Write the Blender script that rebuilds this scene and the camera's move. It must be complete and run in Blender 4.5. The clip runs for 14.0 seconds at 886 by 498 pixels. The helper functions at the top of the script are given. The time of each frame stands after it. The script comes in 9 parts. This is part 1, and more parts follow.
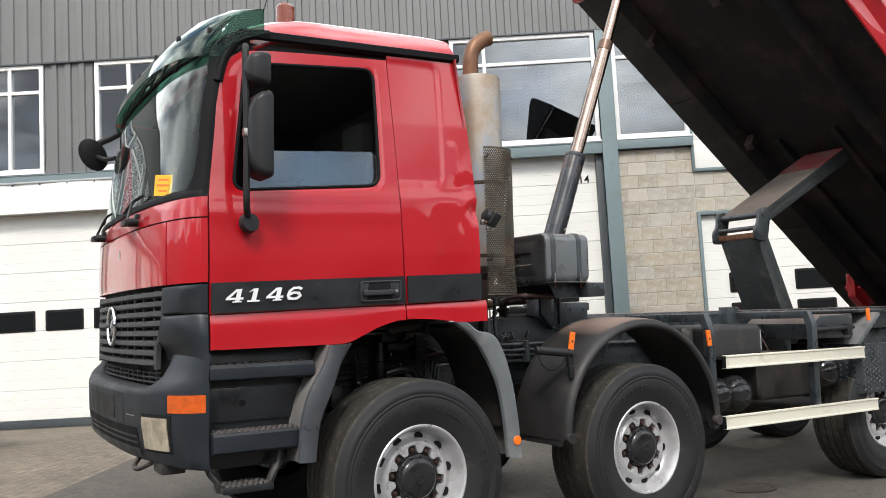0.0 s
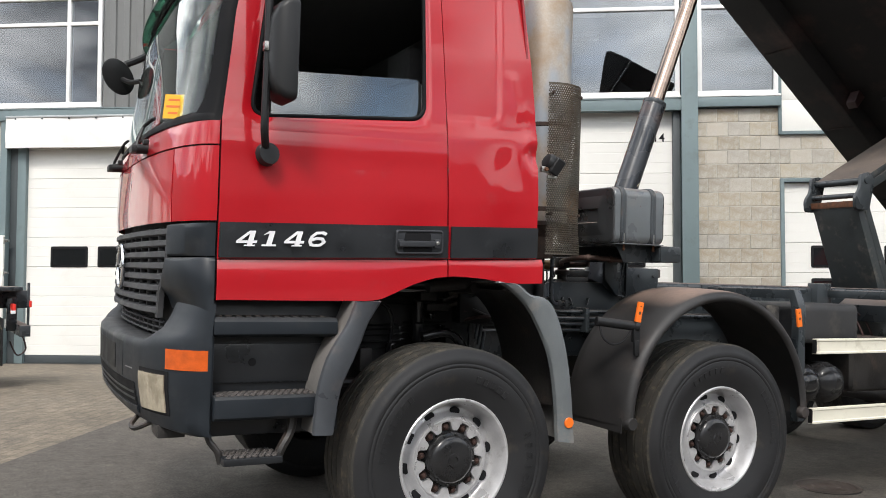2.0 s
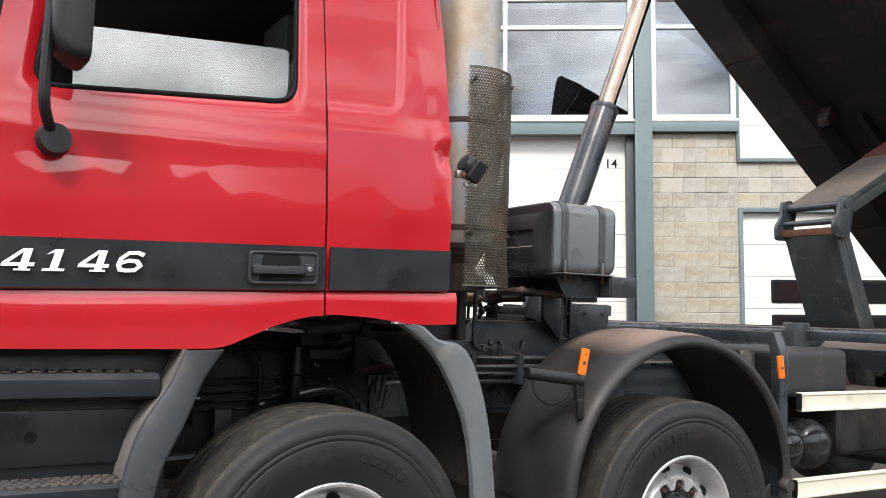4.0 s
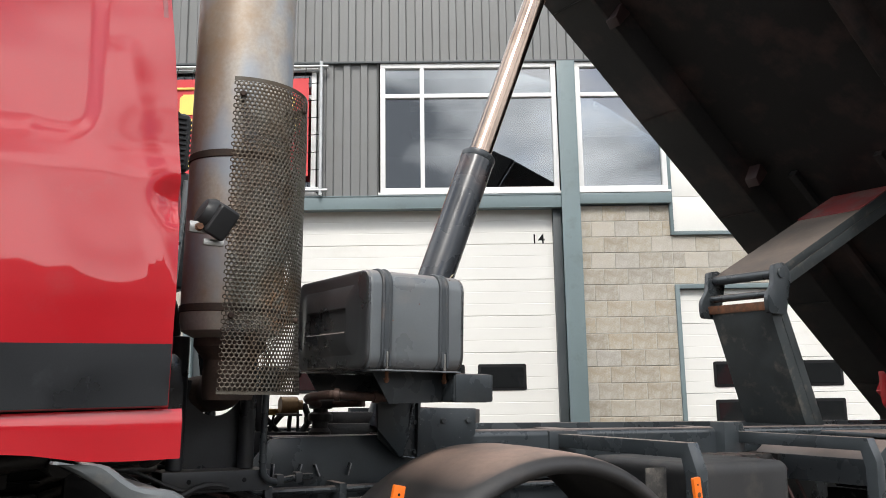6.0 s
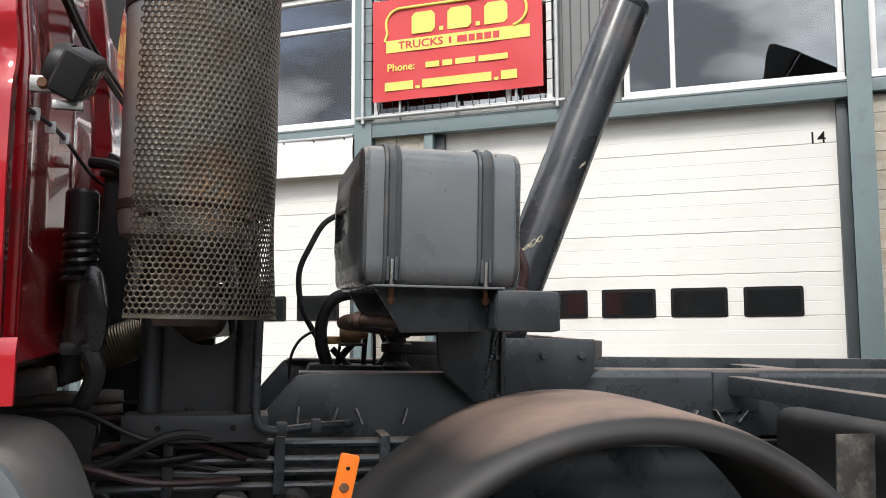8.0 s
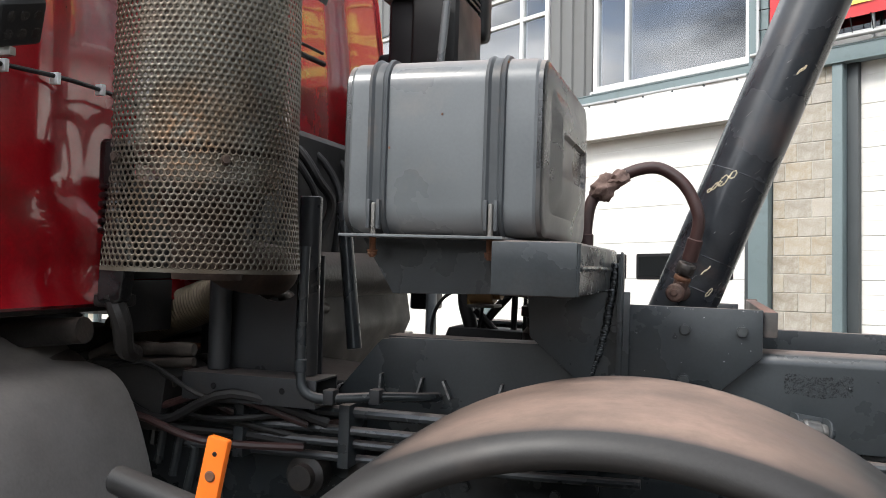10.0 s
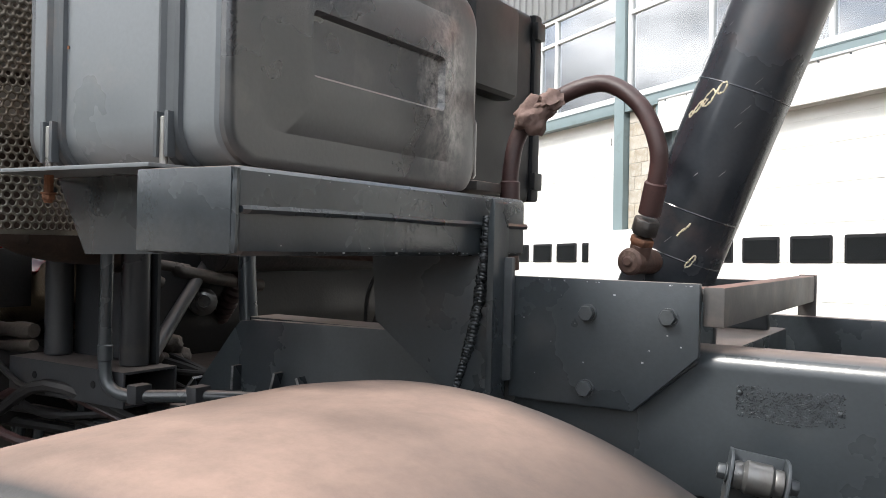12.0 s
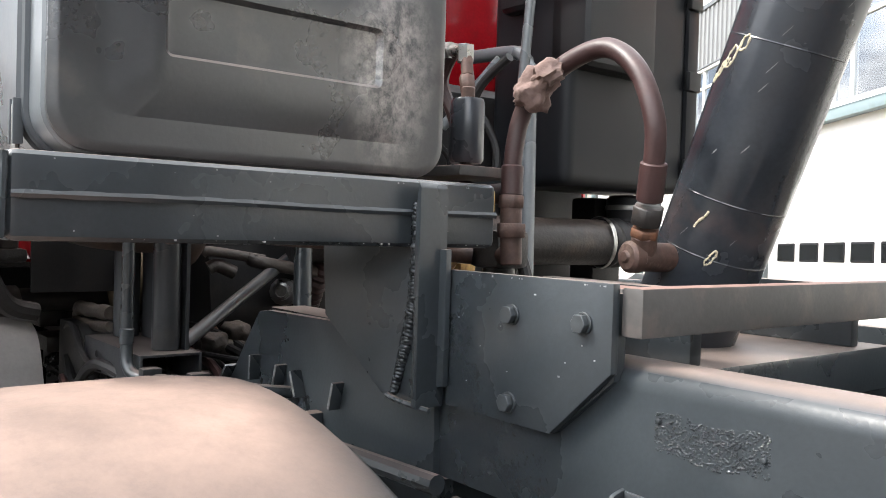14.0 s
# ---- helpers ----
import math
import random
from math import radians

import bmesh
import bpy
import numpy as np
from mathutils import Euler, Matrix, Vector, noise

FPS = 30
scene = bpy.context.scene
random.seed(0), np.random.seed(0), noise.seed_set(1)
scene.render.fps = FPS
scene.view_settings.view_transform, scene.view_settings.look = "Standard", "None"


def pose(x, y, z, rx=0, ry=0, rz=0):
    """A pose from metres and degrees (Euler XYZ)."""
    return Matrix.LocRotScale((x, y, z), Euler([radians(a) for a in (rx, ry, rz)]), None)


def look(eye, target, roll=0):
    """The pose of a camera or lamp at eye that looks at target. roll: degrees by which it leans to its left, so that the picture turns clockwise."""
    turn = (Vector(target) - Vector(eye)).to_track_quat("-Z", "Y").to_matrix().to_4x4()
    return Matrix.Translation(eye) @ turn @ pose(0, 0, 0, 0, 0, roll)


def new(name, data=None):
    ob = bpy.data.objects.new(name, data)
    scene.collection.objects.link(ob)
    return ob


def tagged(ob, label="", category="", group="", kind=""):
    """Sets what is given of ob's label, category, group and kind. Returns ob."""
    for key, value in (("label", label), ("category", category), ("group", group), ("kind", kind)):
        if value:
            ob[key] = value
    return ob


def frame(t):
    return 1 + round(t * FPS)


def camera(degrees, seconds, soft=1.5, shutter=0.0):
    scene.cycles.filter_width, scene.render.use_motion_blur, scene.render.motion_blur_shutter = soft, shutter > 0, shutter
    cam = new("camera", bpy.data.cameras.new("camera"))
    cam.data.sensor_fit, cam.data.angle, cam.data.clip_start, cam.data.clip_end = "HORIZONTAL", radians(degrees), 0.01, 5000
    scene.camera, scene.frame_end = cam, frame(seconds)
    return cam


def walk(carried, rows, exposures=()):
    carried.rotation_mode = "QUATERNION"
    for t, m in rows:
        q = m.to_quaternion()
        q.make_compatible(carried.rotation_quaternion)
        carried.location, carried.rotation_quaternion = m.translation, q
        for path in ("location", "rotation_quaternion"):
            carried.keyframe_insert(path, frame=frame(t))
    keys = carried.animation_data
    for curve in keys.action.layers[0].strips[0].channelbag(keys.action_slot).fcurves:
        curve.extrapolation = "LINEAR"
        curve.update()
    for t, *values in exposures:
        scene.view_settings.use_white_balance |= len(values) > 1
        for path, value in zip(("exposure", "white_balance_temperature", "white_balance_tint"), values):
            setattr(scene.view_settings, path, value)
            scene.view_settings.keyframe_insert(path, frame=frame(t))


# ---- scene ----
# The truck leans a little on the sloping yard; its own axes are x rearward, y away from the filmed side, z up.
TRUCK = pose(0, 0, 0, 1.307, 1.123, 0.013)
# The hall's axes: x along the facade, y into the hall, z up.
HALL = pose(0, 0, 0, 0, 0, -32.5)

cam = camera(55.1, 14.0, soft=0.9)
PATH = [
    (0, (-2.294, -4.209, 1.376), (-1.250, -2.513, 1.555), -3.18),
    (0.5, (-2.192, -4.138, 1.375), (-1.188, -2.414, 1.512), -1.70),
    (1, (-2.042, -4.021, 1.377), (-1.177, -2.220, 1.485), -0.08),
    (1.5, (-1.953, -3.843, 1.371), (-1.124, -2.024, 1.450), 0.27),
    (2, (-1.888, -3.668, 1.387), (-0.972, -1.891, 1.469), 0.13),
    (2.2, (-1.825, -3.595, 1.386), (-0.886, -1.832, 1.466), 0.42),
    (4.3, (-0.997, -2.744, 1.437), (0.019, -1.033, 1.639), 0.45),
    (4.5, (-0.886, -2.671, 1.456), (0.132, -0.967, 1.696), 0.78),
    (5, (-0.643, -2.488, 1.477), (0.414, -0.818, 1.782), 0.57),
    (5.5, (-0.399, -2.316, 1.498), (0.704, -0.682, 1.833), -0.50),
    (6, (-0.081, -2.210, 1.518), (0.998, -0.564, 1.872), -0.87),
    (6.5, (0.173, -2.049, 1.521), (1.228, -0.397, 1.918), -0.60),
    (7, (0.413, -1.896, 1.540), (1.352, -0.179, 1.950), -1.21),
    (7.5, (0.707, -1.805, 1.534), (1.354, 0.064, 1.829), -0.63),
    (8, (0.949, -1.702, 1.520), (1.401, 0.237, 1.710), -0.31),
    (8.5, (1.161, -1.577, 1.542), (1.364, 0.395, 1.806), 0.04),
    (9, (1.421, -1.476, 1.543), (1.277, 0.503, 1.799), 0.68),
    (9.2, (1.513, -1.443, 1.544), (1.282, 0.534, 1.731), 0.79),
    (11.3, (2.159, -0.754, 1.510), (1.238, 1.021, 1.555), 1.35),
    (11.5, (2.172, -0.657, 1.514), (1.248, 1.116, 1.560), 1.41),
    (12, (2.291, -0.476, 1.505), (1.236, 1.223, 1.550), 1.09),
    (12.5, (2.464, -0.334, 1.492), (1.223, 1.234, 1.507), 1.97),
    (13, (2.508, -0.223, 1.501), (1.169, 1.263, 1.497), 1.64),
    (13.5, (2.545, -0.121, 1.498), (1.050, 1.208, 1.510), 1.98),
    (14, (2.595, -0.036, 1.513), (1.031, 1.210, 1.531), 2.05),
]
walk(cam, [(t, look(eye, target, roll)) for t, eye, target, roll in PATH],
     exposures=[(0.0, 0.28), (0.7, 0.34), (2.2, 0.26), (4.3, 0.62), (5.2, 0.46), (6.0, 0.27), (6.6, 0.14), (7.2, 0.15), (8.2, 0.34), (9.2, 0.36), (11.3, 1.1), (12.0, 1.02), (12.5, 0.98), (13.2, 1.2), (14.0, 1.75)])

# ---- daylight: bright broken cloud, soft sun ----
SUN_ELEVATION, SUN_AZIMUTH = radians(48), radians(215)
world = bpy.data.worlds.new("sky")
scene.world = world
world.use_nodes = True
wn, wl = world.node_tree.nodes, world.node_tree.links
wn.clear()
w_out = wn.new("ShaderNodeOutputWorld")
w_bg = wn.new("ShaderNodeBackground")
w_sky = wn.new("ShaderNodeTexSky")
w_sky.sky_type = "NISHITA"
w_sky.sun_disc = False
w_sky.sun_elevation, w_sky.sun_rotation = SUN_ELEVATION, SUN_AZIMUTH
w_sky.altitude, w_sky.air_density, w_sky.dust_density, w_sky.ozone_density = 30, 1.0, 1.5, 1.0
w_co = wn.new("ShaderNodeTexCoord")
w_map = wn.new("ShaderNodeMapping")
w_map.inputs["Scale"].default_value = (1.0, 1.0, 2.2)
w_noise = wn.new("ShaderNodeTexNoise")
w_noise.inputs["Scale"].default_value, w_noise.inputs["Detail"].default_value = 2.6, 7.0
w_noise.inputs["Roughness"].default_value, w_noise.inputs["Distortion"].default_value = 0.55, 0.35
w_cover = wn.new("ShaderNodeValToRGB")
w_cover.color_ramp.elements[0].position, w_cover.color_ramp.elements[1].position = 0.36, 0.50
w_noise2 = wn.new("ShaderNodeTexNoise")
w_noise2.inputs["Scale"].default_value, w_noise2.inputs["Detail"].default_value = 3.4, 6.0
w_cloud = wn.new("ShaderNodeValToRGB")
w_cloud.color_ramp.elements[0].position, w_cloud.color_ramp.elements[1].position = 0.38, 0.62
w_cloud.color_ramp.elements[0].color = (2.2, 2.35, 2.6, 1)
w_cloud.color_ramp.elements[1].color = (15.0, 15.1, 15.2, 1)
w_mix = wn.new("ShaderNodeMix")
w_mix.data_type = "RGBA"
wl.new(w_co.outputs["Generated"], w_map.inputs["Vector"])
wl.new(w_map.outputs["Vector"], w_noise.inputs["Vector"])
wl.new(w_map.outputs["Vector"], w_noise2.inputs["Vector"])
wl.new(w_noise.outputs["Fac"], w_cover.inputs["Fac"])
wl.new(w_noise2.outputs["Fac"], w_cloud.inputs["Fac"])
wl.new(w_cover.outputs["Color"], w_mix.inputs["Factor"])
wl.new(w_sky.outputs["Color"], w_mix.inputs["A"])
wl.new(w_cloud.outputs["Color"], w_mix.inputs["B"])
wl.new(w_mix.outputs["Result"], w_bg.inputs["Color"])
wl.new(w_bg.outputs["Background"], w_out.inputs["Surface"])
w_bg.inputs["Strength"].default_value = 0.19

sun_data = bpy.data.lights.new("sun", "SUN")
sun_data.energy, sun_data.angle, sun_data.color = 2.2, radians(12), (1.0, 0.96, 0.9)
sun = new("sun", sun_data)
sun_dir = Vector((math.sin(SUN_AZIMUTH) * math.cos(SUN_ELEVATION), math.cos(SUN_AZIMUTH) * math.cos(SUN_ELEVATION), math.sin(SUN_ELEVATION)))
sun.matrix_world = look(sun_dir * 60, (0, 0, 0))

# ---- mesh helpers ----
def xform(bm, m):
    bmesh.ops.transform(bm, matrix=m, verts=bm.verts)
    return bm


def add(bm, other):
    """Append other to bm and free it."""
    made = [bm.verts.new(v.co) for v in other.verts]
    other.verts.index_update()
    for f in other.faces:
        try:
            bm.faces.new([made[v.index] for v in f.verts])
        except ValueError:
            pass
    other.free()
    return bm


def joined(*several):
    bm = bmesh.new()
    for one in several:
        add(bm, one)
    return bm


def bevelled(bm, width, seg=2, sharp=30):
    if width > 0:
        bm.normal_update()
        edges = [e for e in bm.edges if len(e.link_faces) == 2 and e.calc_face_angle(0) > radians(sharp)]
        bmesh.ops.bevel(bm, geom=edges, offset=width, segments=seg, profile=0.6, affect="EDGES", clamp_overlap=True)
    return bm


def box(x0, x1, y0, y1, z0, z1, r=0.004, seg=2):
    bm = bmesh.new()
    bmesh.ops.create_cube(bm, size=1)
    for v in bm.verts:
        v.co = ((x0 + x1) / 2 + v.co.x * (x1 - x0), (y0 + y1) / 2 + v.co.y * (y1 - y0), (z0 + z1) / 2 + v.co.z * (z1 - z0))
    return bevelled(bm, r, seg)


def prism(outline, a, b, axis="y", r=0.0, seg=2):
    """A plate with the given outline across axis, from a to b. Outlines: (x, z) for y, (y, z) for x, (x, y) for z."""
    def place(p, q):
        return {"y": (p[0], q, p[1]), "x": (q, p[0], p[1]), "z": (p[0], p[1], q)}[axis]
    bm = bmesh.new()
    low = [bm.verts.new(place(p, a)) for p in outline]
    high = [bm.verts.new(place(p, b)) for p in outline]
    bm.faces.new(low)
    bm.faces.new(high[::-1])
    for i in range(len(outline)):
        j = (i + 1) % len(outline)
        bm.faces.new((low[j], low[i], high[i], high[j]))
    bmesh.ops.recalc_face_normals(bm, faces=bm.faces)
    return bevelled(bm, r, seg)


def frame_of(way):
    way = Vector(way).normalized()
    side = way.cross(Vector((0, 0, 1))) if abs(way.z) < 0.95 else way.cross(Vector((1, 0, 0)))
    side.normalize()
    return way, side, way.cross(side).normalized()


def lathe(profile, origin, way, seg=32, closed=False):
    """Turns (radius, along) pairs round the line from origin along way."""
    way, s, u = frame_of(way)
    origin = Vector(origin)
    bm = bmesh.new()
    rings = []
    for r, a in profile:
        if r < 1e-6:
            rings.append([bm.verts.new(origin + way * a)])
        else:
            rings.append([bm.verts.new(origin + way * a + (s * math.cos(t) + u * math.sin(t)) * r) for t in (2 * math.pi * k / seg for k in range(seg))])
    pairs = list(zip(rings, rings[1:])) + ([(rings[-1], rings[0])] if closed else [])
    for p, q in pairs:
        for k in range(seg):
            n = (k + 1) % seg
            if len(p) == 1 and len(q) == 1:
                continue
            if len(p) == 1:
                bm.faces.new((p[0], q[k], q[n]))
            elif len(q) == 1:
                bm.faces.new((p[k], q[0], p[n]))
            else:
                bm.faces.new((p[k], q[k], q[n], p[n]))
    bmesh.ops.recalc_face_normals(bm, faces=bm.faces)
    return bm


def rod(p0, p1, r0, r1=None, seg=20, edge=0.002):
    """A closed round bar with softened rims."""
    r1 = r0 if r1 is None else r1
    length = (Vector(p1) - Vector(p0)).length
    e = min(edge, r0 * 0.3, r1 * 0.3)
    return lathe([(0, 0), (r0 - e, 0), (r0, e), (r1, length - e), (r1 - e, length), (0, length)], p0, Vector(p1) - Vector(p0), seg)


def spline(points, n=6):
    """Catmull-Rom through the points."""
    pts = [Vector(p) for p in points]
    out = []
    for i in range(len(pts) - 1):
        a, b, c, d = pts[max(i - 1, 0)], pts[i], pts[i + 1], pts[min(i + 2, len(pts) - 1)]
        for k in range(n):
            t = k / n
            out.append(0.5 * ((2 * b) + (c - a) * t + (2 * a - 5 * b + 4 * c - d) * t * t + (3 * b - a - 3 * c + d) * t ** 3))
    return out + [pts[-1]]


def tube(points, r, seg=12, n=6, smooth=True, wave=None):
    """A pipe along the points; wave(k) scales the radius at ring k."""
    pts = spline(points, n) if smooth else [Vector(p) for p in points]
    bm = bmesh.new()
    rings, up = [], None
    for i, p in enumerate(pts):
        way = (pts[min(i + 1, len(pts) - 1)] - pts[max(i - 1, 0)]).normalized()
        if up is None:
            _, side, up = frame_of(way)
        side = way.cross(up).normalized()
        up = side.cross(way).normalized()
        rr = r * (wave(i) if wave else 1.0)
        rings.append([bm.verts.new(p + (side * math.cos(t) + up * math.sin(t)) * rr) for t in (2 * math.pi * k / seg for k in range(seg))])
    for p, q in zip(rings, rings[1:]):
        for k in range(seg):
            bm.faces.new((p[k], p[(k + 1) % seg], q[(k + 1) % seg], q[k]))
    bm.faces.new(rings[0][::-1])
    bm.faces.new(rings[-1])
    bmesh.ops.recalc_face_normals(bm, faces=bm.faces)
    return bm


def loft(rows, closed=False):
    """Quads between rows of as many points each; closed joins each row's ends."""
    bm = bmesh.new()
    made = [[bm.verts.new(p) for p in row] for row in rows]
    for p, q in zip(made, made[1:]):
        for k in range(len(p) - (0 if closed else 1)):
            n = (k + 1) % len(p)
            bm.faces.new((p[k], p[n], q[n], q[k]))
    return bm


def thick(bm, t):
    """Gives an open sheet a thickness."""
    bmesh.ops.recalc_face_normals(bm, faces=bm.faces)
    bmesh.ops.solidify(bm, geom=bm.faces[:], thickness=t)
    bmesh.ops.recalc_face_normals(bm, faces=bm.faces)
    return bm


def round_rect(w, h, r, n=5):
    """Outline round the origin, counter-clockwise."""
    out = []
    for cx, cy, a in ((w / 2 - r, h / 2 - r, 0), (-w / 2 + r, h / 2 - r, 90), (-w / 2 + r, -h / 2 + r, 180), (w / 2 - r, -h / 2 + r, 270)):
        for k in range(n + 1):
            t = radians(a + 90 * k / n)
            out.append((cx + r * math.cos(t), cy + r * math.sin(t)))
    return out


def hexbolt(p, way, r=0.011, h=0.009):
    bm = rod(p, Vector(p) + Vector(way).normalized() * 0.003, r * 1.12, seg=16, edge=0.0006)
    return add(bm, bevelled(lathe([(0, 0.003), (r, 0.003), (r, h), (0, h)], p, way, 6), 0.0008, 1))


def mesh_of(name, bm, mat, sharp=35):
    me = bpy.data.meshes.new(name)
    bm.normal_update()
    bm.to_mesh(me)
    bm.free()
    for m in mat if isinstance(mat, (list, tuple)) else [mat]:
        me.materials.append(m)
    me.polygons.foreach_set("use_smooth", [True] * len(me.polygons))
    me.set_sharp_from_angle(angle=radians(sharp))
    return me


def part(name, bm, mat, parent, label="", sharp=35):
    """One mesh object under a thing or a part."""
    ob = new(name, mesh_of(name, bm, mat, sharp))
    ob.parent = parent
    return tagged(ob, label)


def thing(name, m, label, category, group="", kind=""):
    ob = new(name)
    ob.empty_display_size = 0.1
    ob.matrix_world = m
    return tagged(ob, label, category, group, kind)


def solid(name, bm, mat, m, label, category="", group="", kind="", sharp=35):
    ob = new(name, mesh_of(name, bm, mat, sharp))
    ob.matrix_world = m
    return tagged(ob, label, category, group, kind)


def words(text, size, m, mat, parent, name="lettering", depth=0.002, label="", bold=0.0, width=None, slant=0.0):
    """Built-in lettering as a mesh, lying in the plane of m, centred."""
    cu = bpy.data.curves.new(name, "FONT")
    cu.body, cu.size, cu.extrude, cu.offset = text, size, depth / 2, bold
    cu.align_x, cu.align_y = "CENTER", "CENTER"
    cu.resolution_u = 3
    tmp = bpy.data.objects.new(name, cu)
    scene.collection.objects.link(tmp)
    bpy.context.view_layer.update()
    me = bpy.data.meshes.new_from_object(tmp.evaluated_get(bpy.context.evaluated_depsgraph_get()))
    bpy.data.objects.remove(tmp)
    if width:
        xs = [v.co.x for v in me.vertices]
        k = width / (max(xs) - min(xs))
        for v in me.vertices:
            v.co.x *= k
    for v in me.vertices:
        v.co.x += slant * v.co.y
    me.materials.clear()
    me.materials.append(mat)
    ob = new(name, me)
    ob.parent = parent
    ob.matrix_local = m
    return tagged(ob, label)


# ---- materials ----
def material(name):
    mat = bpy.data.materials.new(name)
    mat.use_nodes = True
    nodes, links = mat.node_tree.nodes, mat.node_tree.links
    return mat, nodes, links, nodes["Principled BSDF"]


def noise_node(nodes, links, scale, detail=5.0, rough=0.55, coords="Object", stretch=None):
    co = nodes.new("ShaderNodeTexCoord")
    tex = nodes.new("ShaderNodeTexNoise")
    tex.inputs["Scale"].default_value, tex.inputs["Detail"].default_value, tex.inputs["Roughness"].default_value = scale, detail, rough
    if stretch:
        mp = nodes.new("ShaderNodeMapping")
        mp.inputs["Scale"].default_value = stretch
        links.new(co.outputs[coords], mp.inputs["Vector"])
        links.new(mp.outputs["Vector"], tex.inputs["Vector"])
    else:
        links.new(co.outputs[coords], tex.inputs["Vector"])
    return tex


def ramp(nodes, links, source, stops):
    node = nodes.new("ShaderNodeValToRGB")
    els = node.color_ramp.elements
    while len(els) < len(stops):
        els.new(0.5)
    for el, (pos, col) in zip(els, stops):
        el.position, el.color = pos, (*col, 1) if len(col) == 3 else col
    links.new(source, node.inputs["Fac"])
    return node


def mixed(nodes, links, fac, a, b, blend="MIX"):
    """a and b: colours or sockets."""
    node = nodes.new("ShaderNodeMix")
    node.data_type, node.blend_type = "RGBA", blend
    for key, v in (("A", a), ("B", b)):
        if isinstance(v, tuple):
            node.inputs[key].default_value = (*v, 1)
        else:
            links.new(v, node.inputs[key])
    if isinstance(fac, float):
        node.inputs["Factor"].default_value = fac
    else:
        links.new(fac, node.inputs["Factor"])
    return node.outputs["Result"]


def grey(v):
    return (v, v, v)


def surface(name, colour, rough=0.5, metal=0.0, var=0.15, scale=6.0, fine=120.0, bump=0.05, bump_scale=None, coat=0.0, spec=0.5,
            dirt=None, dirt_amount=0.0, dirt_scale=3.0, dust=None, dust_amount=0.0, dust_from=0.35, stretch=None, rough_var=0.12, bump_dist=0.002, patchy=0.55, coat_rough=0.04):
    """Base colour varied at two scales, with patches of dirt, dust on what faces up, and fine relief."""
    mat, nodes, links, bsdf = material(name)
    big = noise_node(nodes, links, scale, stretch=stretch)
    small = noise_node(nodes, links, fine, 3.0)
    dark = tuple(c * (1 - var) for c in colour)
    light = tuple(min(1, c * (1 + var)) for c in colour)
    col = ramp(nodes, links, big.outputs["Fac"], [(0.3, dark), (0.7, light)]).outputs["Color"]
    grain = ramp(nodes, links, small.outputs["Fac"], [(0.3, grey(1 - var * 0.6)), (0.7, grey(1.0))]).outputs["Color"]
    col = mixed(nodes, links, 1.0, col, grain, "MULTIPLY")
    if dirt:
        d = noise_node(nodes, links, dirt_scale, 8.0, 0.65)
        fac = ramp(nodes, links, d.outputs["Fac"], [(0.62 - dirt_amount * 0.35, grey(0.0)), (0.78 - dirt_amount * 0.25, grey(min(1.0, 0.35 + dirt_amount)))]).outputs["Color"]
        col = mixed(nodes, links, fac, col, dirt)
    if dust:
        geo = nodes.new("ShaderNodeNewGeometry")
        sep = nodes.new("ShaderNodeSeparateXYZ")
        links.new(geo.outputs["Normal"], sep.inputs["Vector"])
        cloudy = noise_node(nodes, links, 4.0, 7.0, 0.6)
        mul = nodes.new("ShaderNodeMath")
        mul.operation = "MULTIPLY"
        up = ramp(nodes, links, sep.outputs["Z"], [(dust_from, grey(0.0)), (max(0.95, min(0.995, dust_from + 0.13)), grey(dust_amount))]).outputs["Color"]
        patch = ramp(nodes, links, cloudy.outputs["Fac"], [(0.28, grey(patchy)), (0.66, grey(1.0))]).outputs["Color"]
        links.new(up, mul.inputs[0])
        links.new(patch, mul.inputs[1])
        speck = noise_node(nodes, links, 26.0, 8.0, 0.75)
        powder = ramp(nodes, links, speck.outputs["Fac"], [(0.30, tuple(c * 0.82 for c in dust)), (0.52, dust), (0.72, tuple(min(1, c * 1.12) for c in dust))]).outputs["Color"]
        col = mixed(nodes, links, mul.outputs[0], col, powder)
    links.new(col, bsdf.inputs["Base Color"])
    rr = ramp(nodes, links, big.outputs["Fac"], [(0.3, grey(max(0.02, rough - rough_var))), (0.7, grey(min(1.0, rough + rough_var)))])
    if dust:
        links.new(mixed(nodes, links, mul.outputs[0], rr.outputs["Color"], grey(0.9)), bsdf.inputs["Roughness"])
    else:
        links.new(rr.outputs["Color"], bsdf.inputs["Roughness"])
    bsdf.inputs["Metallic"].default_value = metal
    bsdf.inputs["Specular IOR Level"].default_value = spec
    bsdf.inputs["Coat Weight"].default_value = coat
    bsdf.inputs["Coat Roughness"].default_value = coat_rough
    if bump:
        relief = noise_node(nodes, links, bump_scale or fine, 4.0)
        b = nodes.new("ShaderNodeBump")
        b.inputs["Strength"].default_value, b.inputs["Distance"].default_value = bump, bump_dist
        links.new(relief.outputs["Fac"], b.inputs["Height"])
        links.new(b.outputs["Normal"], bsdf.inputs["Normal"])
        if coat:
            wave = noise_node(nodes, links, 5.0, 1.0)
            b2 = nodes.new("ShaderNodeBump")
            b2.inputs["Strength"].default_value, b2.inputs["Distance"].default_value = 0.10, 0.004
            links.new(wave.outputs["Fac"], b2.inputs["Height"])
            links.new(b2.outputs["Normal"], bsdf.inputs["Coat Normal"])
            links.new(b2.outputs["Normal"], b.inputs["Normal"])
    return mat


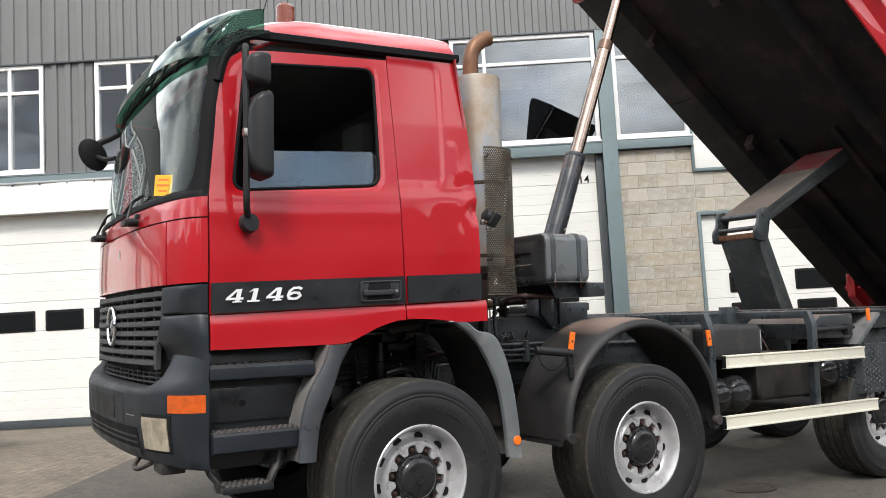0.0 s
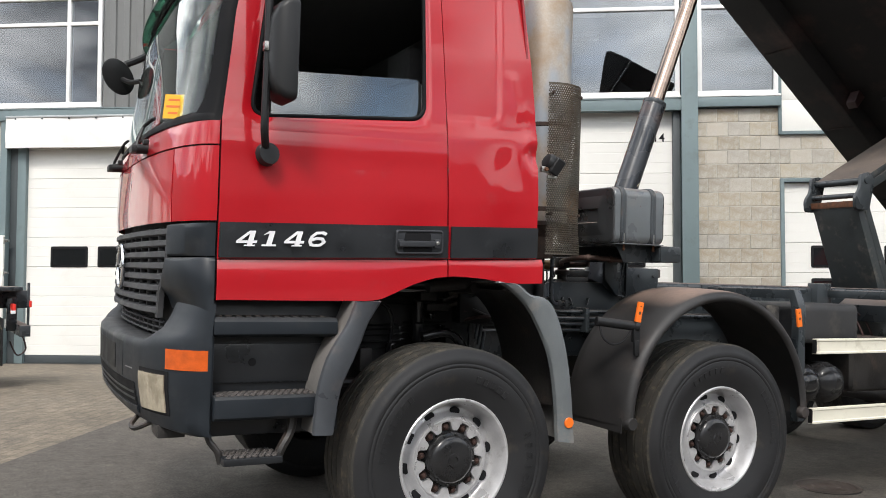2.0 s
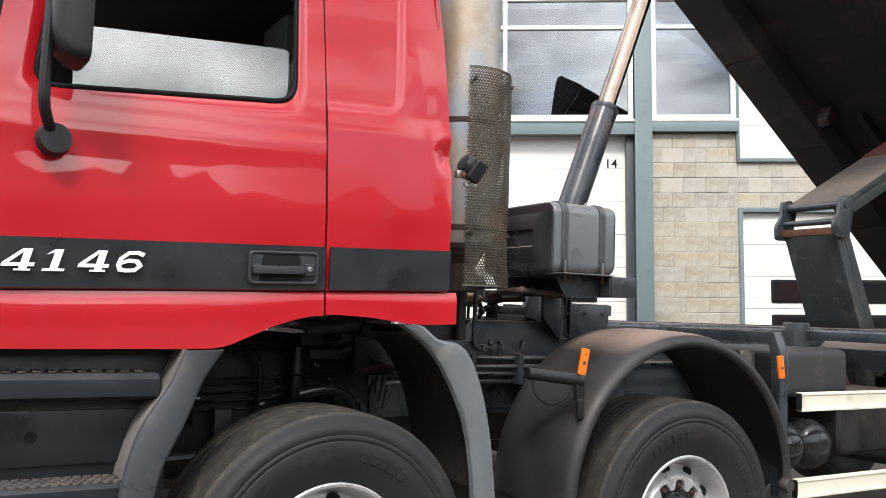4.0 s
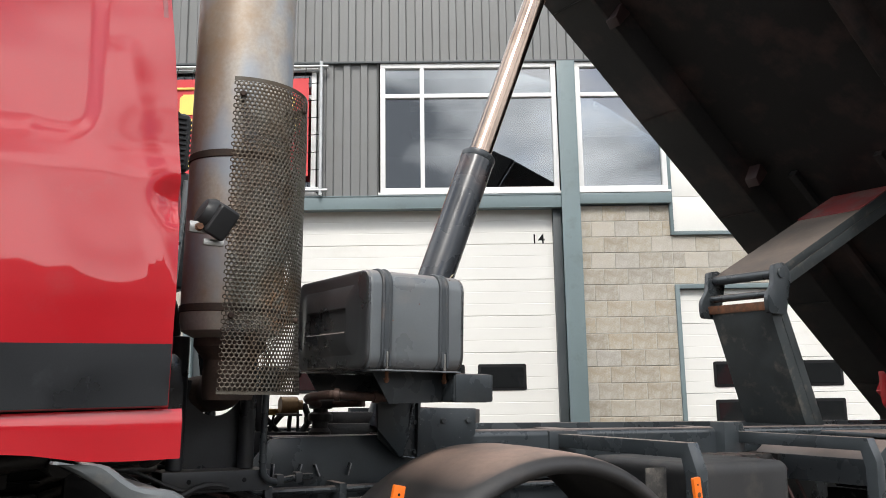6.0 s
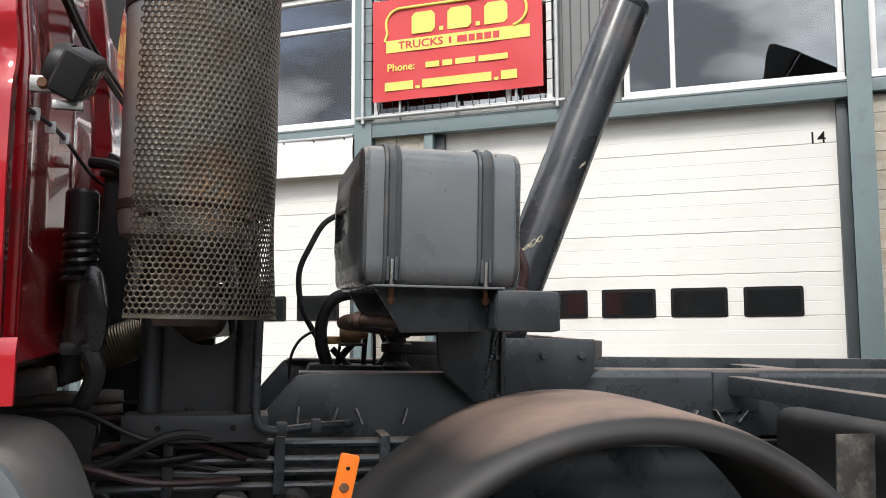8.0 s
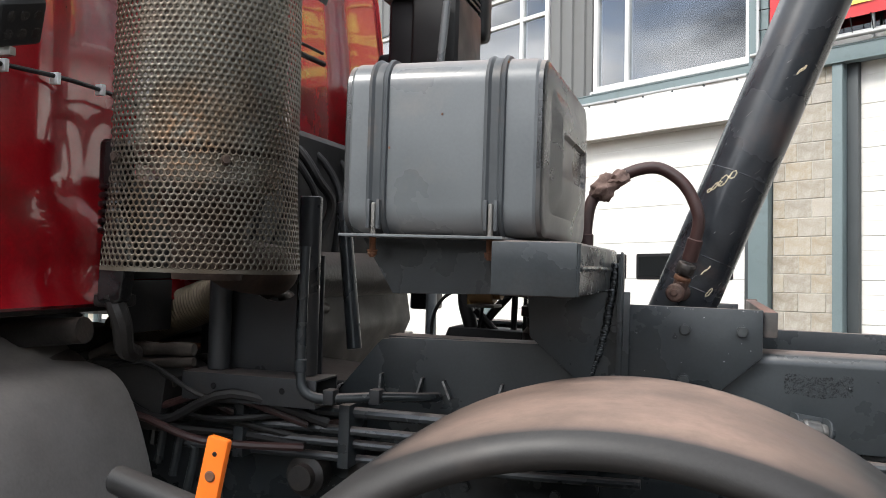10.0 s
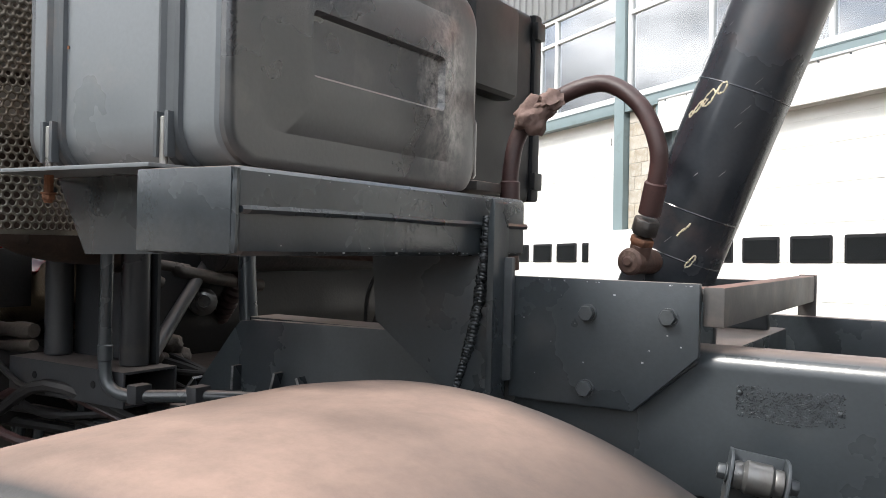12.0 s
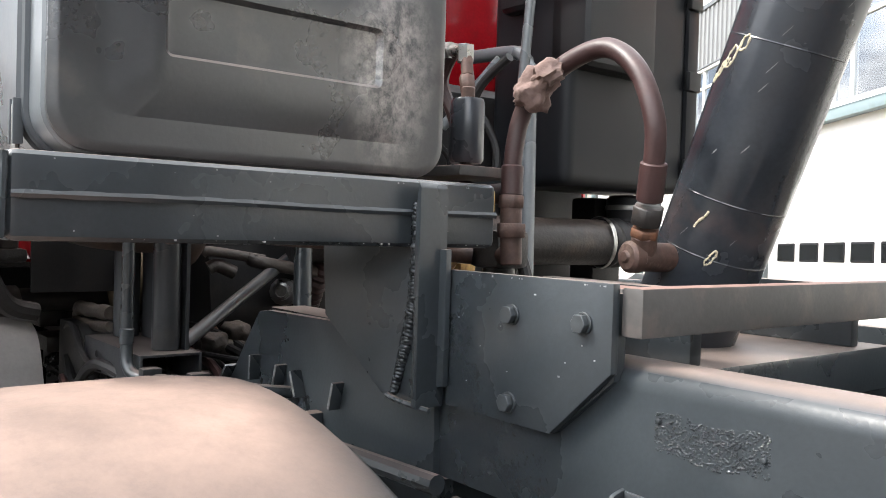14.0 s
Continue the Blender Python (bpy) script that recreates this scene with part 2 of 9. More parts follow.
DUST = (0.30, 0.215, 0.175)
M_RED = surface("red_paint", (0.415, 0.0042, 0.0112), rough=0.4, spec=0.3, var=0.07, scale=2.5, fine=300, bump=0.02, coat=1.0, dirt=(0.34, 0.04, 0.042), dirt_amount=0.08, dirt_scale=7, coat_rough=0.02)
# The cab red with grime, made darker for the shadow behind the cab.
M_BACKRED = surface("shaded_grimy_red_paint", (0.29, 0.005, 0.010), rough=0.22, var=0.25, scale=3, bump=0.05, dirt=(0.06, 0.016, 0.014), dirt_amount=0.25, dirt_scale=5, spec=0.5, coat=0.9)
M_STRIPE = surface("dark_grey_trim", (0.0125, 0.0138, 0.016), rough=0.36, var=0.12, fine=200, bump=0.1, dirt=(0.05, 0.053, 0.058), dirt_amount=0.1, dirt_scale=9)
M_GRILLE = surface("dusty_grille_plastic", (0.040, 0.041, 0.044), rough=0.6, var=0.15, fine=220, bump=0.12, dirt=(0.075, 0.07, 0.065), dirt_amount=0.2, dirt_scale=12)
M_SEAL = surface("black_rubber_seal", (0.007, 0.007, 0.008), rough=0.6, var=0.2, fine=200, bump=0.1, spec=0.12)
M_HEADLAMP = surface("cloudy_headlamp_lens", (0.40, 0.35, 0.26), rough=0.16, var=0.4, scale=11, fine=200, bump=0.05, coat=0.7, dirt=(0.20, 0.17, 0.12), dirt_amount=0.5, dirt_scale=9, stretch=(1, 1, 0.3))
M_PLASTIC = surface("black_plastic", (0.014, 0.0145, 0.0155), rough=0.45, var=0.15, fine=260, bump=0.15, dust=(0.12, 0.105, 0.095), dust_amount=0.25, dust_from=0.6, spec=0.3)
M_BUMPER = surface("blue_grey_plastic", (0.017, 0.021, 0.026), rough=0.4, var=0.15, fine=260, bump=0.1, dirt=(0.045, 0.045, 0.046), dirt_amount=0.14, dirt_scale=5, dust=(0.12, 0.11, 0.10), dust_amount=0.25, spec=0.3)
M_GREYPLASTIC = surface("mid_grey_plastic", (0.125, 0.137, 0.142), rough=0.5, var=0.12, fine=260, bump=0.1, dirt=(0.25, 0.22, 0.19), dirt_amount=0.18, dirt_scale=8)
M_CHASSIS = surface("charcoal_chassis_paint", (0.030, 0.036, 0.0405), rough=0.28, var=0.25, scale=5, fine=160, bump=0.10, dirt=(0.050, 0.050, 0.048), dirt_amount=0.04, dirt_scale=9, dust=DUST, dust_amount=0.55, dust_from=0.7, spec=0.6, rough_var=0.1)
# Sky sheen is put into the lighter shell grey; the ends stay darker.
M_TANK = surface("grey_tank_paint", (0.112, 0.124, 0.132), rough=0.3, var=0.15, scale=4, fine=160, bump=0.06, dirt=(0.19, 0.175, 0.16), dirt_amount=0.18, dirt_scale=5, dust=DUST, dust_amount=0.45, dust_from=0.6, spec=0.7)
M_TANKEND = surface("dark_weathered_tank_end", (0.034, 0.036, 0.038), rough=0.3, var=0.3, scale=3, fine=140, bump=0.08, dirt=(0.13, 0.115, 0.10), dirt_amount=0.2, dirt_scale=4.5, dust=(0.33, 0.26, 0.22), dust_amount=0.6, dust_from=0.45, spec=1.0)


def speckled_patch(mat, centre, size, colour, amount):
    """A speckled patch of another colour round one place of a thing."""
    nodes, links = mat.node_tree.nodes, mat.node_tree.links
    bsdf = nodes["Principled BSDF"]
    old = bsdf.inputs["Base Color"].links[0].from_socket
    co = nodes.new("ShaderNodeTexCoord")
    mp = nodes.new("ShaderNodeMapping")
    mp.vector_type = "TEXTURE"
    mp.inputs["Location"].default_value, mp.inputs["Scale"].default_value = centre, size
    ball = nodes.new("ShaderNodeTexGradient")
    ball.gradient_type = "SPHERICAL"
    links.new(co.outputs["Object"], mp.inputs["Vector"])
    links.new(mp.outputs["Vector"], ball.inputs["Vector"])
    rough = noise_node(nodes, links, 38, 8, 0.75)
    mul = nodes.new("ShaderNodeMath")
    mul.operation = "MULTIPLY"
    links.new(ramp(nodes, links, ball.outputs["Fac"], [(0.0, grey(0.0)), (0.6, grey(amount))]).outputs["Color"], mul.inputs[0])
    links.new(ramp(nodes, links, rough.outputs["Fac"], [(0.40, grey(0.0)), (0.62, grey(1.0))]).outputs["Color"], mul.inputs[1])
    links.new(mixed(nodes, links, mul.outputs[0], old, colour), bsdf.inputs["Base Color"])


speckled_patch(M_TANKEND, (1.548, 0.70, 1.80), (0.2, 0.09, 0.17), (0.34, 0.31, 0.29), 0.9)
M_GRIME = surface("oily_grime", (0.022, 0.020, 0.019), rough=0.45, var=0.4, scale=7, fine=90, bump=0.4, bump_dist=0.004, dirt=(0.07, 0.05, 0.038), dirt_amount=0.25, dirt_scale=9, dust=(0.14, 0.10, 0.08), dust_amount=0.4)
M_RUBBER = surface("tyre_rubber", (0.015, 0.015, 0.016), spec=0.35, rough=0.6, var=0.2, scale=8, fine=200, bump=0.15, dirt=(0.075, 0.06, 0.045), dirt_amount=0.12, dirt_scale=5)
M_TREAD = surface("dusty_tread_rubber", (0.030, 0.027, 0.022), rough=0.8, var=0.35, scale=14, fine=220, bump=0.35, dirt=(0.12, 0.095, 0.065), dirt_amount=0.28, dirt_scale=20)
M_HOSE = surface("dusty_hose_rubber", (0.036, 0.0155, 0.0145), rough=0.5, var=0.3, scale=12, fine=200, bump=0.2, dirt=(0.085, 0.034, 0.030), dirt_amount=0.2, dirt_scale=14, dust=(0.10, 0.036, 0.031), dust_amount=0.3)
M_RIM = surface("silver_rim_paint", (0.52, 0.515, 0.52), rough=0.34, metal=0.45, var=0.14, scale=9, fine=200, bump=0.06, dirt=(0.10, 0.075, 0.055), dirt_amount=0.14, dirt_scale=11)
M_HUB = surface("black_hub", (0.018, 0.018, 0.019), rough=0.2, var=0.3, fine=150, bump=0.1, dirt=(0.06, 0.045, 0.04), dirt_amount=0.08, dirt_scale=16)
M_NUT = surface("grimy_nut", (0.050, 0.027, 0.022), rough=0.55, metal=0.4, var=0.4, scale=60, bump=0.3, dirt=(0.10, 0.045, 0.028), dirt_amount=0.3, dirt_scale=50)
M_MUD = surface("dusty_mudguard_plastic", (0.020, 0.019, 0.019), rough=0.55, var=0.3, scale=4, fine=200, bump=0.12, dirt=(0.055, 0.042, 0.036), dirt_amount=0.2, dirt_scale=5, dust=(0.285, 0.195, 0.155), dust_amount=0.9, dust_from=0.85, patchy=0.45)
M_MUFFLER = surface("heat_stained_steel", (0.42, 0.385, 0.34), rough=0.5, metal=0.3, var=0.3, scale=2.2, fine=90, bump=0.12, dirt=(0.30, 0.20, 0.115), dirt_amount=0.55, dirt_scale=2.6, stretch=(1, 1, 0.4))
def heat_tint(mat, colour, scale, lo, hi):
    """Tempered-steel tints in broad patches."""
    nodes, links = mat.node_tree.nodes, mat.node_tree.links
    bsdf = nodes["Principled BSDF"]
    old = bsdf.inputs["Base Color"].links[0].from_socket
    patch = noise_node(nodes, links, scale, 3.0, 0.6, stretch=(1, 1, 0.6))
    fac = ramp(nodes, links, patch.outputs["Fac"], [(lo, grey(0.0)), (hi, grey(0.85))]).outputs["Color"]
    links.new(mixed(nodes, links, fac, old, colour), bsdf.inputs["Base Color"])


heat_tint(M_MUFFLER, (0.30, 0.345, 0.40), 4.5, 0.50, 0.64)
M_SHIELD = surface("perforated_stained_steel", (0.125, 0.115, 0.094), rough=0.42, metal=0.6, var=0.35, scale=3, fine=120, bump=0.1, dirt=(0.075, 0.045, 0.026), dirt_amount=0.42, dirt_scale=4.0)
# Brown grime at the shield's foot, darkened further for the shade behind its holes.
speckled_patch(M_SHIELD, (0.80, 0.19, 1.66), (0.34, 0.25, 0.17), (0.036, 0.026, 0.019), 0.85)
speckled_patch(M_SHIELD, (0.86, 0.20, 1.83), (0.10, 0.12, 0.12), (0.26, 0.13, 0.055), 0.6)
speckled_patch(M_SHIELD, (0.70, 0.22, 2.30), (0.10, 0.15, 0.22), (0.040, 0.034, 0.028), 0.6)
heat_tint(M_SHIELD, (0.075, 0.050, 0.028), 5.5, 0.48, 0.66)
M_RUST = surface("rusted_steel", (0.16, 0.065, 0.030), rough=0.8, var=0.5, scale=25, fine=180, bump=0.4, dirt=(0.05, 0.03, 0.02), dirt_amount=0.4, dirt_scale=20)
M_STEEL = surface("bare_steel", (0.42, 0.41, 0.39), rough=0.34, metal=0.9, var=0.2, scale=12, bump=0.08, dirt=(0.12, 0.085, 0.06), dirt_amount=0.25, dirt_scale=15)
M_CHROME = surface("bronzed_chrome_rod", (0.34, 0.265, 0.215), rough=0.18, metal=1.0, var=0.12, scale=8, fine=200, bump=0.02, rough_var=0.08, dirt=(0.20, 0.13, 0.09), dirt_amount=0.2, dirt_scale=4, stretch=(1, 1, 0.3))
M_BRASS = surface("brass_fitting", (0.38, 0.24, 0.09), rough=0.4, metal=0.8, var=0.3, scale=30, bump=0.1, dirt=(0.08, 0.05, 0.03), dirt_amount=0.4, dirt_scale=25)
M_BARREL = surface("scuffed_cylinder_paint", (0.026, 0.030, 0.036), rough=0.28, var=0.25, scale=6, fine=140, bump=0.05, dirt=(0.09, 0.055, 0.045), dirt_amount=0.22, dirt_scale=4, spec=0.6)
M_CREAM = surface("flaking_cream_primer", (0.55, 0.48, 0.34), rough=0.7, var=0.25, scale=60, bump=0.3)
M_SILVERSCR = surface("bare_scratch", (0.45, 0.45, 0.46), rough=0.45, metal=0.6, var=0.3, scale=80, bump=0.2)
M_AMBER = surface("amber_lens", (0.62, 0.10, 0.010), rough=0.22, var=0.25, scale=14, fine=300, bump=0.1, coat=0.5)
M_ORANGE = surface("orange_reflector", (0.85, 0.17, 0.015), rough=0.35, var=0.08, bump=0.05)
M_GUARD = surface("cream_white_alloy", (0.70, 0.67, 0.56), rough=0.45, metal=0.1, var=0.08, scale=3, bump=0.04, dirt=(0.30, 0.25, 0.17), dirt_amount=0.15, dirt_scale=6, stretch=(0.3, 1, 2))
# Stained black underside; also darkens boards of the red body for their reflection.
M_BODYDARK = surface("dark_body_steel", (0.010, 0.0095, 0.0095), rough=0.6, var=0.5, scale=2.0, fine=70, bump=0.25, dirt=(0.060, 0.032, 0.028), dirt_amount=0.33, dirt_scale=2.2, spec=0.3)
M_STAB = surface("scraped_arm_paint", (0.030, 0.036, 0.038), rough=0.5, var=0.3, scale=6, bump=0.15, dirt=(0.17, 0.15, 0.12), dirt_amount=0.2, dirt_scale=9, dust=(0.20, 0.15, 0.12), dust_amount=0.75)
M_BADGE = surface("white_badge", (0.78, 0.78, 0.79), rough=0.4, var=0.04, bump=0.0)
M_LABEL = surface("yellow_sticker", (0.80, 0.42, 0.02), rough=0.5, var=0.06, bump=0.0)
M_LABELINK = surface("sticker_print", (0.70, 0.16, 0.03), rough=0.5, var=0.06, bump=0.0)
M_EMBLEM = surface("chrome_emblem", (0.72, 0.74, 0.78), rough=0.12, metal=1.0, var=0.05, bump=0.0)
M_WHITEPLASTIC = surface("white_plastic", (0.72, 0.74, 0.76), rough=0.4, var=0.05, bump=0.02)
M_DARKIN = surface("dark_cab_fabric", (0.034, 0.034, 0.036), rough=0.9, var=0.25, bump=0.2)
M_RAG = surface("dusty_rag", (0.17, 0.115, 0.10), rough=0.95, var=0.35, scale=20, bump=0.4, bump_dist=0.006)
M_DISH = surface("dark_handle_plastic", (0.030, 0.032, 0.036), rough=0.45, var=0.1, fine=260, bump=0.1, spec=0.35)
M_BOLT = surface("painted_bolt", (0.050, 0.056, 0.060), rough=0.35, metal=0.2, var=0.2, scale=40, bump=0.1)
# the hall and the yard
M_CLAD = surface("grey_corrugated_cladding", (0.165, 0.168, 0.165), rough=0.5, metal=0.2, var=0.07, scale=0.6, fine=40, bump=0.03, dirt=(0.13, 0.128, 0.12), dirt_amount=0.2, dirt_scale=1.2)
M_STEELGREEN = surface("grey_green_steel", (0.155, 0.205, 0.215), rough=0.5, var=0.08, scale=1.5, fine=60, bump=0.04, dirt=(0.10, 0.12, 0.12), dirt_amount=0.2, dirt_scale=3)
M_DARKSTEEL = surface("dark_grey_steel", (0.055, 0.065, 0.070), rough=0.5, var=0.1, scale=2, bump=0.04)
M_WHITEFRAME = surface("white_window_frame", (0.78, 0.78, 0.77), rough=0.45, var=0.05, scale=2, bump=0.02, dirt=(0.55, 0.54, 0.5), dirt_amount=0.12)
M_DOOR = surface("white_door_panel", (0.76, 0.75, 0.71), rough=0.5, var=0.04, scale=0.8, fine=50, bump=0.03, dirt=(0.62, 0.60, 0.54), dirt_amount=0.18, dirt_scale=1.0)
M_CANVAS = surface("white_canvas", (0.78, 0.77, 0.75), rough=0.7, var=0.05, scale=1.5, fine=90, bump=0.3, bump_scale=2.0, bump_dist=0.05)
M_MORTAR = surface("grey_mortar", (0.45, 0.43, 0.385), rough=0.95, var=0.12, scale=8, bump=0.3)
M_INTERIOR = surface("dim_interior", (0.10, 0.10, 0.10), rough=0.9, var=0.15, bump=0.0)
M_FIXTURE = surface("lit_ceiling_panel", (0.75, 0.74, 0.68), rough=0.6, var=0.05, bump=0.0)
M_SIGN = surface("red_sign_sheet", (0.58, 0.045, 0.05), rough=0.45, var=0.04, scale=1.0, bump=0.1, bump_scale=1.5, bump_dist=0.02)
M_SIGNYELLOW = surface("yellow_sign_print", (0.80, 0.64, 0.14), rough=0.5, var=0.03, bump=0.0)
M_GALV = surface("galvanised_pipe", (0.46, 0.47, 0.47), rough=0.4, metal=0.6, var=0.12, scale=10, bump=0.05)
# Black for print and trim, and for sheets that stand for shade in openings.
M_INKSHADE = surface("black_print_and_gap_shade", (0.012, 0.012, 0.013), rough=0.7, var=0.05, bump=0.0, spec=0.12)


def glass_material(name, tint, rough=0.0, ior=1.5):
    mat, nodes, links, bsdf = material(name)
    bsdf.inputs["Base Color"].default_value = (*tint, 1)
    bsdf.inputs["Transmission Weight"].default_value = 1.0
    bsdf.inputs["Roughness"].default_value = rough
    bsdf.inputs["IOR"].default_value = ior
    wave = noise_node(nodes, links, 0.45, 0.0)
    b = nodes.new("ShaderNodeBump")
    b.inputs["Strength"].default_value, b.inputs["Distance"].default_value = 0.03, 0.01
    links.new(wave.outputs["Fac"], b.inputs["Height"])
    links.new(b.outputs["Normal"], bsdf.inputs["Normal"])
    return mat


def pane_material(name, tint, ior):
    """A flat pane: what lies behind it, tinted, under a mirror that grows towards grazing views."""
    mat, nodes, links, bsdf = material(name)
    nodes.remove(bsdf)
    clear, gloss, mix, fres = (nodes.new(k) for k in ("ShaderNodeBsdfTransparent", "ShaderNodeBsdfGlossy", "ShaderNodeMixShader", "ShaderNodeFresnel"))
    clear.inputs["Color"].default_value = (*tint, 1)
    gloss.inputs["Roughness"].default_value = 0.0
    gloss.inputs["Color"].default_value = (0.95, 0.97, 1.0, 1)
    fres.inputs["IOR"].default_value = ior
    links.new(fres.outputs["Fac"], mix.inputs["Fac"])
    links.new(clear.outputs["BSDF"], mix.inputs[1])
    links.new(gloss.outputs["BSDF"], mix.inputs[2])
    links.new(mix.outputs["Shader"], nodes["Material Output"].inputs["Surface"])
    return mat


M_GLASS = pane_material("tinted_double_glazing", (0.50, 0.54, 0.55), 2.6)
M_SCREEN = glass_material("windscreen_glass", (0.70, 0.79, 0.75), ior=1.24)
M_SIDEGLASS = glass_material("side_window_glass", (0.62, 0.68, 0.67), ior=2.0)
M_GREENACRYL = glass_material("green_tinted_acrylic", (0.085, 0.25, 0.17), rough=0.04, ior=1.27)
M_LENS = glass_material("clear_lamp_lens", (0.92, 0.92, 0.88), rough=0.15)


def block_material():
    """Concrete blocks, each of its own shade of buff and grey, with pale bloom."""
    mat, nodes, links, bsdf = material("buff_concrete_block")
    info = nodes.new("ShaderNodeObjectInfo")
    tone = ramp(nodes, links, info.outputs["Random"], [(0.0, (0.32, 0.285, 0.225)), (0.25, (0.44, 0.375, 0.275)), (0.45, (0.36, 0.33, 0.275)), (0.7, (0.47, 0.415, 0.32)), (0.85, (0.40, 0.375, 0.33)), (1.0, (0.54, 0.49, 0.41))]).outputs["Color"]
    n1 = noise_node(nodes, links, 7, 8, 0.72)
    bloom = ramp(nodes, links, n1.outputs["Fac"], [(0.42, grey(0.0)), (0.64, grey(0.75))]).outputs["Color"]
    tone = mixed(nodes, links, bloom, tone, (0.56, 0.53, 0.48))
    n2 = noise_node(nodes, links, 90, 4, 0.7)
    tone = mixed(nodes, links, 1.0, tone, ramp(nodes, links, n2.outputs["Fac"], [(0.3, grey(0.72)), (0.7, grey(1.0))]).outputs["Color"], "MULTIPLY")
    links.new(tone, bsdf.inputs["Base Color"])
    bsdf.inputs["Roughness"].default_value = 0.92
    b = nodes.new("ShaderNodeBump")
    b.inputs["Strength"].default_value, b.inputs["Distance"].default_value = 0.5, 0.004
    links.new(n2.outputs["Fac"], b.inputs["Height"])
    links.new(b.outputs["Normal"], bsdf.inputs["Normal"])
    return mat


M_BLOCK = block_material()


def asphalt_material():
    mat, nodes, links, bsdf = material("worn_asphalt")
    big = noise_node(nodes, links, 0.35, 6, 0.6)
    mid = noise_node(nodes, links, 3.0, 6, 0.65)
    fine = noise_node(nodes, links, 70, 5, 0.8)
    col = ramp(nodes, links, big.outputs["Fac"], [(0.3, (0.056, 0.049, 0.042)), (0.7, (0.105, 0.092, 0.077))]).outputs["Color"]
    col = mixed(nodes, links, ramp(nodes, links, mid.outputs["Fac"], [(0.45, grey(0.0)), (0.72, grey(0.6))]).outputs["Color"], col, (0.105, 0.094, 0.08))
    col = mixed(nodes, links, 1.0, col, ramp(nodes, links, fine.outputs["Fac"], [(0.36, grey(0.45)), (0.60, grey(1.2)), (0.72, grey(2.0))]).outputs["Color"], "MULTIPLY")
    stain = noise_node(nodes, links, 0.8, 4, 0.5)
    col = mixed(nodes, links, ramp(nodes, links, stain.outputs["Fac"], [(0.64, grey(0.0)), (0.72, grey(0.7))]).outputs["Color"], col, (0.030, 0.028, 0.026))
    blotch = noise_node(nodes, links, 11, 7, 0.8)
    col = mixed(nodes, links, 1.0, col, ramp(nodes, links, blotch.outputs["Fac"], [(0.36, grey(0.66)), (0.64, grey(1.2))]).outputs["Color"], "MULTIPLY")
    links.new(col, bsdf.inputs["Base Color"])
    bsdf.inputs["Roughness"].default_value = 0.85
    b = nodes.new("ShaderNodeBump")
    b.inputs["Strength"].default_value, b.inputs["Distance"].default_value = 0.6, 0.004
    links.new(fine.outputs["Fac"], b.inputs["Height"])
    links.new(b.outputs["Normal"], bsdf.inputs["Normal"])
    return mat


def yard_material():
    """Worn buff paving bricks with tyre-polished and damp patches."""
    mat, nodes, links, bsdf = material("worn_buff_pavers")
    big = noise_node(nodes, links, 0.45, 7, 0.62)
    mid = noise_node(nodes, links, 4.0, 7, 0.7, stretch=(1, 2.2, 1))
    fine = noise_node(nodes, links, 70, 5, 0.8)
    col = ramp(nodes, links, big.outputs["Fac"], [(0.3, (0.16, 0.133, 0.100)), (0.55, (0.225, 0.19, 0.146)), (0.75, (0.29, 0.252, 0.20))]).outputs["Color"]
    col = mixed(nodes, links, ramp(nodes, links, mid.outputs["Fac"], [(0.46, grey(0.0)), (0.66, grey(0.55))]).outputs["Color"], col, (0.115, 0.096, 0.074))
    pale = noise_node(nodes, links, 7.0, 6, 0.7)
    col = mixed(nodes, links, ramp(nodes, links, pale.outputs["Fac"], [(0.60, grey(0.0)), (0.74, grey(0.5))]).outputs["Color"], col, (0.34, 0.31, 0.26))
    col = mixed(nodes, links, 1.0, col, ramp(nodes, links, fine.outputs["Fac"], [(0.36, grey(0.5)), (0.64, grey(1.2))]).outputs["Color"], "MULTIPLY")
    co = nodes.new("ShaderNodeTexCoord")
    turn = nodes.new("ShaderNodeMapping")
    turn.inputs["Rotation"].default_value = (0, 0, radians(32.5 + 90))
    bricks = nodes.new("ShaderNodeTexBrick")
    bricks.inputs["Scale"].default_value, bricks.inputs["Mortar Size"].default_value = 1.0, 0.006
    bricks.inputs["Brick Width"].default_value, bricks.inputs["Row Height"].default_value = 0.21, 0.105
    bricks.inputs["Color1"].default_value, bricks.inputs["Color2"].default_value = (1.12, 1.1, 1.06, 1), (0.86, 0.86, 0.86, 1)
    bricks.inputs["Mortar"].default_value = (0.55, 0.53, 0.48, 1)
    links.new(co.outputs["Object"], turn.inputs["Vector"])
    links.new(turn.outputs["Vector"], bricks.inputs["Vector"])
    col = mixed(nodes, links, 0.8, col, bricks.outputs["Color"], "MULTIPLY")
    stain = noise_node(nodes, links, 0.9, 4, 0.5)
    col = mixed(nodes, links, ramp(nodes, links, stain.outputs["Fac"], [(0.64, grey(0.0)), (0.74, grey(0.6))]).outputs["Color"], col, (0.060, 0.053, 0.044))
    blotch = noise_node(nodes, links, 11, 7, 0.8)
    col = mixed(nodes, links, 1.0, col, ramp(nodes, links, blotch.outputs["Fac"], [(0.36, grey(0.66)), (0.64, grey(1.2))]).outputs["Color"], "MULTIPLY")
    links.new(col, bsdf.inputs["Base Color"])
    bsdf.inputs["Roughness"].default_value = 0.82
    b = nodes.new("ShaderNodeBump")
    b.inputs["Strength"].default_value, b.inputs["Distance"].default_value = 0.5, 0.004
    links.new(fine.outputs["Fac"], b.inputs["Height"])
    links.new(b.outputs["Normal"], bsdf.inputs["Normal"])
    return mat


M_ASPHALT = asphalt_material()
M_PAVER = yard_material()

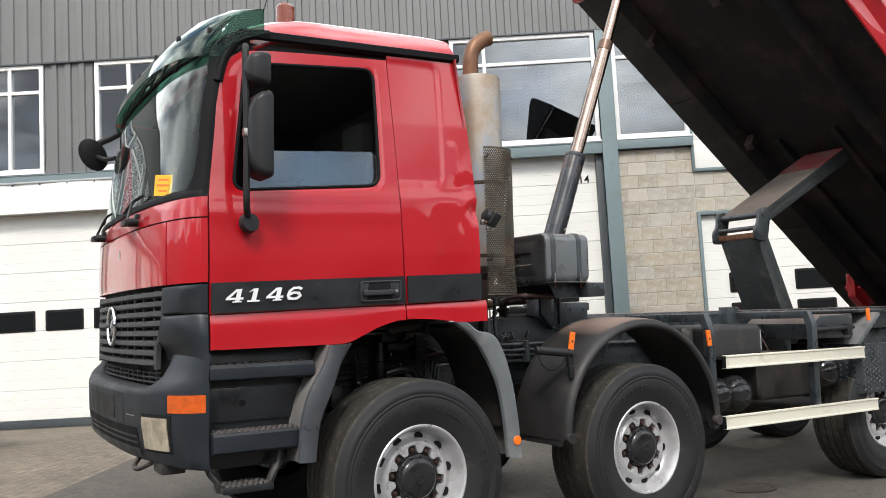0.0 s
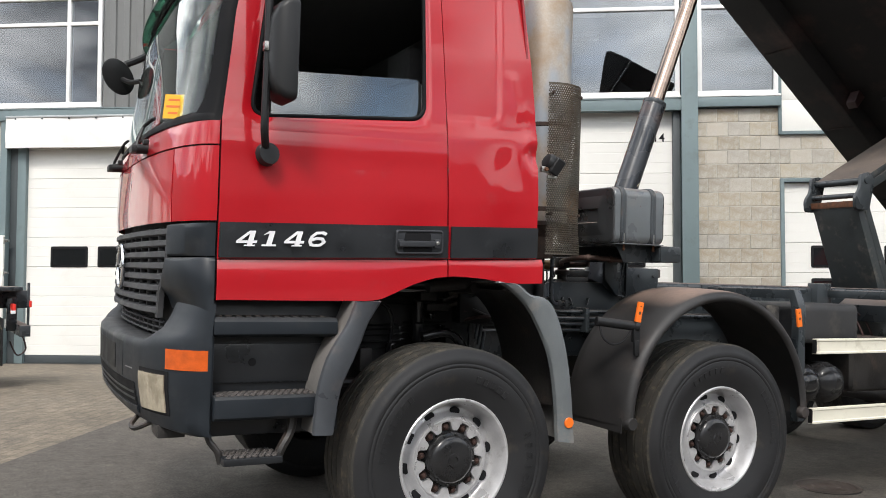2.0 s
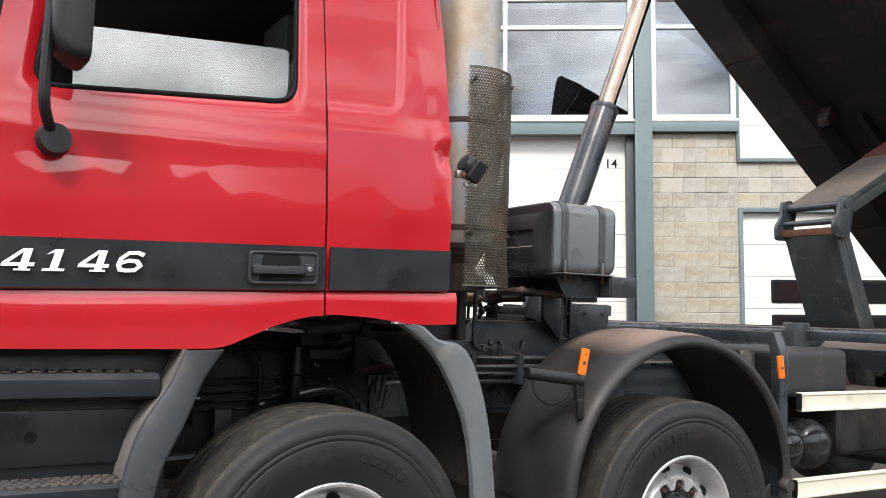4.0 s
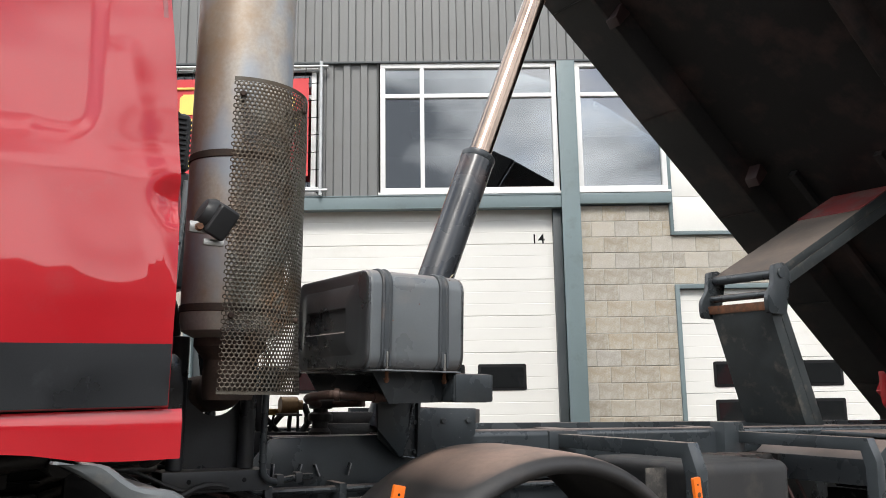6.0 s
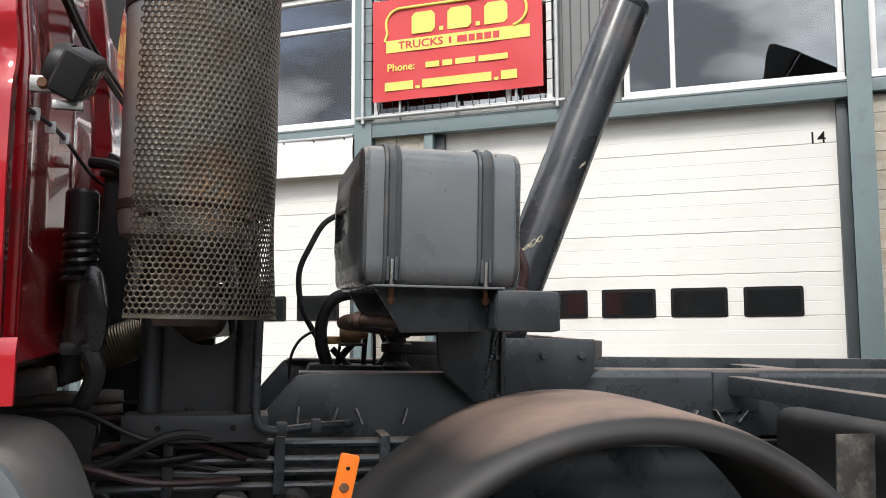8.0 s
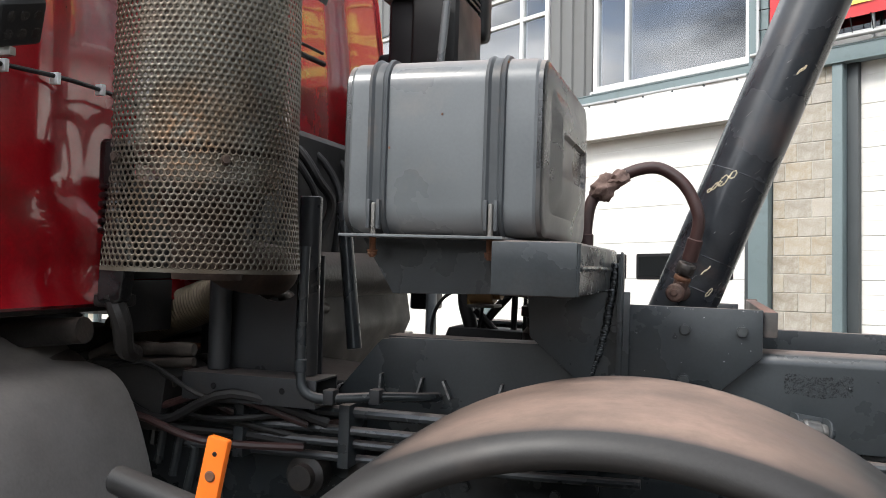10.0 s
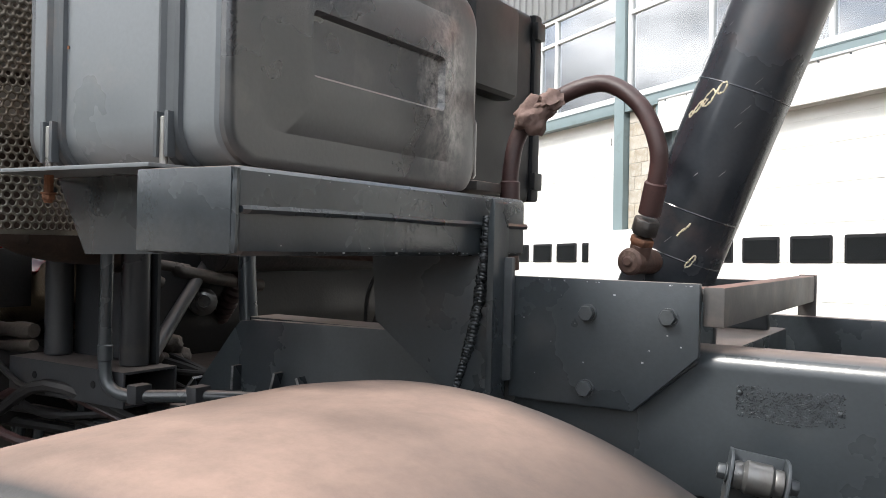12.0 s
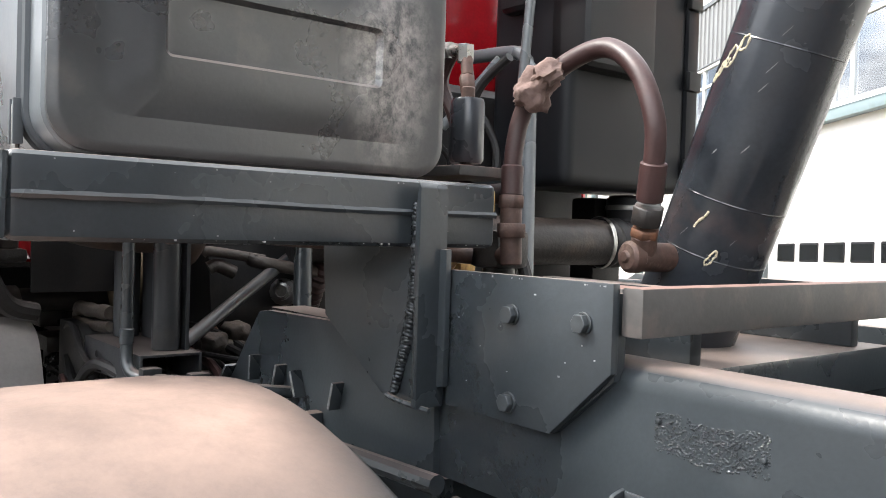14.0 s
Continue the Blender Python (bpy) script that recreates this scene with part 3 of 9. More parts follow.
# ---- yard ----
TILT = TRUCK.to_3x3() @ Vector((0, 0, 1))
INTO = HALL.to_3x3() @ Vector((0, 1, 0))
ALONG = HALL.to_3x3() @ Vector((1, 0, 0))


def yard_z(x, y):
    """The yard falls gently towards the gully under the truck and is level at the hall."""
    p = Vector((x, y, 0))
    near = 1 - min(1, max(0, (p.dot(INTO) - 5.5) / 3.5))
    reach = 1 - min(1, max(0, (math.hypot(x - 3, y - 1) - 7) / 8))
    k = near * reach
    k = k * k * (3 - 2 * k)
    return -(TILT.x * x + TILT.y * y) / TILT.z * k


def yard_sheet(xs, ys, lift=0.0, m=Matrix()):
    rows = []
    for y in ys:
        row = []
        for x in xs:
            q = m @ Vector((x, y, 0))
            row.append((q.x, q.y, yard_z(q.x, q.y) + lift))
        rows.append(row)
    return loft(rows)


def spread(near, step, far):
    inner = [-near + step * k for k in range(int(2 * near / step) + 1)]
    outer = [near * 1.6 ** k for k in range(1, 40) if near * 1.6 ** k < far] + [far]
    return [-v for v in outer[::-1]] + inner + outer


gs = sorted(set([-3.28 + v for v in spread(16, 0.8, 1500)]))
gw = sorted(set(v for v in spread(16, 0.8, 1500) if not 9.0 < v < 10.0) | {9.78})
yard = yard_sheet(gs, gw, 0.0, HALL)
yard.faces.ensure_lookup_table()
for f in yard.faces:
    c = HALL.inverted() @ f.calc_center_median()
    f.material_index = 1 if -40 < c.x < -3.28 and -30 < c.y < 9.78 else 0
solid("ground", yard, [M_ASPHALT, M_PAVER], Matrix(), "yard of worn dark asphalt and buff paving bricks", "yard", kind="structure", sharp=180)


def gully(m):
    cover = thing("manhole_cover", m, "dark round iron cover flush with the asphalt", "manhole cover")
    part("rim", lathe([(0.20, -0.02), (0.20, 0.004), (0.215, 0.006), (0.23, 0.004), (0.23, -0.02)], (0, 0, 0), (0, 0, 1), 40), M_GRIME, cover)
    part("lid", lathe([(0, 0.004), (0.06, 0.004), (0.065, 0.007), (0.12, 0.007), (0.125, 0.004), (0.195, 0.004), (0.198, -0.02)], (0, 0, 0), (0, 0, 1), 40), M_GRIME, cover)


q = HALL @ Vector((2.55, 2.24, 0))
gully(Matrix.Translation((q.x, q.y, yard_z(q.x, q.y) + 0.002)))


for place, size in (((-2.2, 2.87, 0.0), (0.62, 0.36, 1.0)), (HALL @ Vector((-4.6, 7.2, 0.0)), (0.8, 0.5, 1.0))):
    speckled_patch(M_PAVER, place, size, (0.036, 0.033, 0.029), 1.0)

# ---- the hall ----
FACE = 9.8            # the facade's plane
BAY, COLUMN = 6.28, 3.08
DOOR_TOP, SILL, HEAD, EAVES = 4.22, 4.43, 6.36, 7.80


def corrugated(s0, s1, z0, z1, w=FACE, pitch=0.245, depth=0.032):
    pts, s = [], s0
    while s < s1 - 0.02:
        for ds, d in ((0.0, 0.0), (0.45, 0.0), (0.52, depth), (0.90, depth), (0.97, 0.0)):
            if s + ds * pitch < s1:
                pts.append((s + ds * pitch, w - d))
        s += pitch
    pts += [(s1, w), (s1, w + 0.05), (s0, w + 0.05)]
    return prism(pts, z0, z1, "z")


window_count = [0]


def window(s0, s1, z0, z1, mull, trans, w=FACE - 0.02):
    window_count[0] += 1
    win = thing(f"window_{window_count[0]}", HALL, "white-framed upper window reflecting clouds", "window", "upper windows of the hall", "structure")
    t = 0.07
    for a, b, c, d in ((s0, s1, z0, z0 + t), (s0, s1, z1 - t, z1), (s0, s0 + t, z0 + t, z1 - t), (s1 - t, s1, z0 + t, z1 - t)):
        part("window_frame", box(a, b, w - 0.02, w + 0.08, c, d, 0.006), M_WHITEFRAME, win)
    part("window_sill", box(s0 - 0.03, s1 + 0.03, w - 0.06, w + 0.02, z0 - 0.035, z0 - 0.001, 0.006), M_WHITEFRAME, win)
    if mull is None:
        part("transom", box(s0 + t, s1 - t, w - 0.012, w + 0.07, trans - 0.03, trans + 0.03, 0.005), M_WHITEFRAME, win)
        for c, d in ((z0 + t, trans - 0.03), (trans + 0.03, z1 - t)):
            part("pane", box(s0 + t - 0.01, s1 - t + 0.01, w + 0.03, w + 0.045, c - 0.01, d + 0.01, 0), M_GLASS, win).visible_shadow = False
        return
    part("mullion", box(mull - 0.03, mull + 0.03, w - 0.015, w + 0.07, z0 + t, z1 - t, 0.005), M_WHITEFRAME, win)
    for a, b in ((s0 + t, mull - 0.03), (mull + 0.03, s1 - t)):
        part("transom", box(a, b, w - 0.012, w + 0.07, trans - 0.03, trans + 0.03, 0.005), M_WHITEFRAME, win)
        for c, d in ((z0 + t, trans - 0.03), (trans + 0.03, z1 - t)):
            pane = part("pane", box(a - 0.01, b + 0.01, w + 0.03, w + 0.045, c - 0.01, d + 0.01, 0), M_GLASS, win)
            pane.visible_shadow = False


def wall_blocks(parent, rects, w, bw=0.335, bh=0.2262, top=4.22):
    """Half-bond courses clipped to the rectangles (s0, s1, z0, z1); alike blocks share a mesh."""
    meshes = {}
    rnd = random.Random(3)
    for s0, s1, z0, z1 in rects:
        row = 0
        z = top
        while z > z0 + 0.03:
            za, zb = max(z - bh, z0), min(z, z1)
            if zb - za > 0.03:
                x = s0 - (bw / 2 if row % 2 else 0.0) - 0.03 * rnd.random()
                while x < s1 - 0.02:
                    a, b = max(x, s0), min(x + bw, s1)
                    if b - a > 0.05:
                        key = (round(b - a, 3), round(zb - za, 3))
                        if key not in meshes:
                            meshes[key] = mesh_of("block", box(-key[0] / 2 + 0.004, key[0] / 2 - 0.004, 0, 0.10, -key[1] / 2 + 0.004, key[1] / 2 - 0.004, 0.006, 1), M_BLOCK)
                        ob = new("block", meshes[key])
                        ob.parent = parent
                        ob.matrix_local = pose((a + b) / 2, w + rnd.uniform(-0.004, 0.003), (za + zb) / 2, rnd.uniform(-0.3, 0.3), 0, rnd.uniform(-0.2, 0.2))
                    x += bw
            z -= bh
            row += 1


def section_profile(h):
    """A door section's face: a tongue joint and two pressed grooves, as (w, z)."""
    pts = [(0.045, 0.0), (0.006, 0.0), (0.0, 0.006)]
    for g in (h / 3, 2 * h / 3):
        pts += [(0.0, g - 0.006), (0.003, g - 0.002), (0.003, g + 0.002), (0.0, g + 0.006)]
    return pts + [(0.0, h - 0.006), (0.006, h), (0.045, h)]


door_count = [0]


def sectional_door(s0, s1, top, number, panes, pane_rows=((1.66, 2.02),), base=0.14, w=FACE + 0.14, label="white sectional overhead dock door, closed"):
    door_count[0] += 1
    door = thing(f"door_{door_count[0]}", HALL, label, "dock door", "dock doors of the hall", "structure")
    n = round((top - base) / 0.51)
    h = (top - base) / n
    me = mesh_of("panel", xform(prism(section_profile(h - 0.004), s0, s1, "x"), Matrix.Translation((0, w, 0))), M_DOOR)
    for k in range(n):
        ob = new("panel", me)
        ob.parent = door
        ob.matrix_local = Matrix.Translation((0, 0, base + k * h))
    part("bottom_seal", box(s0, s1, w - 0.01, w + 0.05, 0.0, base - 0.002, 0.01), M_DARKSTEEL, door)
    for a in panes:
        for z0, z1 in pane_rows:
            ring = prism([(x + a + 0.335, z + (z0 + z1) / 2) for x, z in round_rect(0.67, z1 - z0, 0.03)], w - 0.012, w + 0.01, "y", 0.004)
            fr = part("vision_panel", ring, M_INKSHADE, door, "black-framed vision panel")
            part("pane", box(a + 0.04, a + 0.63, w - 0.016, w - 0.0125, z0 + 0.04, z1 - 0.04, 0), M_DARKPANE, fr)
    if number:
        words(number, 0.20, pose((s1 - 0.21), w - 0.003, 3.77, 90, 0, 0), M_INKSHADE, door, "door_number", 0.002, "black painted door number", 0.0012)


M_DARKPANE = surface("dark_glazing", (0.012, 0.013, 0.014), rough=0.06, var=0.1, bump=0.0, spec=0.8, rough_var=0.03)

facade = thing("wall_facade", HALL, "concrete block piers between the dock doors of the hall", "wall", kind="structure")
core_rects, block_rects = [], []
for k in range(-6, 4):
    left = COLUMN + BAY * k
    col = solid("steel_column", joined(box(left - 0.13, left + 0.13, FACE - 0.10, FACE - 0.088, 0, HEAD, 0.002), box(left - 0.13, left + 0.13, FACE + 0.09, FACE + 0.10, 0, HEAD, 0.002),
                                      box(left - 0.118, left + 0.118, FACE - 0.088, FACE + 0.09, 0, HEAD, 0.002)), M_STEELGREEN, HALL,
                "grey-green painted steel column", "column", "columns of the facade", "structure")
    if k == 0:
        continue
    right = left + BAY
    core_rects.append((left + 0.13, left + 0.90, 0, DOOR_TOP))
    block_rects.append((left + 0.13, left + 0.90, 0.0, DOOR_TOP))
    solid("door_post", box(left + 0.90, left + 1.02, FACE - 0.06, FACE + 0.12, 0, DOOR_TOP, 0.004), M_STEELGREEN, HALL, "grey-green steel door post", "post", "door posts", "structure")
    solid("door_reveal", box(left + 1.02, left + 1.15, FACE + 0.06, FACE + 0.24, 0, DOOR_TOP, 0.004), M_DARKSTEEL, HALL, "dark steel door reveal", "reveal", "door reveals", "structure")
    solid("door_reveal", box(right - 0.245, right - 0.135, FACE + 0.02, FACE + 0.24, 0, DOOR_TOP, 0.004), M_DARKSTEEL, HALL, "dark steel door reveal", "reveal", "door reveals", "structure")
    number = {-1: "14", -3: "11"}.get(k, "")
    shift = 0.15 if k == -2 else 0.0
    if shift:
        solid("door_reveal", box(left + 1.15, left + 1.30, FACE + 0.06, FACE + 0.24, 0, DOOR_TOP, 0.004), M_STEELGREEN, HALL, "grey-green steel door reveal", "reveal", "door reveals", "structure")
    sectional_door(left + 1.15 + shift, right - 0.245, DOOR_TOP, number, [left + 1.53 + 1.4 * shift + 0.85 * j for j in range(5)])
    window(left + 0.14, left + 2.68, SILL, HEAD, left + 2.08, 5.87)
    window(left + 3.60, left + 6.14, SILL, HEAD, left + 4.20, 5.87)
    solid("cladding", corrugated(left + 2.70, left + 3.58, SILL - 0.05, HEAD), M_CLAD, HALL, "grey corrugated steel cladding between windows", "cladding", "cladding sheets", "structure")
    beam = joined(box(left + 0.13, right - 0.13, FACE - 0.08, FACE - 0.068, 4.20, 4.37, 0.002), box(left + 0.13, right - 0.13, FACE - 0.09, FACE + 0.05, 4.37, 4.385, 0.002),
                  box(left + 0.13, right - 0.13, FACE - 0.09, FACE + 0.05, 4.19, 4.20, 0.002), box(left + 0.13, right - 0.13, FACE - 0.066, FACE + 0.2, 4.202, 4.368, 0.0))
    solid("steel_beam", beam, M_STEELGREEN, HALL, "grey-green steel beam over the dock doors", "beam", "beams of the facade", "structure")

# the odd bay: a narrow window, block wall, a lower door and a white panel above it
L = COLUMN
window(L + 0.14, L + 1.40, SILL, HEAD, None, 5.87)
core_rects += [(L + 0.13, L + 1.42, 0, DOOR_TOP), (L + 1.42, L + 6.15, 3.08, 3.78)]
block_rects += [(L + 0.13, L + 1.42, 0.0, DOOR_TOP), (L + 1.42, L + 3.9, 3.08, 3.78)]
solid("steel_beam", box(L + 0.13, L + 1.42, FACE - 0.08, FACE + 0.1, 4.235, 4.385, 0.003), M_STEELGREEN, HALL, "grey-green steel beam under a window", "beam", "beams of the facade", "structure")
solid("door_frame", joined(box(L + 1.42, L + 1.48, FACE - 0.01, FACE + 0.15, 0, 3.08, 0.004), box(L + 1.48, L + 6.1, FACE - 0.01, FACE + 0.15, 3.02, 3.08, 0.004)), M_STEELGREEN, HALL,
      "grey-green frame of the lower door", "door frame", kind="structure")
sectional_door(L + 1.48, L + 6.1, 3.02, "", [L + 1.90 + 1.12 * j for j in range(4)], ((1.66, 2.01), (1.13, 1.49)), w=FACE + 0.08, label="white overhead door with two rows of dark vision panels")
solid("panel_frame", joined(box(L + 1.40, L + 1.45, FACE - 0.03, FACE + 0.1, 3.78, HEAD, 0.004), box(L + 1.45, L + 6.15, FACE - 0.03, FACE + 0.1, 3.78, 3.83, 0.004)), M_STEELGREEN, HALL,
      "grey-green trim round a white wall panel", "trim", kind="structure")
sheet = thing("wall_panel", HALL, "white sandwich panels over the lower door", "panel", kind="structure")
panel_me = mesh_of("panel", box(L + 1.45, L + 6.15, FACE + 0.01, FACE + 0.06, 0, 0.497, 0.006), M_DOOR)
for k in range(5):
    ob = new("panel", panel_me)
    ob.parent = sheet
    ob.matrix_local = Matrix.Translation((0, 0, 3.84 + 0.5 * k))

solid("cladding", corrugated(COLUMN - 6 * BAY - 0.13, COLUMN + 4 * BAY, HEAD + 0.03, EAVES, FACE - 0.02), M_CLAD, HALL, "grey corrugated steel cladding under the eaves", "cladding", "cladding sheets", "structure")
s_min, s_max = COLUMN - 6 * BAY - 0.2, COLUMN + 4 * BAY
solid("trim", joined(box(s_min, s_max, FACE - 0.075, FACE + 0.08, EAVES, EAVES + 0.12, 0.006), box(s_min, s_max, FACE - 0.07, FACE + 0.0, HEAD, HEAD + 0.03, 0.003)), M_DARKSTEEL, HALL, "dark grey eaves trim", "trim", kind="structure")
for a, b, c, d in core_rects:
    part("core", box(a, b, FACE + 0.125, FACE + 0.30, c, d, 0), M_MORTAR, facade)
part("joint", joined(*[box(a, b, FACE + 0.027, FACE + 0.124, c, d, 0) for a, b, c, d in block_rects]), M_MORTAR, facade, "grey mortar joints")
# inside, seen through the upper windows
room = thing("hall_interior", HALL, "dim upper floor with pale ceiling lights", "room", kind="structure")
part("floor_slab", box(s_min, s_max, FACE + 0.2, FACE + 6, 4.15, 4.30, 0), M_INTERIOR, room)
part("back_wall", box(s_min, s_max, FACE + 6, FACE + 6.2, 0, 7.7, 0), M_INTERIOR, room)
part("ceiling_deck", box(s_min, s_max, FACE + 0.1, FACE + 6, 6.75, 6.85, 0), M_INTERIOR, room)
part("end_wall", box(s_min, s_min + 0.2, FACE + 0.12, FACE + 6, 0, 7.7, 0), M_CLAD, room)
solid("roof", box(s_min, s_max, FACE + 0.08, FACE + 30, EAVES - 0.1, EAVES + 0.05, 0), M_DARKSTEEL, HALL, "flat dark roof of the hall", "roof", kind="structure")
for k in range(-6, 2):
    for j, d in enumerate((1.0, 2.6, 4.2)):
        for ds in (1.6, 4.6):
            s = COLUMN + BAY * k + ds
            solid("ceiling_light", box(s - 0.65, s + 0.65, FACE + d, FACE + d + 0.32, 6.66, 6.745, 0.01), M_FIXTURE, HALL, "pale fluorescent ceiling light", "ceiling light", "ceiling lights in the hall") if k > -4 else None

# canvas weather strip over the second door, and the white leaf standing open by it
def canvas():
    left = COLUMN - 2 * BAY
    rows = []
    for i in range(13):
        z = 3.71 + 0.54 * i / 12
        rows.append([(left + 1.02 + (BAY - 1.17) * j / 60, FACE - 0.10 - 0.015 * math.sin(math.pi * i / 12) - 0.006 * math.sin(j * 0.9 + i * 0.5) * math.sin(math.pi * i / 12) - 0.01 * math.sin(j * 0.31), z + (0.008 * math.sin(j * 0.4) if i == 0 else 0)) for j in range(61)])
    strip = thing("canvas_strip", HALL, "white canvas weather strip hanging over a dock door", "canvas")
    part("sheet", thick(loft(rows), 0.004), M_CANVAS, strip, "", 60)
    part("top_batten", box(left + 1.02, left + BAY - 0.15, FACE - 0.125, FACE - 0.085, 4.225, 4.26, 0.004), M_GALV, strip, "galvanised top batten")
    part("hem", tube([(left + 1.02 + (BAY - 1.17) * j / 20, FACE - 0.10 - 0.01 * math.sin(j * 0.93), 3.712) for j in range(21)], 0.012, 6, 2), M_CANVAS, strip)
    for j in range(11):
        part("eyelet", rod((left + 1.2 + 0.48 * j, FACE - 0.128, 4.205), (left + 1.2 + 0.48 * j, FACE - 0.105, 4.205), 0.014, seg=10), M_DARKSTEEL, strip)


canvas()
leaf = thing("wicket_leaf", HALL, "small white door leaf standing open beside a pier", "door leaf")
part("leaf", box(-10.20, -8.42, FACE - 0.17, FACE - 0.12, 0.55, 2.20, 0.008), M_DOOR, leaf)
part("hinge", rod((-8.425, FACE - 0.145, 2.05), (-8.425, FACE - 0.145, 2.17), 0.018), M_STEEL, leaf)
part("hinge", rod((-8.425, FACE - 0.145, 1.50), (-8.425, FACE - 0.145, 1.62), 0.018), M_STEEL, leaf)
for z in (2.11, 1.56):
    part("hinge_bracket", box(-8.432, -8.37, FACE - 0.15, FACE - 0.065, z - 0.02, z + 0.02, 0.003), M_STEEL, leaf)
words("12", 0.13, pose(-8.56, FACE - 0.172, 2.03, 90, 0, 0), M_DARKSTEEL, leaf, "door_number", 0.002)


def sign():
    s0, s1, z0, z1, w = -3.02, -0.61, 4.66, 6.10, FACE - 0.16
    board = thing("company_sign", HALL, "red sign sheet with yellow print laced into a pipe frame", "sign")
    rows = [[(s0 + (s1 - s0) * i / 30, w + 0.006 * math.sin(i * 0.6 + j * 0.3), z0 + (z1 - z0) * j / 16) for i in range(31)] for j in range(17)]
    part("sheet", thick(loft(rows), 0.004), M_SIGN, board)
    f0, f1, g0, g1 = s0 - 0.17, s1 + 0.17, z0 - 0.20, z1 + 0.19
    for a, b in (((f0 - 0.1, g0), (f1 + 0.1, g0)), ((f0 - 0.1, g1), (f1 + 0.1, g1)), ((f0, g0 - 0.08), (f0, g1 + 0.08)), ((f1, g0 - 0.08), (f1, g1 + 0.08))):
        part("pipe", rod((a[0], w + 0.03, a[1]), (b[0], w + 0.03, b[1]), 0.026, seg=14), M_GALV, board)
    for s in (f0 + 0.55, (f0 + f1) / 2, f1 - 0.55):
        part("brace", rod((s, w + 0.06, g0 - 0.06), (s, w + 0.06, g1 + 0.08), 0.02, seg=10), M_GALV, board)
    part("wall_bracket", box(f0, f1, w + 0.08, FACE - 0.035, g1 - 0.05, g1 - 0.01, 0.003), M_GALV, board)
    part("wall_bracket", box(f0, f1, w + 0.08, FACE - 0.035, g0 + 0.02, g0 + 0.06, 0.003), M_GALV, board)
    for i in range(11):
        s = s0 + 0.06 + (s1 - s0 - 0.12) * i / 10
        for za, zb in ((z0 + 0.01, g0), (z1 - 0.01, g1)):
            part("lace", rod((s, w - 0.006, za), (s + 0.02, w + 0.02, zb), 0.006, seg=6, edge=0.001), M_INKSHADE, board)
    for i in range(6):
        z = z0 + 0.08 + (z1 - z0 - 0.16) * i / 5
        for sa, sb in ((s0 + 0.01, f0), (s1 - 0.01, f1)):
            part("lace", rod((sa, w - 0.006, z), (sb, w + 0.02, z + 0.02), 0.006, seg=6, edge=0.001), M_INKSHADE, board)
    y = w - 0.017
    c = (s0 + s1) / 2

    def bar(a, b, p, q, mat=M_SIGNYELLOW, name="print", yy=y):
        part(name, box(a, b, yy, yy + 0.006, p, q, 0.0), mat, board)
    # looped yellow line over a yellow band
    zc, hw, hh = 5.755, 1.0, 0.215
    loop = [(c - hw - 0.02, 5.50), (c - hw + 0.02, 5.62)] + [(c - hw + 0.22 - 0.22 * math.cos(radians(a)), zc - 0.02 + 0.22 * math.sin(radians(a))) for a in range(0, 91, 10)]
    loop += [(c + hw - 0.22 + 0.22 * math.sin(radians(a)), zc - 0.02 + 0.22 * math.cos(radians(a))) for a in range(0, 171, 10)]
    part("print", tube([(p, y + 0.002, q) for p, q in loop], 0.020, 8, 1, smooth=False), M_SIGNYELLOW, board)
    bar(c - hw, c + hw + 0.04, 5.335, 5.51)
    for a, b in ((-0.62, -0.28), (-0.10, 0.24), (0.42, 0.74)):
        part("print", prism([(c + a, 5.57), (c + b - 0.05, 5.57), (c + b, 5.62), (c + b, 5.82), (c + b - 0.05, 5.87), (c + a + 0.05, 5.87), (c + a, 5.82)], y, y + 0.006), M_SIGNYELLOW, board)
    for a in (-0.22, 0.30):
        bar(c + a, c + a + 0.06, 5.57, 5.63)
    x = c - 0.82
    words("TRUCKS", 0.15, pose(x + 0.33, y - 0.004, 5.42, 90, 0, 0), M_SIGN, board, "print", 0.004, bold=0.002, width=0.66)
    x += 0.74
    for wd in (0.06, 0.0, 0.16, 0.11, 0.11, 0.12, 0.11):
        if wd:
            bar(x, x + wd - 0.025, 5.375, 5.465, M_SIGN, yy=y - 0.005)
        x += wd if wd else 0.06
    words("Phone:", 0.15, pose(c - 0.78, y, 5.12, 90, 0, 0), M_SIGNYELLOW, board, "print", 0.004, bold=0.002)
    x = c - 0.42
    for wd in (0.2, 0.14, 0.28, 0.4):
        bar(x, x + wd, 5.075, 5.155)
        x += wd + 0.045
    x = c - 1.02
    for wd in (0.42, 0.06, 0.98, 0.06, 0.22):
        bar(x, x + wd, 4.80, 4.80 + (0.04 if wd < 0.1 else 0.12))
        x += wd + 0.035


sign()
wall_blocks(facade, block_rects, FACE + 0.02)


# a row of trees and roofs behind the camera, only ever seen as a dark band in the paint and glass
def far_band():
    rows = [[], []]
    for k in range(121):
        a = radians(-100 + 200 * k / 120)
        h = 10.0 + 2.4 * noise.noise(Vector((k * 0.23, 1.7, 0))) + 0.9 * noise.noise(Vector((k * 0.9, 5.1, 0)))
        p = HALL @ Vector((52 * math.sin(a), 6 - 52 * math.cos(a), 0))
        rows[0].append((p.x, p.y, -0.5))
        rows[1].append((p.x, p.y, h))
    solid("backdrop", loft(rows), surface("far_dark_trees", (0.020, 0.024, 0.017), rough=0.95, var=0.5, scale=0.4, bump=0.0), Matrix(), "distant dark row of trees across the yard", "trees", kind="structure")


far_band()

# ---- the truck: cab ----
truck = thing("tipper_truck", TRUCK, "red four-axle tipper truck with charcoal chassis and its body raised", "truck")
MID = 1.15


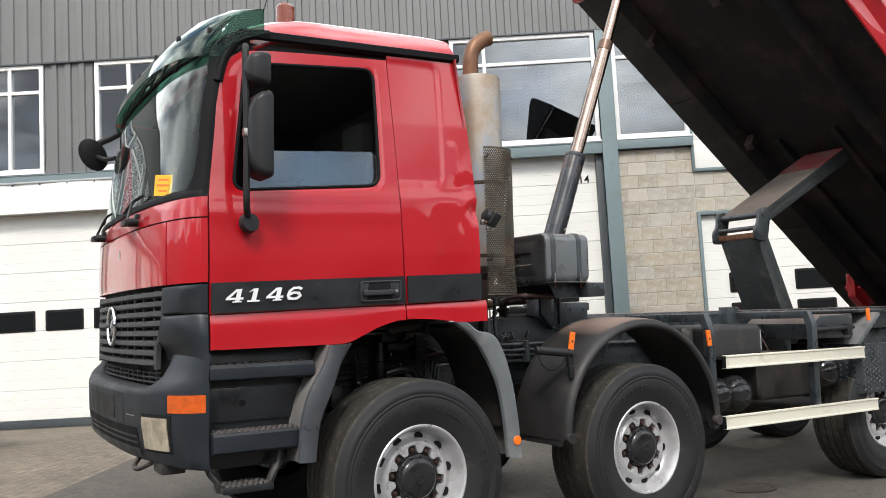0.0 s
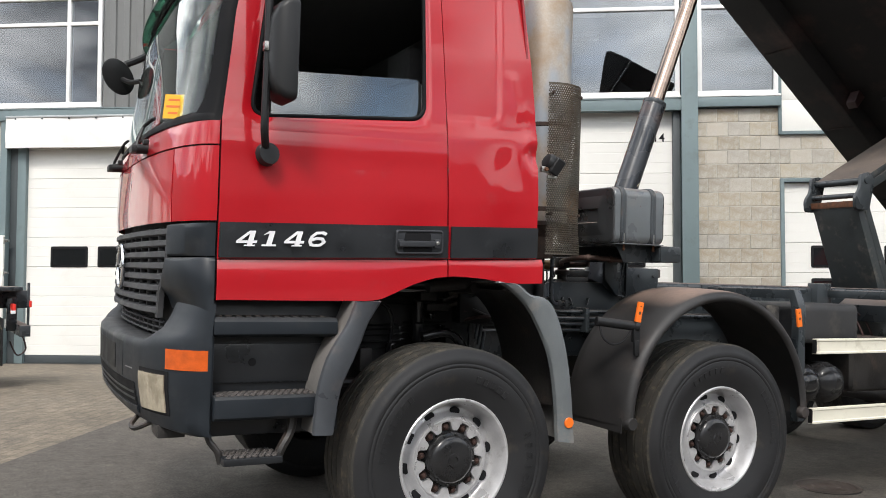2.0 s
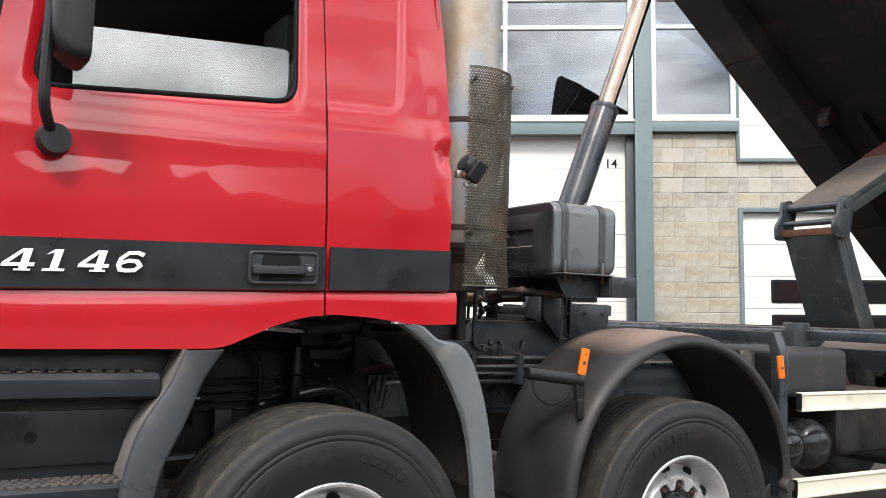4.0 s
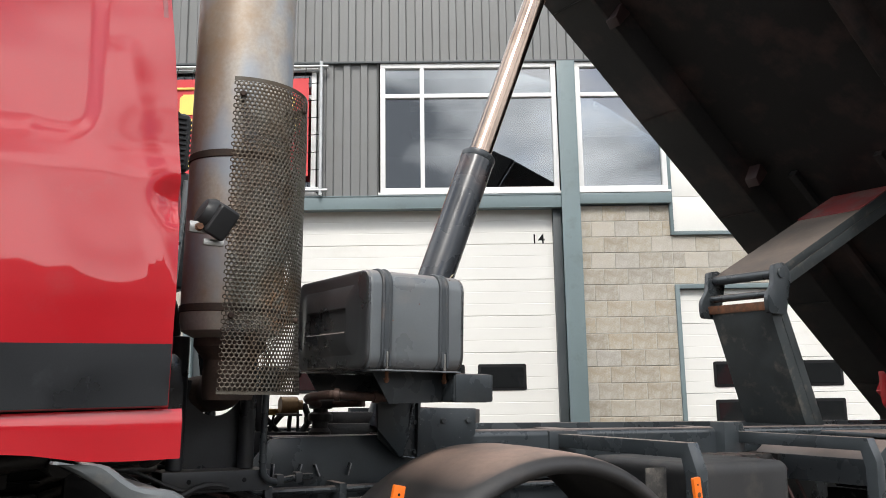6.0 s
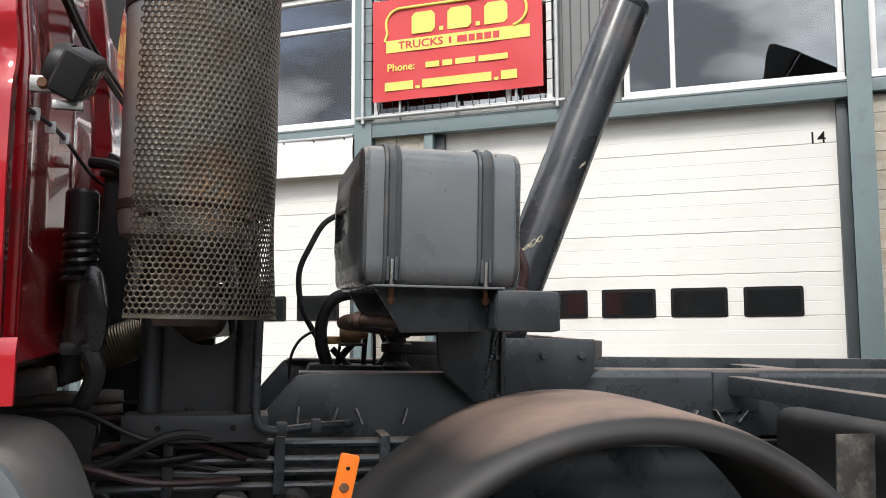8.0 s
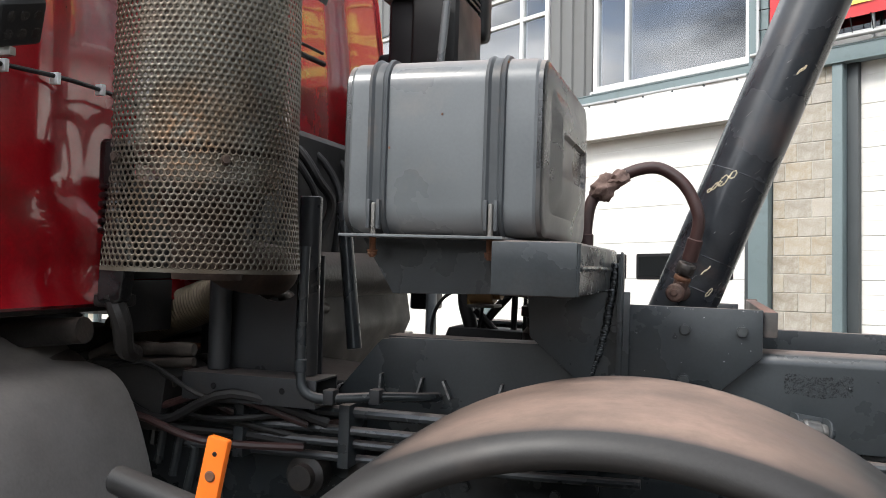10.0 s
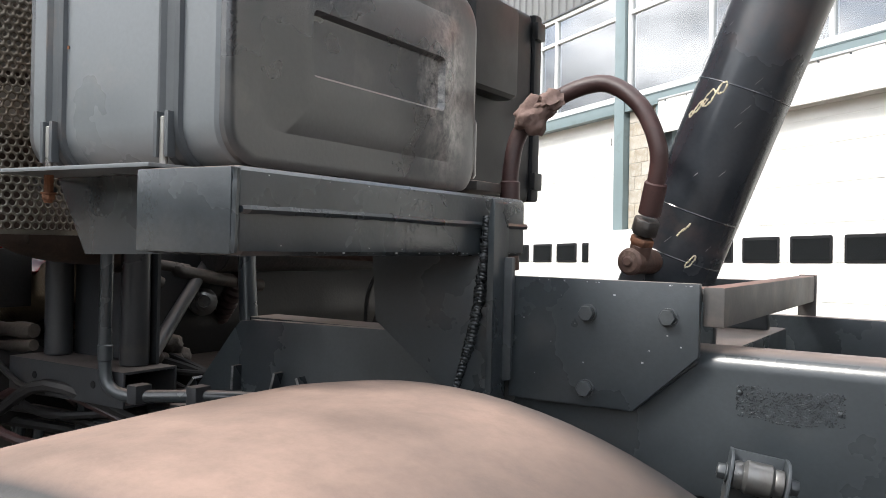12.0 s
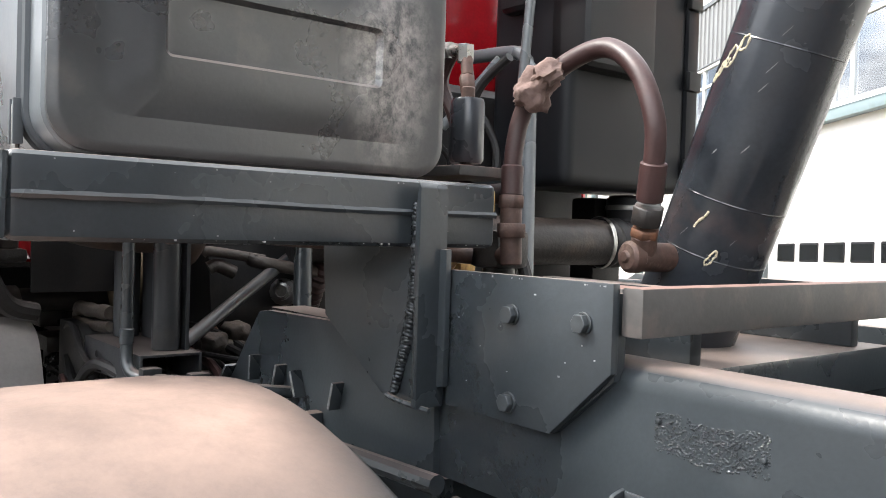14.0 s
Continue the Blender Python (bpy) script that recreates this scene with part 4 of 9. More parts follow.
def sub(name, parent, m=Matrix(), label=""):
    ob = new(name)
    ob.empty_display_size = 0.05
    ob.parent = parent
    ob.matrix_local = m
    return tagged(ob, label)


def lerp_table(table, v):
    if v <= table[0][0]:
        return table[0][1]
    for (a, p), (b, q) in zip(table, table[1:]):
        if v <= b:
            return p + (q - p) * (v - a) / (b - a)
    return table[-1][1]


def side_y(x, h):
    """The cab's near side: a flared foot, upright to the belt, then leaning in."""
    y = lerp_table([(1.30, -0.014), (1.455, -0.012), (1.47, 0.0), (1.75, -0.006), (2.06, 0.004), (2.12, 0.012), (2.5, 0.03), (2.9, 0.058)], h)
    return y + 0.02 * max(0, (-0.9 - x)) ** 1.5


def nod(bm, mirror=False):
    """The cab nods forward on its springs."""
    for v in bm.verts:
        v.co.z += 0.034 * (v.co.x + 1.13)
    return bm


def front_edge(h):
    return lerp_table([(1.2, -1.13), (2.07, -1.13), (2.40, -1.094), (2.53, -1.083), (2.74, -1.045), (2.84, -0.99)], h)


def gap_x(h):
    return lerp_table([(1.38, -0.021), (1.68, -0.026), (2.18, -0.040), (2.9, -0.080)], h)


def rear_x(h):
    return lerp_table([(1.30, 0.523), (1.466, 0.523), (1.47, 0.49), (2.05, 0.487), (2.42, 0.452), (2.9, 0.393)], h)


def foot_h(x):
    """The lower red edge, arched over the wheel."""
    return lerp_table([(-1.13, 1.296), (-0.42, 1.276), (-0.36, 1.285), (-0.285, 1.316), (-0.21, 1.347), (-0.146, 1.366), (-0.08, 1.380), (0.02, 1.386), (0.18, 1.372), (0.30, 1.350), (0.40, 1.345), (0.53, 1.345)], x)


def side_panel(x_lo, x_hi, h_lo, h_hi, cols, rows, relief=None):
    grid = []
    for j in range(rows + 1):
        row = []
        for i in range(cols + 1):
            t = j / rows
            level = 1.4 if callable(h_lo) else h_lo
            x, x2 = x_lo(level + (h_hi - level) * t), x_hi(level + (h_hi - level) * t)
            xx = x + (x2 - x) * i / cols
            base = h_lo(xx) if callable(h_lo) else h_lo
            h = base + (h_hi - base) * t
            row.append((xx, side_y(xx, h) + (relief(xx, h) if relief else 0), h))
        grid.append(row)
    return loft(grid)


def outer_hit(poly, c, ang):
    d = Vector((math.cos(ang), math.sin(ang)))
    best = None
    for p, q in zip(poly, poly[1:] + poly[:1]):
        a, b = Vector(p) - c, Vector(q) - c
        e = b - a
        den = d.x * e.y - d.y * e.x
        if abs(den) < 1e-9:
            continue
        t = (a.x * e.y - a.y * e.x) / den
        s = (a.x * d.y - a.y * d.x) / den
        if t > 0 and -1e-6 <= s <= 1 + 1e-6 and (best is None or t < best):
            best = t
    return c + d * best


def round_poly(corners, r, n=6):
    """Rounds the corners of a polygon."""
    out = []
    for i, p in enumerate(corners):
        a, b, c = Vector(corners[i - 1]), Vector(p), Vector(corners[(i + 1) % len(corners)])
        u, v = (a - b).normalized(), (c - b).normalized()
        rr = min(r, (a - b).length * 0.45, (c - b).length * 0.45)
        for k in range(n + 1):
            t = k / n
            out.append(tuple((b + u * rr) * (1 - t) ** 2 + b * 2 * t * (1 - t) + (b + v * rr) * t * t))
    return out


WINDOW = round_poly([(-0.995, 2.093), (-0.158, 2.139), (-0.168, 2.81), (-0.915, 2.772)], 0.075)


def dent(x, h):
    """Pressed panel and old dents behind the door."""
    v = 0.0
    side, low, high, r = 0.272 - x, h - 2.135, 2.885 - h, 0.075
    edge = min(side, low, high, x + 0.2)
    for e in (low, high):
        if side < r and e < r:
            edge = min(edge, r - math.hypot(r - side, r - e))
    if edge > 0:
        v += 0.007 * min(1, edge / 0.022)
    for cx, ch, r, d in ((0.470, 2.005, 0.050, 0.026), (0.42, 2.14, 0.10, 0.007), (0.476, 1.965, 0.03, 0.012), (0.33, 1.95, 0.16, 0.003), (0.12, 2.145, 0.02, -0.002)):
        q = ((x - cx) ** 2 + (h - ch) ** 2) / r ** 2
        v += d * math.exp(-q * 1.6)
    v -= 0.0025 * math.exp(-((x - 0.40 - 0.25 * (2.1 - h)) / 0.035) ** 2) * (1 if 1.7 < h < 2.4 else 0)
    return v


def badge(door):
    """The model number in wide slanted figures, built up from strokes."""
    def bar(bm, pts, k, x0):
        pts = [((x0 + px) * 0.0745 + 0.30 * pz * 0.066, pz * 0.066) for px, pz in pts]
        return add(bm, prism(pts, -0.003 - 0.0003 * k, 0.003, "y"))

    def stroke(bm, path, wide, x0):
        for k, (a, b) in enumerate(zip(path, path[1:])):
            d = (Vector(b) - Vector(a)).normalized()
            n = Vector((-d.y, d.x)) * wide / 2
            p, q = Vector(a) - d * wide * 0.28, Vector(b) + d * wide * 0.28
            bar(bm, [tuple(p - n), tuple(q - n), tuple(q + n), tuple(p + n)], k + 1, x0)
    at = pose(-1.055, -0.036, 1.526, 0, -1.95, 0)
    for n, figure in enumerate("4146"):
        bm, x0 = bmesh.new(), 1.40 * n
        if figure == "4":
            bar(bm, [(0.0, 0.20), (1.18, 0.20), (1.18, 0.37), (0.0, 0.37)], 0, x0)
            bar(bm, [(0.66, 0.0), (0.95, 0.0), (0.95, 1.0), (0.66, 1.0)], 1, x0)
            bar(bm, [(0.0, 0.36), (0.24, 0.36), (0.80, 1.0), (0.58, 1.0)], 2, x0)
            bar(bm, [(0.50, 0.0), (1.10, 0.0), (1.10, 0.09), (0.50, 0.09)], 3, x0)
        elif figure == "1":
            bar(bm, [(0.38, 0.0), (0.68, 0.0), (0.68, 1.0), (0.38, 1.0)], 0, x0)
            bar(bm, [(0.08, 0.74), (0.38, 0.84), (0.60, 1.0), (0.36, 1.0)], 1, x0)
            bar(bm, [(0.12, 0.0), (0.94, 0.0), (0.94, 0.12), (0.12, 0.12)], 2, x0)
        else:
            stroke(bm, [(1.0, 0.84), (0.80, 0.93), (0.42, 0.91), (0.18, 0.66), (0.14, 0.36), (0.26, 0.12), (0.52, 0.08), (0.84, 0.10), (1.02, 0.30), (0.84, 0.52), (0.50, 0.55), (0.20, 0.42)], 0.18, x0)
        part("badge_figure", bm, M_BADGE, door, "white model figure").matrix_local = at


def cab_side():
    shell = part("rear_side_panel", nod(thick(side_panel(lambda h: gap_x(h) + 0.004, rear_x, 1.47, 2.90, 40, 70, dent), 0.012)), M_RED, truck, "red cab side with a pressed panel and dents", 50)
    low = side_panel(lambda h: gap_x(h) + 0.004, lambda h: 0.523, foot_h, 1.466, 16, 5, None)
    part("rear_skirt", nod(thick(low, 0.014)), M_RED, truck, "scratched red skirt panel", 50)
    # door
    door = sub("door", truck, label="red cab door with a half-lowered window")
    poly = [(front_edge(2.03) + 0.010, 2.03)]
    poly += [(gap_x(2.03) - 0.004, 2.03)] + [(gap_x(h) - 0.004, h) for h in (2.2, 2.5, 2.8, 2.872)]
    poly += [(-0.5, 2.862), (-0.80, 2.85), (-0.93, 2.835), (-0.985, 2.80)] + [(front_edge(h) + 0.010, h) for h in (2.74, 2.53, 2.40, 2.2, 2.07)]
    c = Vector((-0.56, 2.45))
    n = 120
    rings = [[], [], [], [], []]
    corners = [Vector(p) for p in poly]
    for k in range(n):
        ang = 2 * math.pi * k / n
        a, b = outer_hit(WINDOW, c, ang), outer_hit(poly, c, ang)
        for q in corners:
            if (q - b).length < 0.022:
                b = q
        for j, t in enumerate((0.0, 0.12, 0.4, 0.75, 1.0)):
            p = a + (b - a) * t
            dip = 0.012 if j == 0 else 0.0
            rings[j].append((p.x, side_y(p.x, p.y) + dip, p.y))
    part("door_frame", nod(thick(loft(rings, True), 0.016)), M_RED, door, "", 50)

    def press(x, h):
        """A faint shoulder line under the window."""
        return -0.004 * math.exp(-((h - 1.975) / 0.04) ** 2)
    part("door_skin", nod(thick(side_panel(lambda h: front_edge(h) + 0.010, lambda h: gap_x(h) - 0.004, 1.47, 2.032, 30, 18, press), 0.016)), M_RED, door, "", 50)
    part("door_skirt", nod(thick(side_panel(lambda h: front_edge(h) + 0.010, lambda h: gap_x(h) - 0.004, foot_h, 1.466, 40, 5), 0.016)), M_RED, door, "", 50)
    # trims and badge
    stripe = side_panel(lambda h: front_edge(h) + 0.012, lambda h: gap_x(h) - 0.006, 1.475, 1.626, 20, 4, lambda x, h: -0.012)
    st = part("side_stripe", nod(thick(stripe, 0.010)), M_STRIPE, door, "dark grey plastic stripe")
    stripe2 = side_panel(lambda h: gap_x(h) + 0.010, lambda h: 0.482, 1.475, 1.626, 12, 4, lambda x, h: -0.012)
    part("side_stripe", nod(thick(stripe2, 0.010)), M_STRIPE, truck, "dark grey plastic stripe")
    # handle in its dish
    hx0, hx1, hz0, hz1 = -0.312, -0.060, 1.490, 1.606
    dish = prism(round_poly([(hx0, hz0), (hx1, hz0), (hx1, hz1), (hx0, hz1)], 0.018), -0.030, -0.018, "y", 0.003)
    hd = part("door_handle", nod(dish), M_DISH, door, "dark grey door handle in a dish")
    rim = [(x, -0.031, z) for x, z in round_poly([(hx0 + 0.006, hz0 + 0.006), (hx1 - 0.006, hz0 + 0.006), (hx1 - 0.006, hz1 - 0.006), (hx0 + 0.006, hz1 - 0.006)], 0.018)]
    part("dish_rim", nod(tube(rim + rim[:1], 0.006, 8, 1, smooth=False)), M_DISH, door)
    # Flat black plate on the dish in place of the hollow's shade.
    part("finger_recess_shade", nod(prism(round_poly([(-0.272, 1.500), (-0.118, 1.500), (-0.130, 1.594), (-0.262, 1.594)], 0.014), -0.0315, -0.028, "y")), M_INKSHADE, door)
    part("grip", nod(prism(round_poly([(-0.300, 1.526), (-0.118, 1.526), (-0.118, 1.554), (-0.300, 1.554)], 0.009), -0.056, -0.036, "y", 0.005)), M_DISH, door)
    part("grip_hinge", nod(box(-0.300, -0.270, -0.040, -0.028, 1.520, 1.560, 0.004)), M_DISH, door)
    part("grip_button", nod(box(-0.115, -0.082, -0.046, -0.028, 1.520, 1.562, 0.006)), M_DISH, door)
    part("lock", nod(rod((-0.098, -0.052, 1.543), (-0.098, -0.045, 1.543), 0.009)), M_STEEL, door)
    badge(door)
    # seal and half-lowered pane
    seal = [(x, side_y(x, h) + 0.006, h) for x, h in WINDOW]
    part("window_seal", nod(tube(seal + seal[:1], 0.010, 8, 1, smooth=False)), M_SEAL, door)
    lowc = [(-0.99, 2.09), (-0.16, 2.135), (-0.164, 2.335), (-0.99, 2.305)]
    pane = prism(round_poly(lowc, 0.05), 0.030, 0.034, "y")
    for v in pane.verts:
        v.co.y += side_y(v.co.x, v.co.z) * 0.9
    p = part("door_window", nod(pane), M_SIDEGLASS, door, "half-lowered side window")
    p.visible_shadow = False
    # far side, roof and back
    far = [[(x, 2 * MID - side_y(x, h) , h) for x in (-1.12, -0.6, -0.1, rear_x(h))] for h in (1.30, 1.47, 2.06, 2.5, 2.88)]
    part("far_side", nod(thick(loft(far), 0.012)), M_RED, truck)
    rows = []
    for i in range(17):
        x = -0.86 + 1.265 * i / 16
        row = []
        for k in range(25):
            u = -1 + 2 * k / 24
            w = MID - 0.085
            y = MID + w * math.copysign(abs(u) ** 0.9, u)
            h = 2.965 + 0.235 * (1 - abs(u) ** 3.2) ** 0.6 - 0.10 * max(0, (-0.45 - x) / 0.4) ** 2 - 0.03 * max(0, (x - 0.25) / 0.15) ** 2 * (1 - abs(u))
            row.append((x, y, h))
        rows.append(row)
    rows.append([(0.41, y, min(h, 2.95) - 0.06) for x, y, h in rows[-1]])
    part("roof", nod(thick(loft(rows), 0.01)), M_RED, truck, "high red cab roof", 50)
    rows = [[(x, y, h) for y, h in ((0.06, 2.905), (0.040, 2.915), (0.040, 2.95), (0.07, 2.962), (0.10, 2.965))] for x in [-0.93 + 1.34 * i / 12 for i in range(13)]]
    part("drip_rail", nod(thick(loft(rows), 0.008)), M_SEAL, truck, "black roof gutter strip")
    back = []
    for j in range(31):
        h = 1.42 + 1.50 * j / 30
        row = []
        for i in range(37):
            y = 0.03 + 2.24 * i / 36
            x = rear_x(min(h, 2.9)) - 0.012
            for cy, w in ((0.42, 0.15), (0.95, 0.25), (1.6, 0.25)):
                e = min(w - abs(y - cy), h - 1.62, 2.75 - h)
                if e > 0:
                    x -= 0.028 * min(1, e / 0.04)
            row.append((x, y, h))
        back.append(row)
    # Shadow behind the cab is in this wall's darker red, besides the grime.
    part("back_wall", nod(thick(loft(back), 0.012)), M_BACKRED, truck, "grimy red pressed back wall of the cab, darkened for shade", 50)
    # rear corner flange with rivet heads
    part("floor_pan", nod(box(-1.10, 0.48, 0.05, 2.25, 1.40, 1.44, 0.01)), M_GRIME, truck)


cab_side()


def plan(u, h, xd, depth):
    """The front's bow in plan: u from 1 (near corner) over 0 (middle) to -1."""
    hw = MID - side_y(-1.0, h)
    return (xd - depth * max(0, 1 - abs(u) ** 2.6) ** 0.455, MID - hw * u, h)


def bowed(u0, u1, n):
    """Steps of u from u0 to u1, crowded where the corner turns."""
    def squeeze(u):
        return math.copysign(1 - (1 - abs(u)) ** (1 / 1.5), u)
    a, b = squeeze(u0), squeeze(u1)
    return [math.copysign(1 - (1 - abs(v)) ** 1.5, v) for v in (a + (b - a) * k / n for k in range(n + 1))]


def front_band(rows, u0, u1, n=32):
    """rows of (h, xd, depth)."""
    return loft([[plan(u, h, xd, d) for u in bowed(u0, u1, n)] for h, xd, d in rows])


def cab_front():
    low = [(1.632, -1.128, 0.225), (1.70, -1.128, 0.23), (1.85, -1.128, 0.228), (1.951, -1.128, 0.223)]
    high = [(1.959, -1.128, 0.2225), (2.0, -1.128, 0.219), (2.035, -1.128, 0.215), (2.065, -1.126, 0.205)]
    part("service_flap", nod(thick(front_band(low, 0.812, -0.812, 40), 0.012)), M_RED, truck, "glossy red service flap", 50)
    part("front_panel", nod(thick(front_band(high, 1, -1, 60), 0.012)), M_RED, truck, "curved red panel under the windscreen", 50)
    for s in (1, -1):
        part("front_corner", nod(thick(front_band(low, s, s * 0.82, 20), 0.012)), M_RED, truck, "rounded red cab corner", 50)
    part("front_bulkhead", nod(thick(front_band([(1.62, -1.105, 0.20), (2.05, -1.105, 0.19)], 0.995, -0.995, 30), 0.004)), M_INKSHADE, truck)
    part("flap_badge", nod(box(-1.358, -1.352, 0.985, 1.015, 1.82, 1.87, 0.002)), M_EMBLEM, truck, "small chrome badge")
    ws = [(2.07 + 0.80 * k / 10, lerp_table([(2.07, -1.118), (2.4, -1.08), (2.55, -1.066), (2.75, -1.03), (2.87, -0.985)], 2.07 + 0.08 * k), 0.205 - 0.02 * k / 10) for k in range(11)]
    glass = part("windscreen", nod(thick(front_band(ws, 0.99, -0.99, 60), 0.006)), M_SCREEN, truck, "curved windscreen with a faint green tint", 60)
    glass.visible_shadow = False
    for s in (1, -1):
        rows = []
        for k, (h, xd, d) in enumerate(ws):
            inner = lerp_table([(2.07, 0.91), (2.13, 0.955), (2.2, 0.966), (2.7, 0.972), (2.87, 0.94)], h)
            rows.append([plan(u, h, xd - 0.005, d + 0.004) for u in bowed(s, s * inner, 10)])
        part("pillar_trim", nod(thick(loft(rows), 0.012)), M_SEAL, truck, "black windscreen pillar trim", 50)
    part("screen_seal", nod(thick(front_band([(2.060, -1.128, 0.213), (2.075, -1.127, 0.216), (2.09, -1.122, 0.213), (2.102, -1.114, 0.206)], 1, -1, 60), 0.008)), M_SEAL, truck, "black rubber screen seal", 50)
    part("header", nod(thick(front_band([(2.83, -1.00, 0.20), (2.88, -0.975, 0.19), (2.94, -0.92, 0.15), (2.985, -0.86, 0.06)], 0.95, -0.95, 40), 0.01)), M_SEAL, truck, "", 50)
    part("corner_trim", nod(tube([(-1.06, 0.05, 2.66), (-1.035, 0.055, 2.76), (-0.995, 0.062, 2.84), (-0.94, 0.065, 2.90), (-0.86, 0.062, 2.932), (-0.78, 0.058, 2.938)], 0.026, 10)), M_SEAL, truck, "black trim over the door corner")
    # Black strip behind the front shut line, painted in for the gap's shade.
    jamb = [[(front_edge(h) + dx, side_y(-1.1, h) + 0.016, h) for dx in (-0.03, 0.03)] for h in (1.31, 1.6, 1.9, 2.07, 2.3, 2.53, 2.74, 2.84)]
    part("door_gap_strip", nod(thick(loft(jamb), 0.004)), M_SEAL, truck, "black strip standing for the shade in the door gap")
    # dark corner blocks beside the grille

    def edge(h):
        return lerp_table([(1.20, 0.70), (1.316, 0.71), (1.40, 0.755), (1.47, 0.78), (1.62, 0.79)], h)
    for s in (1, -1):
        for rows in ([(1.482, 0.205), (1.492, 0.222), (1.60, 0.226), (1.615, 0.222), (1.622, 0.208)], [(1.25, 0.14), (1.30, 0.165), (1.325, 0.195), (1.35, 0.216), (1.46, 0.228), (1.470, 0.224), (1.476, 0.208)]):
            part("corner_block", nod(thick(loft([[plan(u, h, -1.130, d) for u in bowed(s, s * edge(h), 20)] for h, d in rows]), 0.02)), M_BUMPER, truck, "dark blue-grey corner panel")
    # grille; its black back sheet stands for the shade between the slats
    grille = part("grille", nod(thick(front_band([(1.09, -1.08, 0.17), (1.18, -1.09, 0.185), (1.625, -1.10, 0.195)], 0.80, -0.80, 30), 0.01)), M_INKSHADE, truck, "dark grey slatted grille")
    for k in range(8):
        h = 1.222 + 0.0505 * k
        e = edge(h) - 0.012
        part("slat", nod(thick(front_band([(h - 0.004, -1.118, 0.205), (h, -1.118, 0.228), (h + 0.005, -1.118, 0.236), (h + 0.025, -1.118, 0.234), (h + 0.030, -1.118, 0.222), (h + 0.032, -1.112, 0.20)], e, -e, 30), 0.005)), M_GRILLE, grille)
    for u in (0.66, 0.52, 0.38, 0.24, 0.10, -0.10, -0.24, -0.38, -0.52, -0.66):
        p = plan(u, 1.42, -1.118, 0.222)
        part("divider", nod(box(p[0], p[0] + 0.03, p[1] - 0.008, p[1] + 0.008, 1.215, 1.61, 0.002)), M_GRILLE, grille)
    for s in (1, -1):
        cheek = [[plan(s * (edge(h) - da), h, -1.12, d) for da, d in ((0.0, 0.20), (0.002, 0.228), (0.020, 0.232), (0.022, 0.20))] for h in (1.205, 1.316, 1.40, 1.47, 1.62)]
        part("grille_cheek", nod(thick(loft(cheek), 0.006)), M_GRILLE, grille)
    for h in (1.125, 1.150, 1.175):
        part("lower_slat", nod(thick(front_band([(h, -1.10, 0.195), (h + 0.004, -1.10, 0.205), (h + 0.010, -1.10, 0.195)], 0.66, -0.66, 24), 0.004)), M_GRILLE, grille)
    for k in range(13):
        p = plan(0.6 - 0.1 * k, 1.15, -1.10, 0.200)
        part("divider", nod(box(p[0], p[0] + 0.02, p[1] - 0.010, p[1] + 0.010, 1.12, 1.19, 0.002)), M_GRILLE, grille)
    part("emblem", nod(lathe([(0.108 + 0.010 * math.cos(t), 0.010 * math.sin(t)) for t in (2 * math.pi * k / 10 for k in range(10))], (-1.372, MID, 1.435), (1, 0, 0), 40, True)), M_EMBLEM, truck, "round chrome emblem ring")
    part("emblem_boss", nod(lathe([(0, -0.012), (0.02, -0.008), (0.045, 0.0), (0.05, 0.012), (0, 0.014)], (-1.368, MID, 1.435), (1, 0, 0), 24)), M_EMBLEM, truck)
    # wipers
    for y0, h0, a, b in ((0.62, 1.995, (0.55, 2.135), (0.96, 2.085)), (1.56, 1.995, (1.38, 2.13), (1.72, 2.10))):
        p = Vector(plan((MID - y0) / MID, h0, -1.128, 0.222))
        ends = [Vector(plan((MID - y) / MID, z, lerp_table([(2.07, -1.118), (2.4, -1.08)], z), 0.206)) + Vector((-0.018, 0, 0)) for y, z in (a, b)]
        q = ends[0].lerp(ends[1], 0.42)
        w = sub("wiper", truck, label="black wiper with a folded arm")
        part("wiper_boss", nod(joined(rod(p + Vector((0.02, 0, 0)), p + Vector((-0.05, 0, 0)), 0.024), box(p.x - 0.07, p.x - 0.02, p.y - 0.02, p.y + 0.10, p.z - 0.016, p.z + 0.018, 0.008))), M_PLASTIC, w)
        part("wiper_arm", nod(tube([p + Vector((-0.045, 0.06, 0.005)), p.lerp(q, 0.45) + Vector((-0.035, 0.03, 0)), q + Vector((-0.016, 0, 0))], 0.008, 8)), M_PLASTIC, w)
        part("blade", nod(tube([ends[0], q + Vector((-0.012, 0, 0.006)), ends[1]], 0.008, 6)), M_INKSHADE, w)
        part("washer_jet", nod(box(p.x - 0.03, p.x - 0.005, p.y - 0.10, p.y - 0.06, p.z + 0.01, p.z + 0.035, 0.005)), M_PLASTIC, w)
    # sticker on the screen's lower corner
    stick = part("sticker", box(-0.05, 0.05, -0.002, 0.0, -0.055, 0.055, 0), M_LABEL, truck, "yellow sticker on the windscreen")
    stick.matrix_local = pose(-1.272, 0.296, 2.148, -4, 3, -42)
    for w, z in ((0.06, 0.03), (0.075, 0.0), (0.05, -0.03)):
        part("print", box(-w / 2, w / 2, -0.0035, -0.0021, z - 0.005, z + 0.005, 0), M_LABELINK, stick)
    # bumper: high corners, a low shelf before the grille
    flank = [(0.720, -1.115, 0.20), (0.735, -1.128, 0.235), (0.78, -1.130, 0.262), (0.92, -1.130, 0.292), (1.08, -1.130, 0.296), (1.125, -1.130, 0.285), (1.150, -1.130, 0.255), (1.175, -1.128, 0.215), (1.225, -1.125, 0.19), (1.28, -1.118, 0.17)]
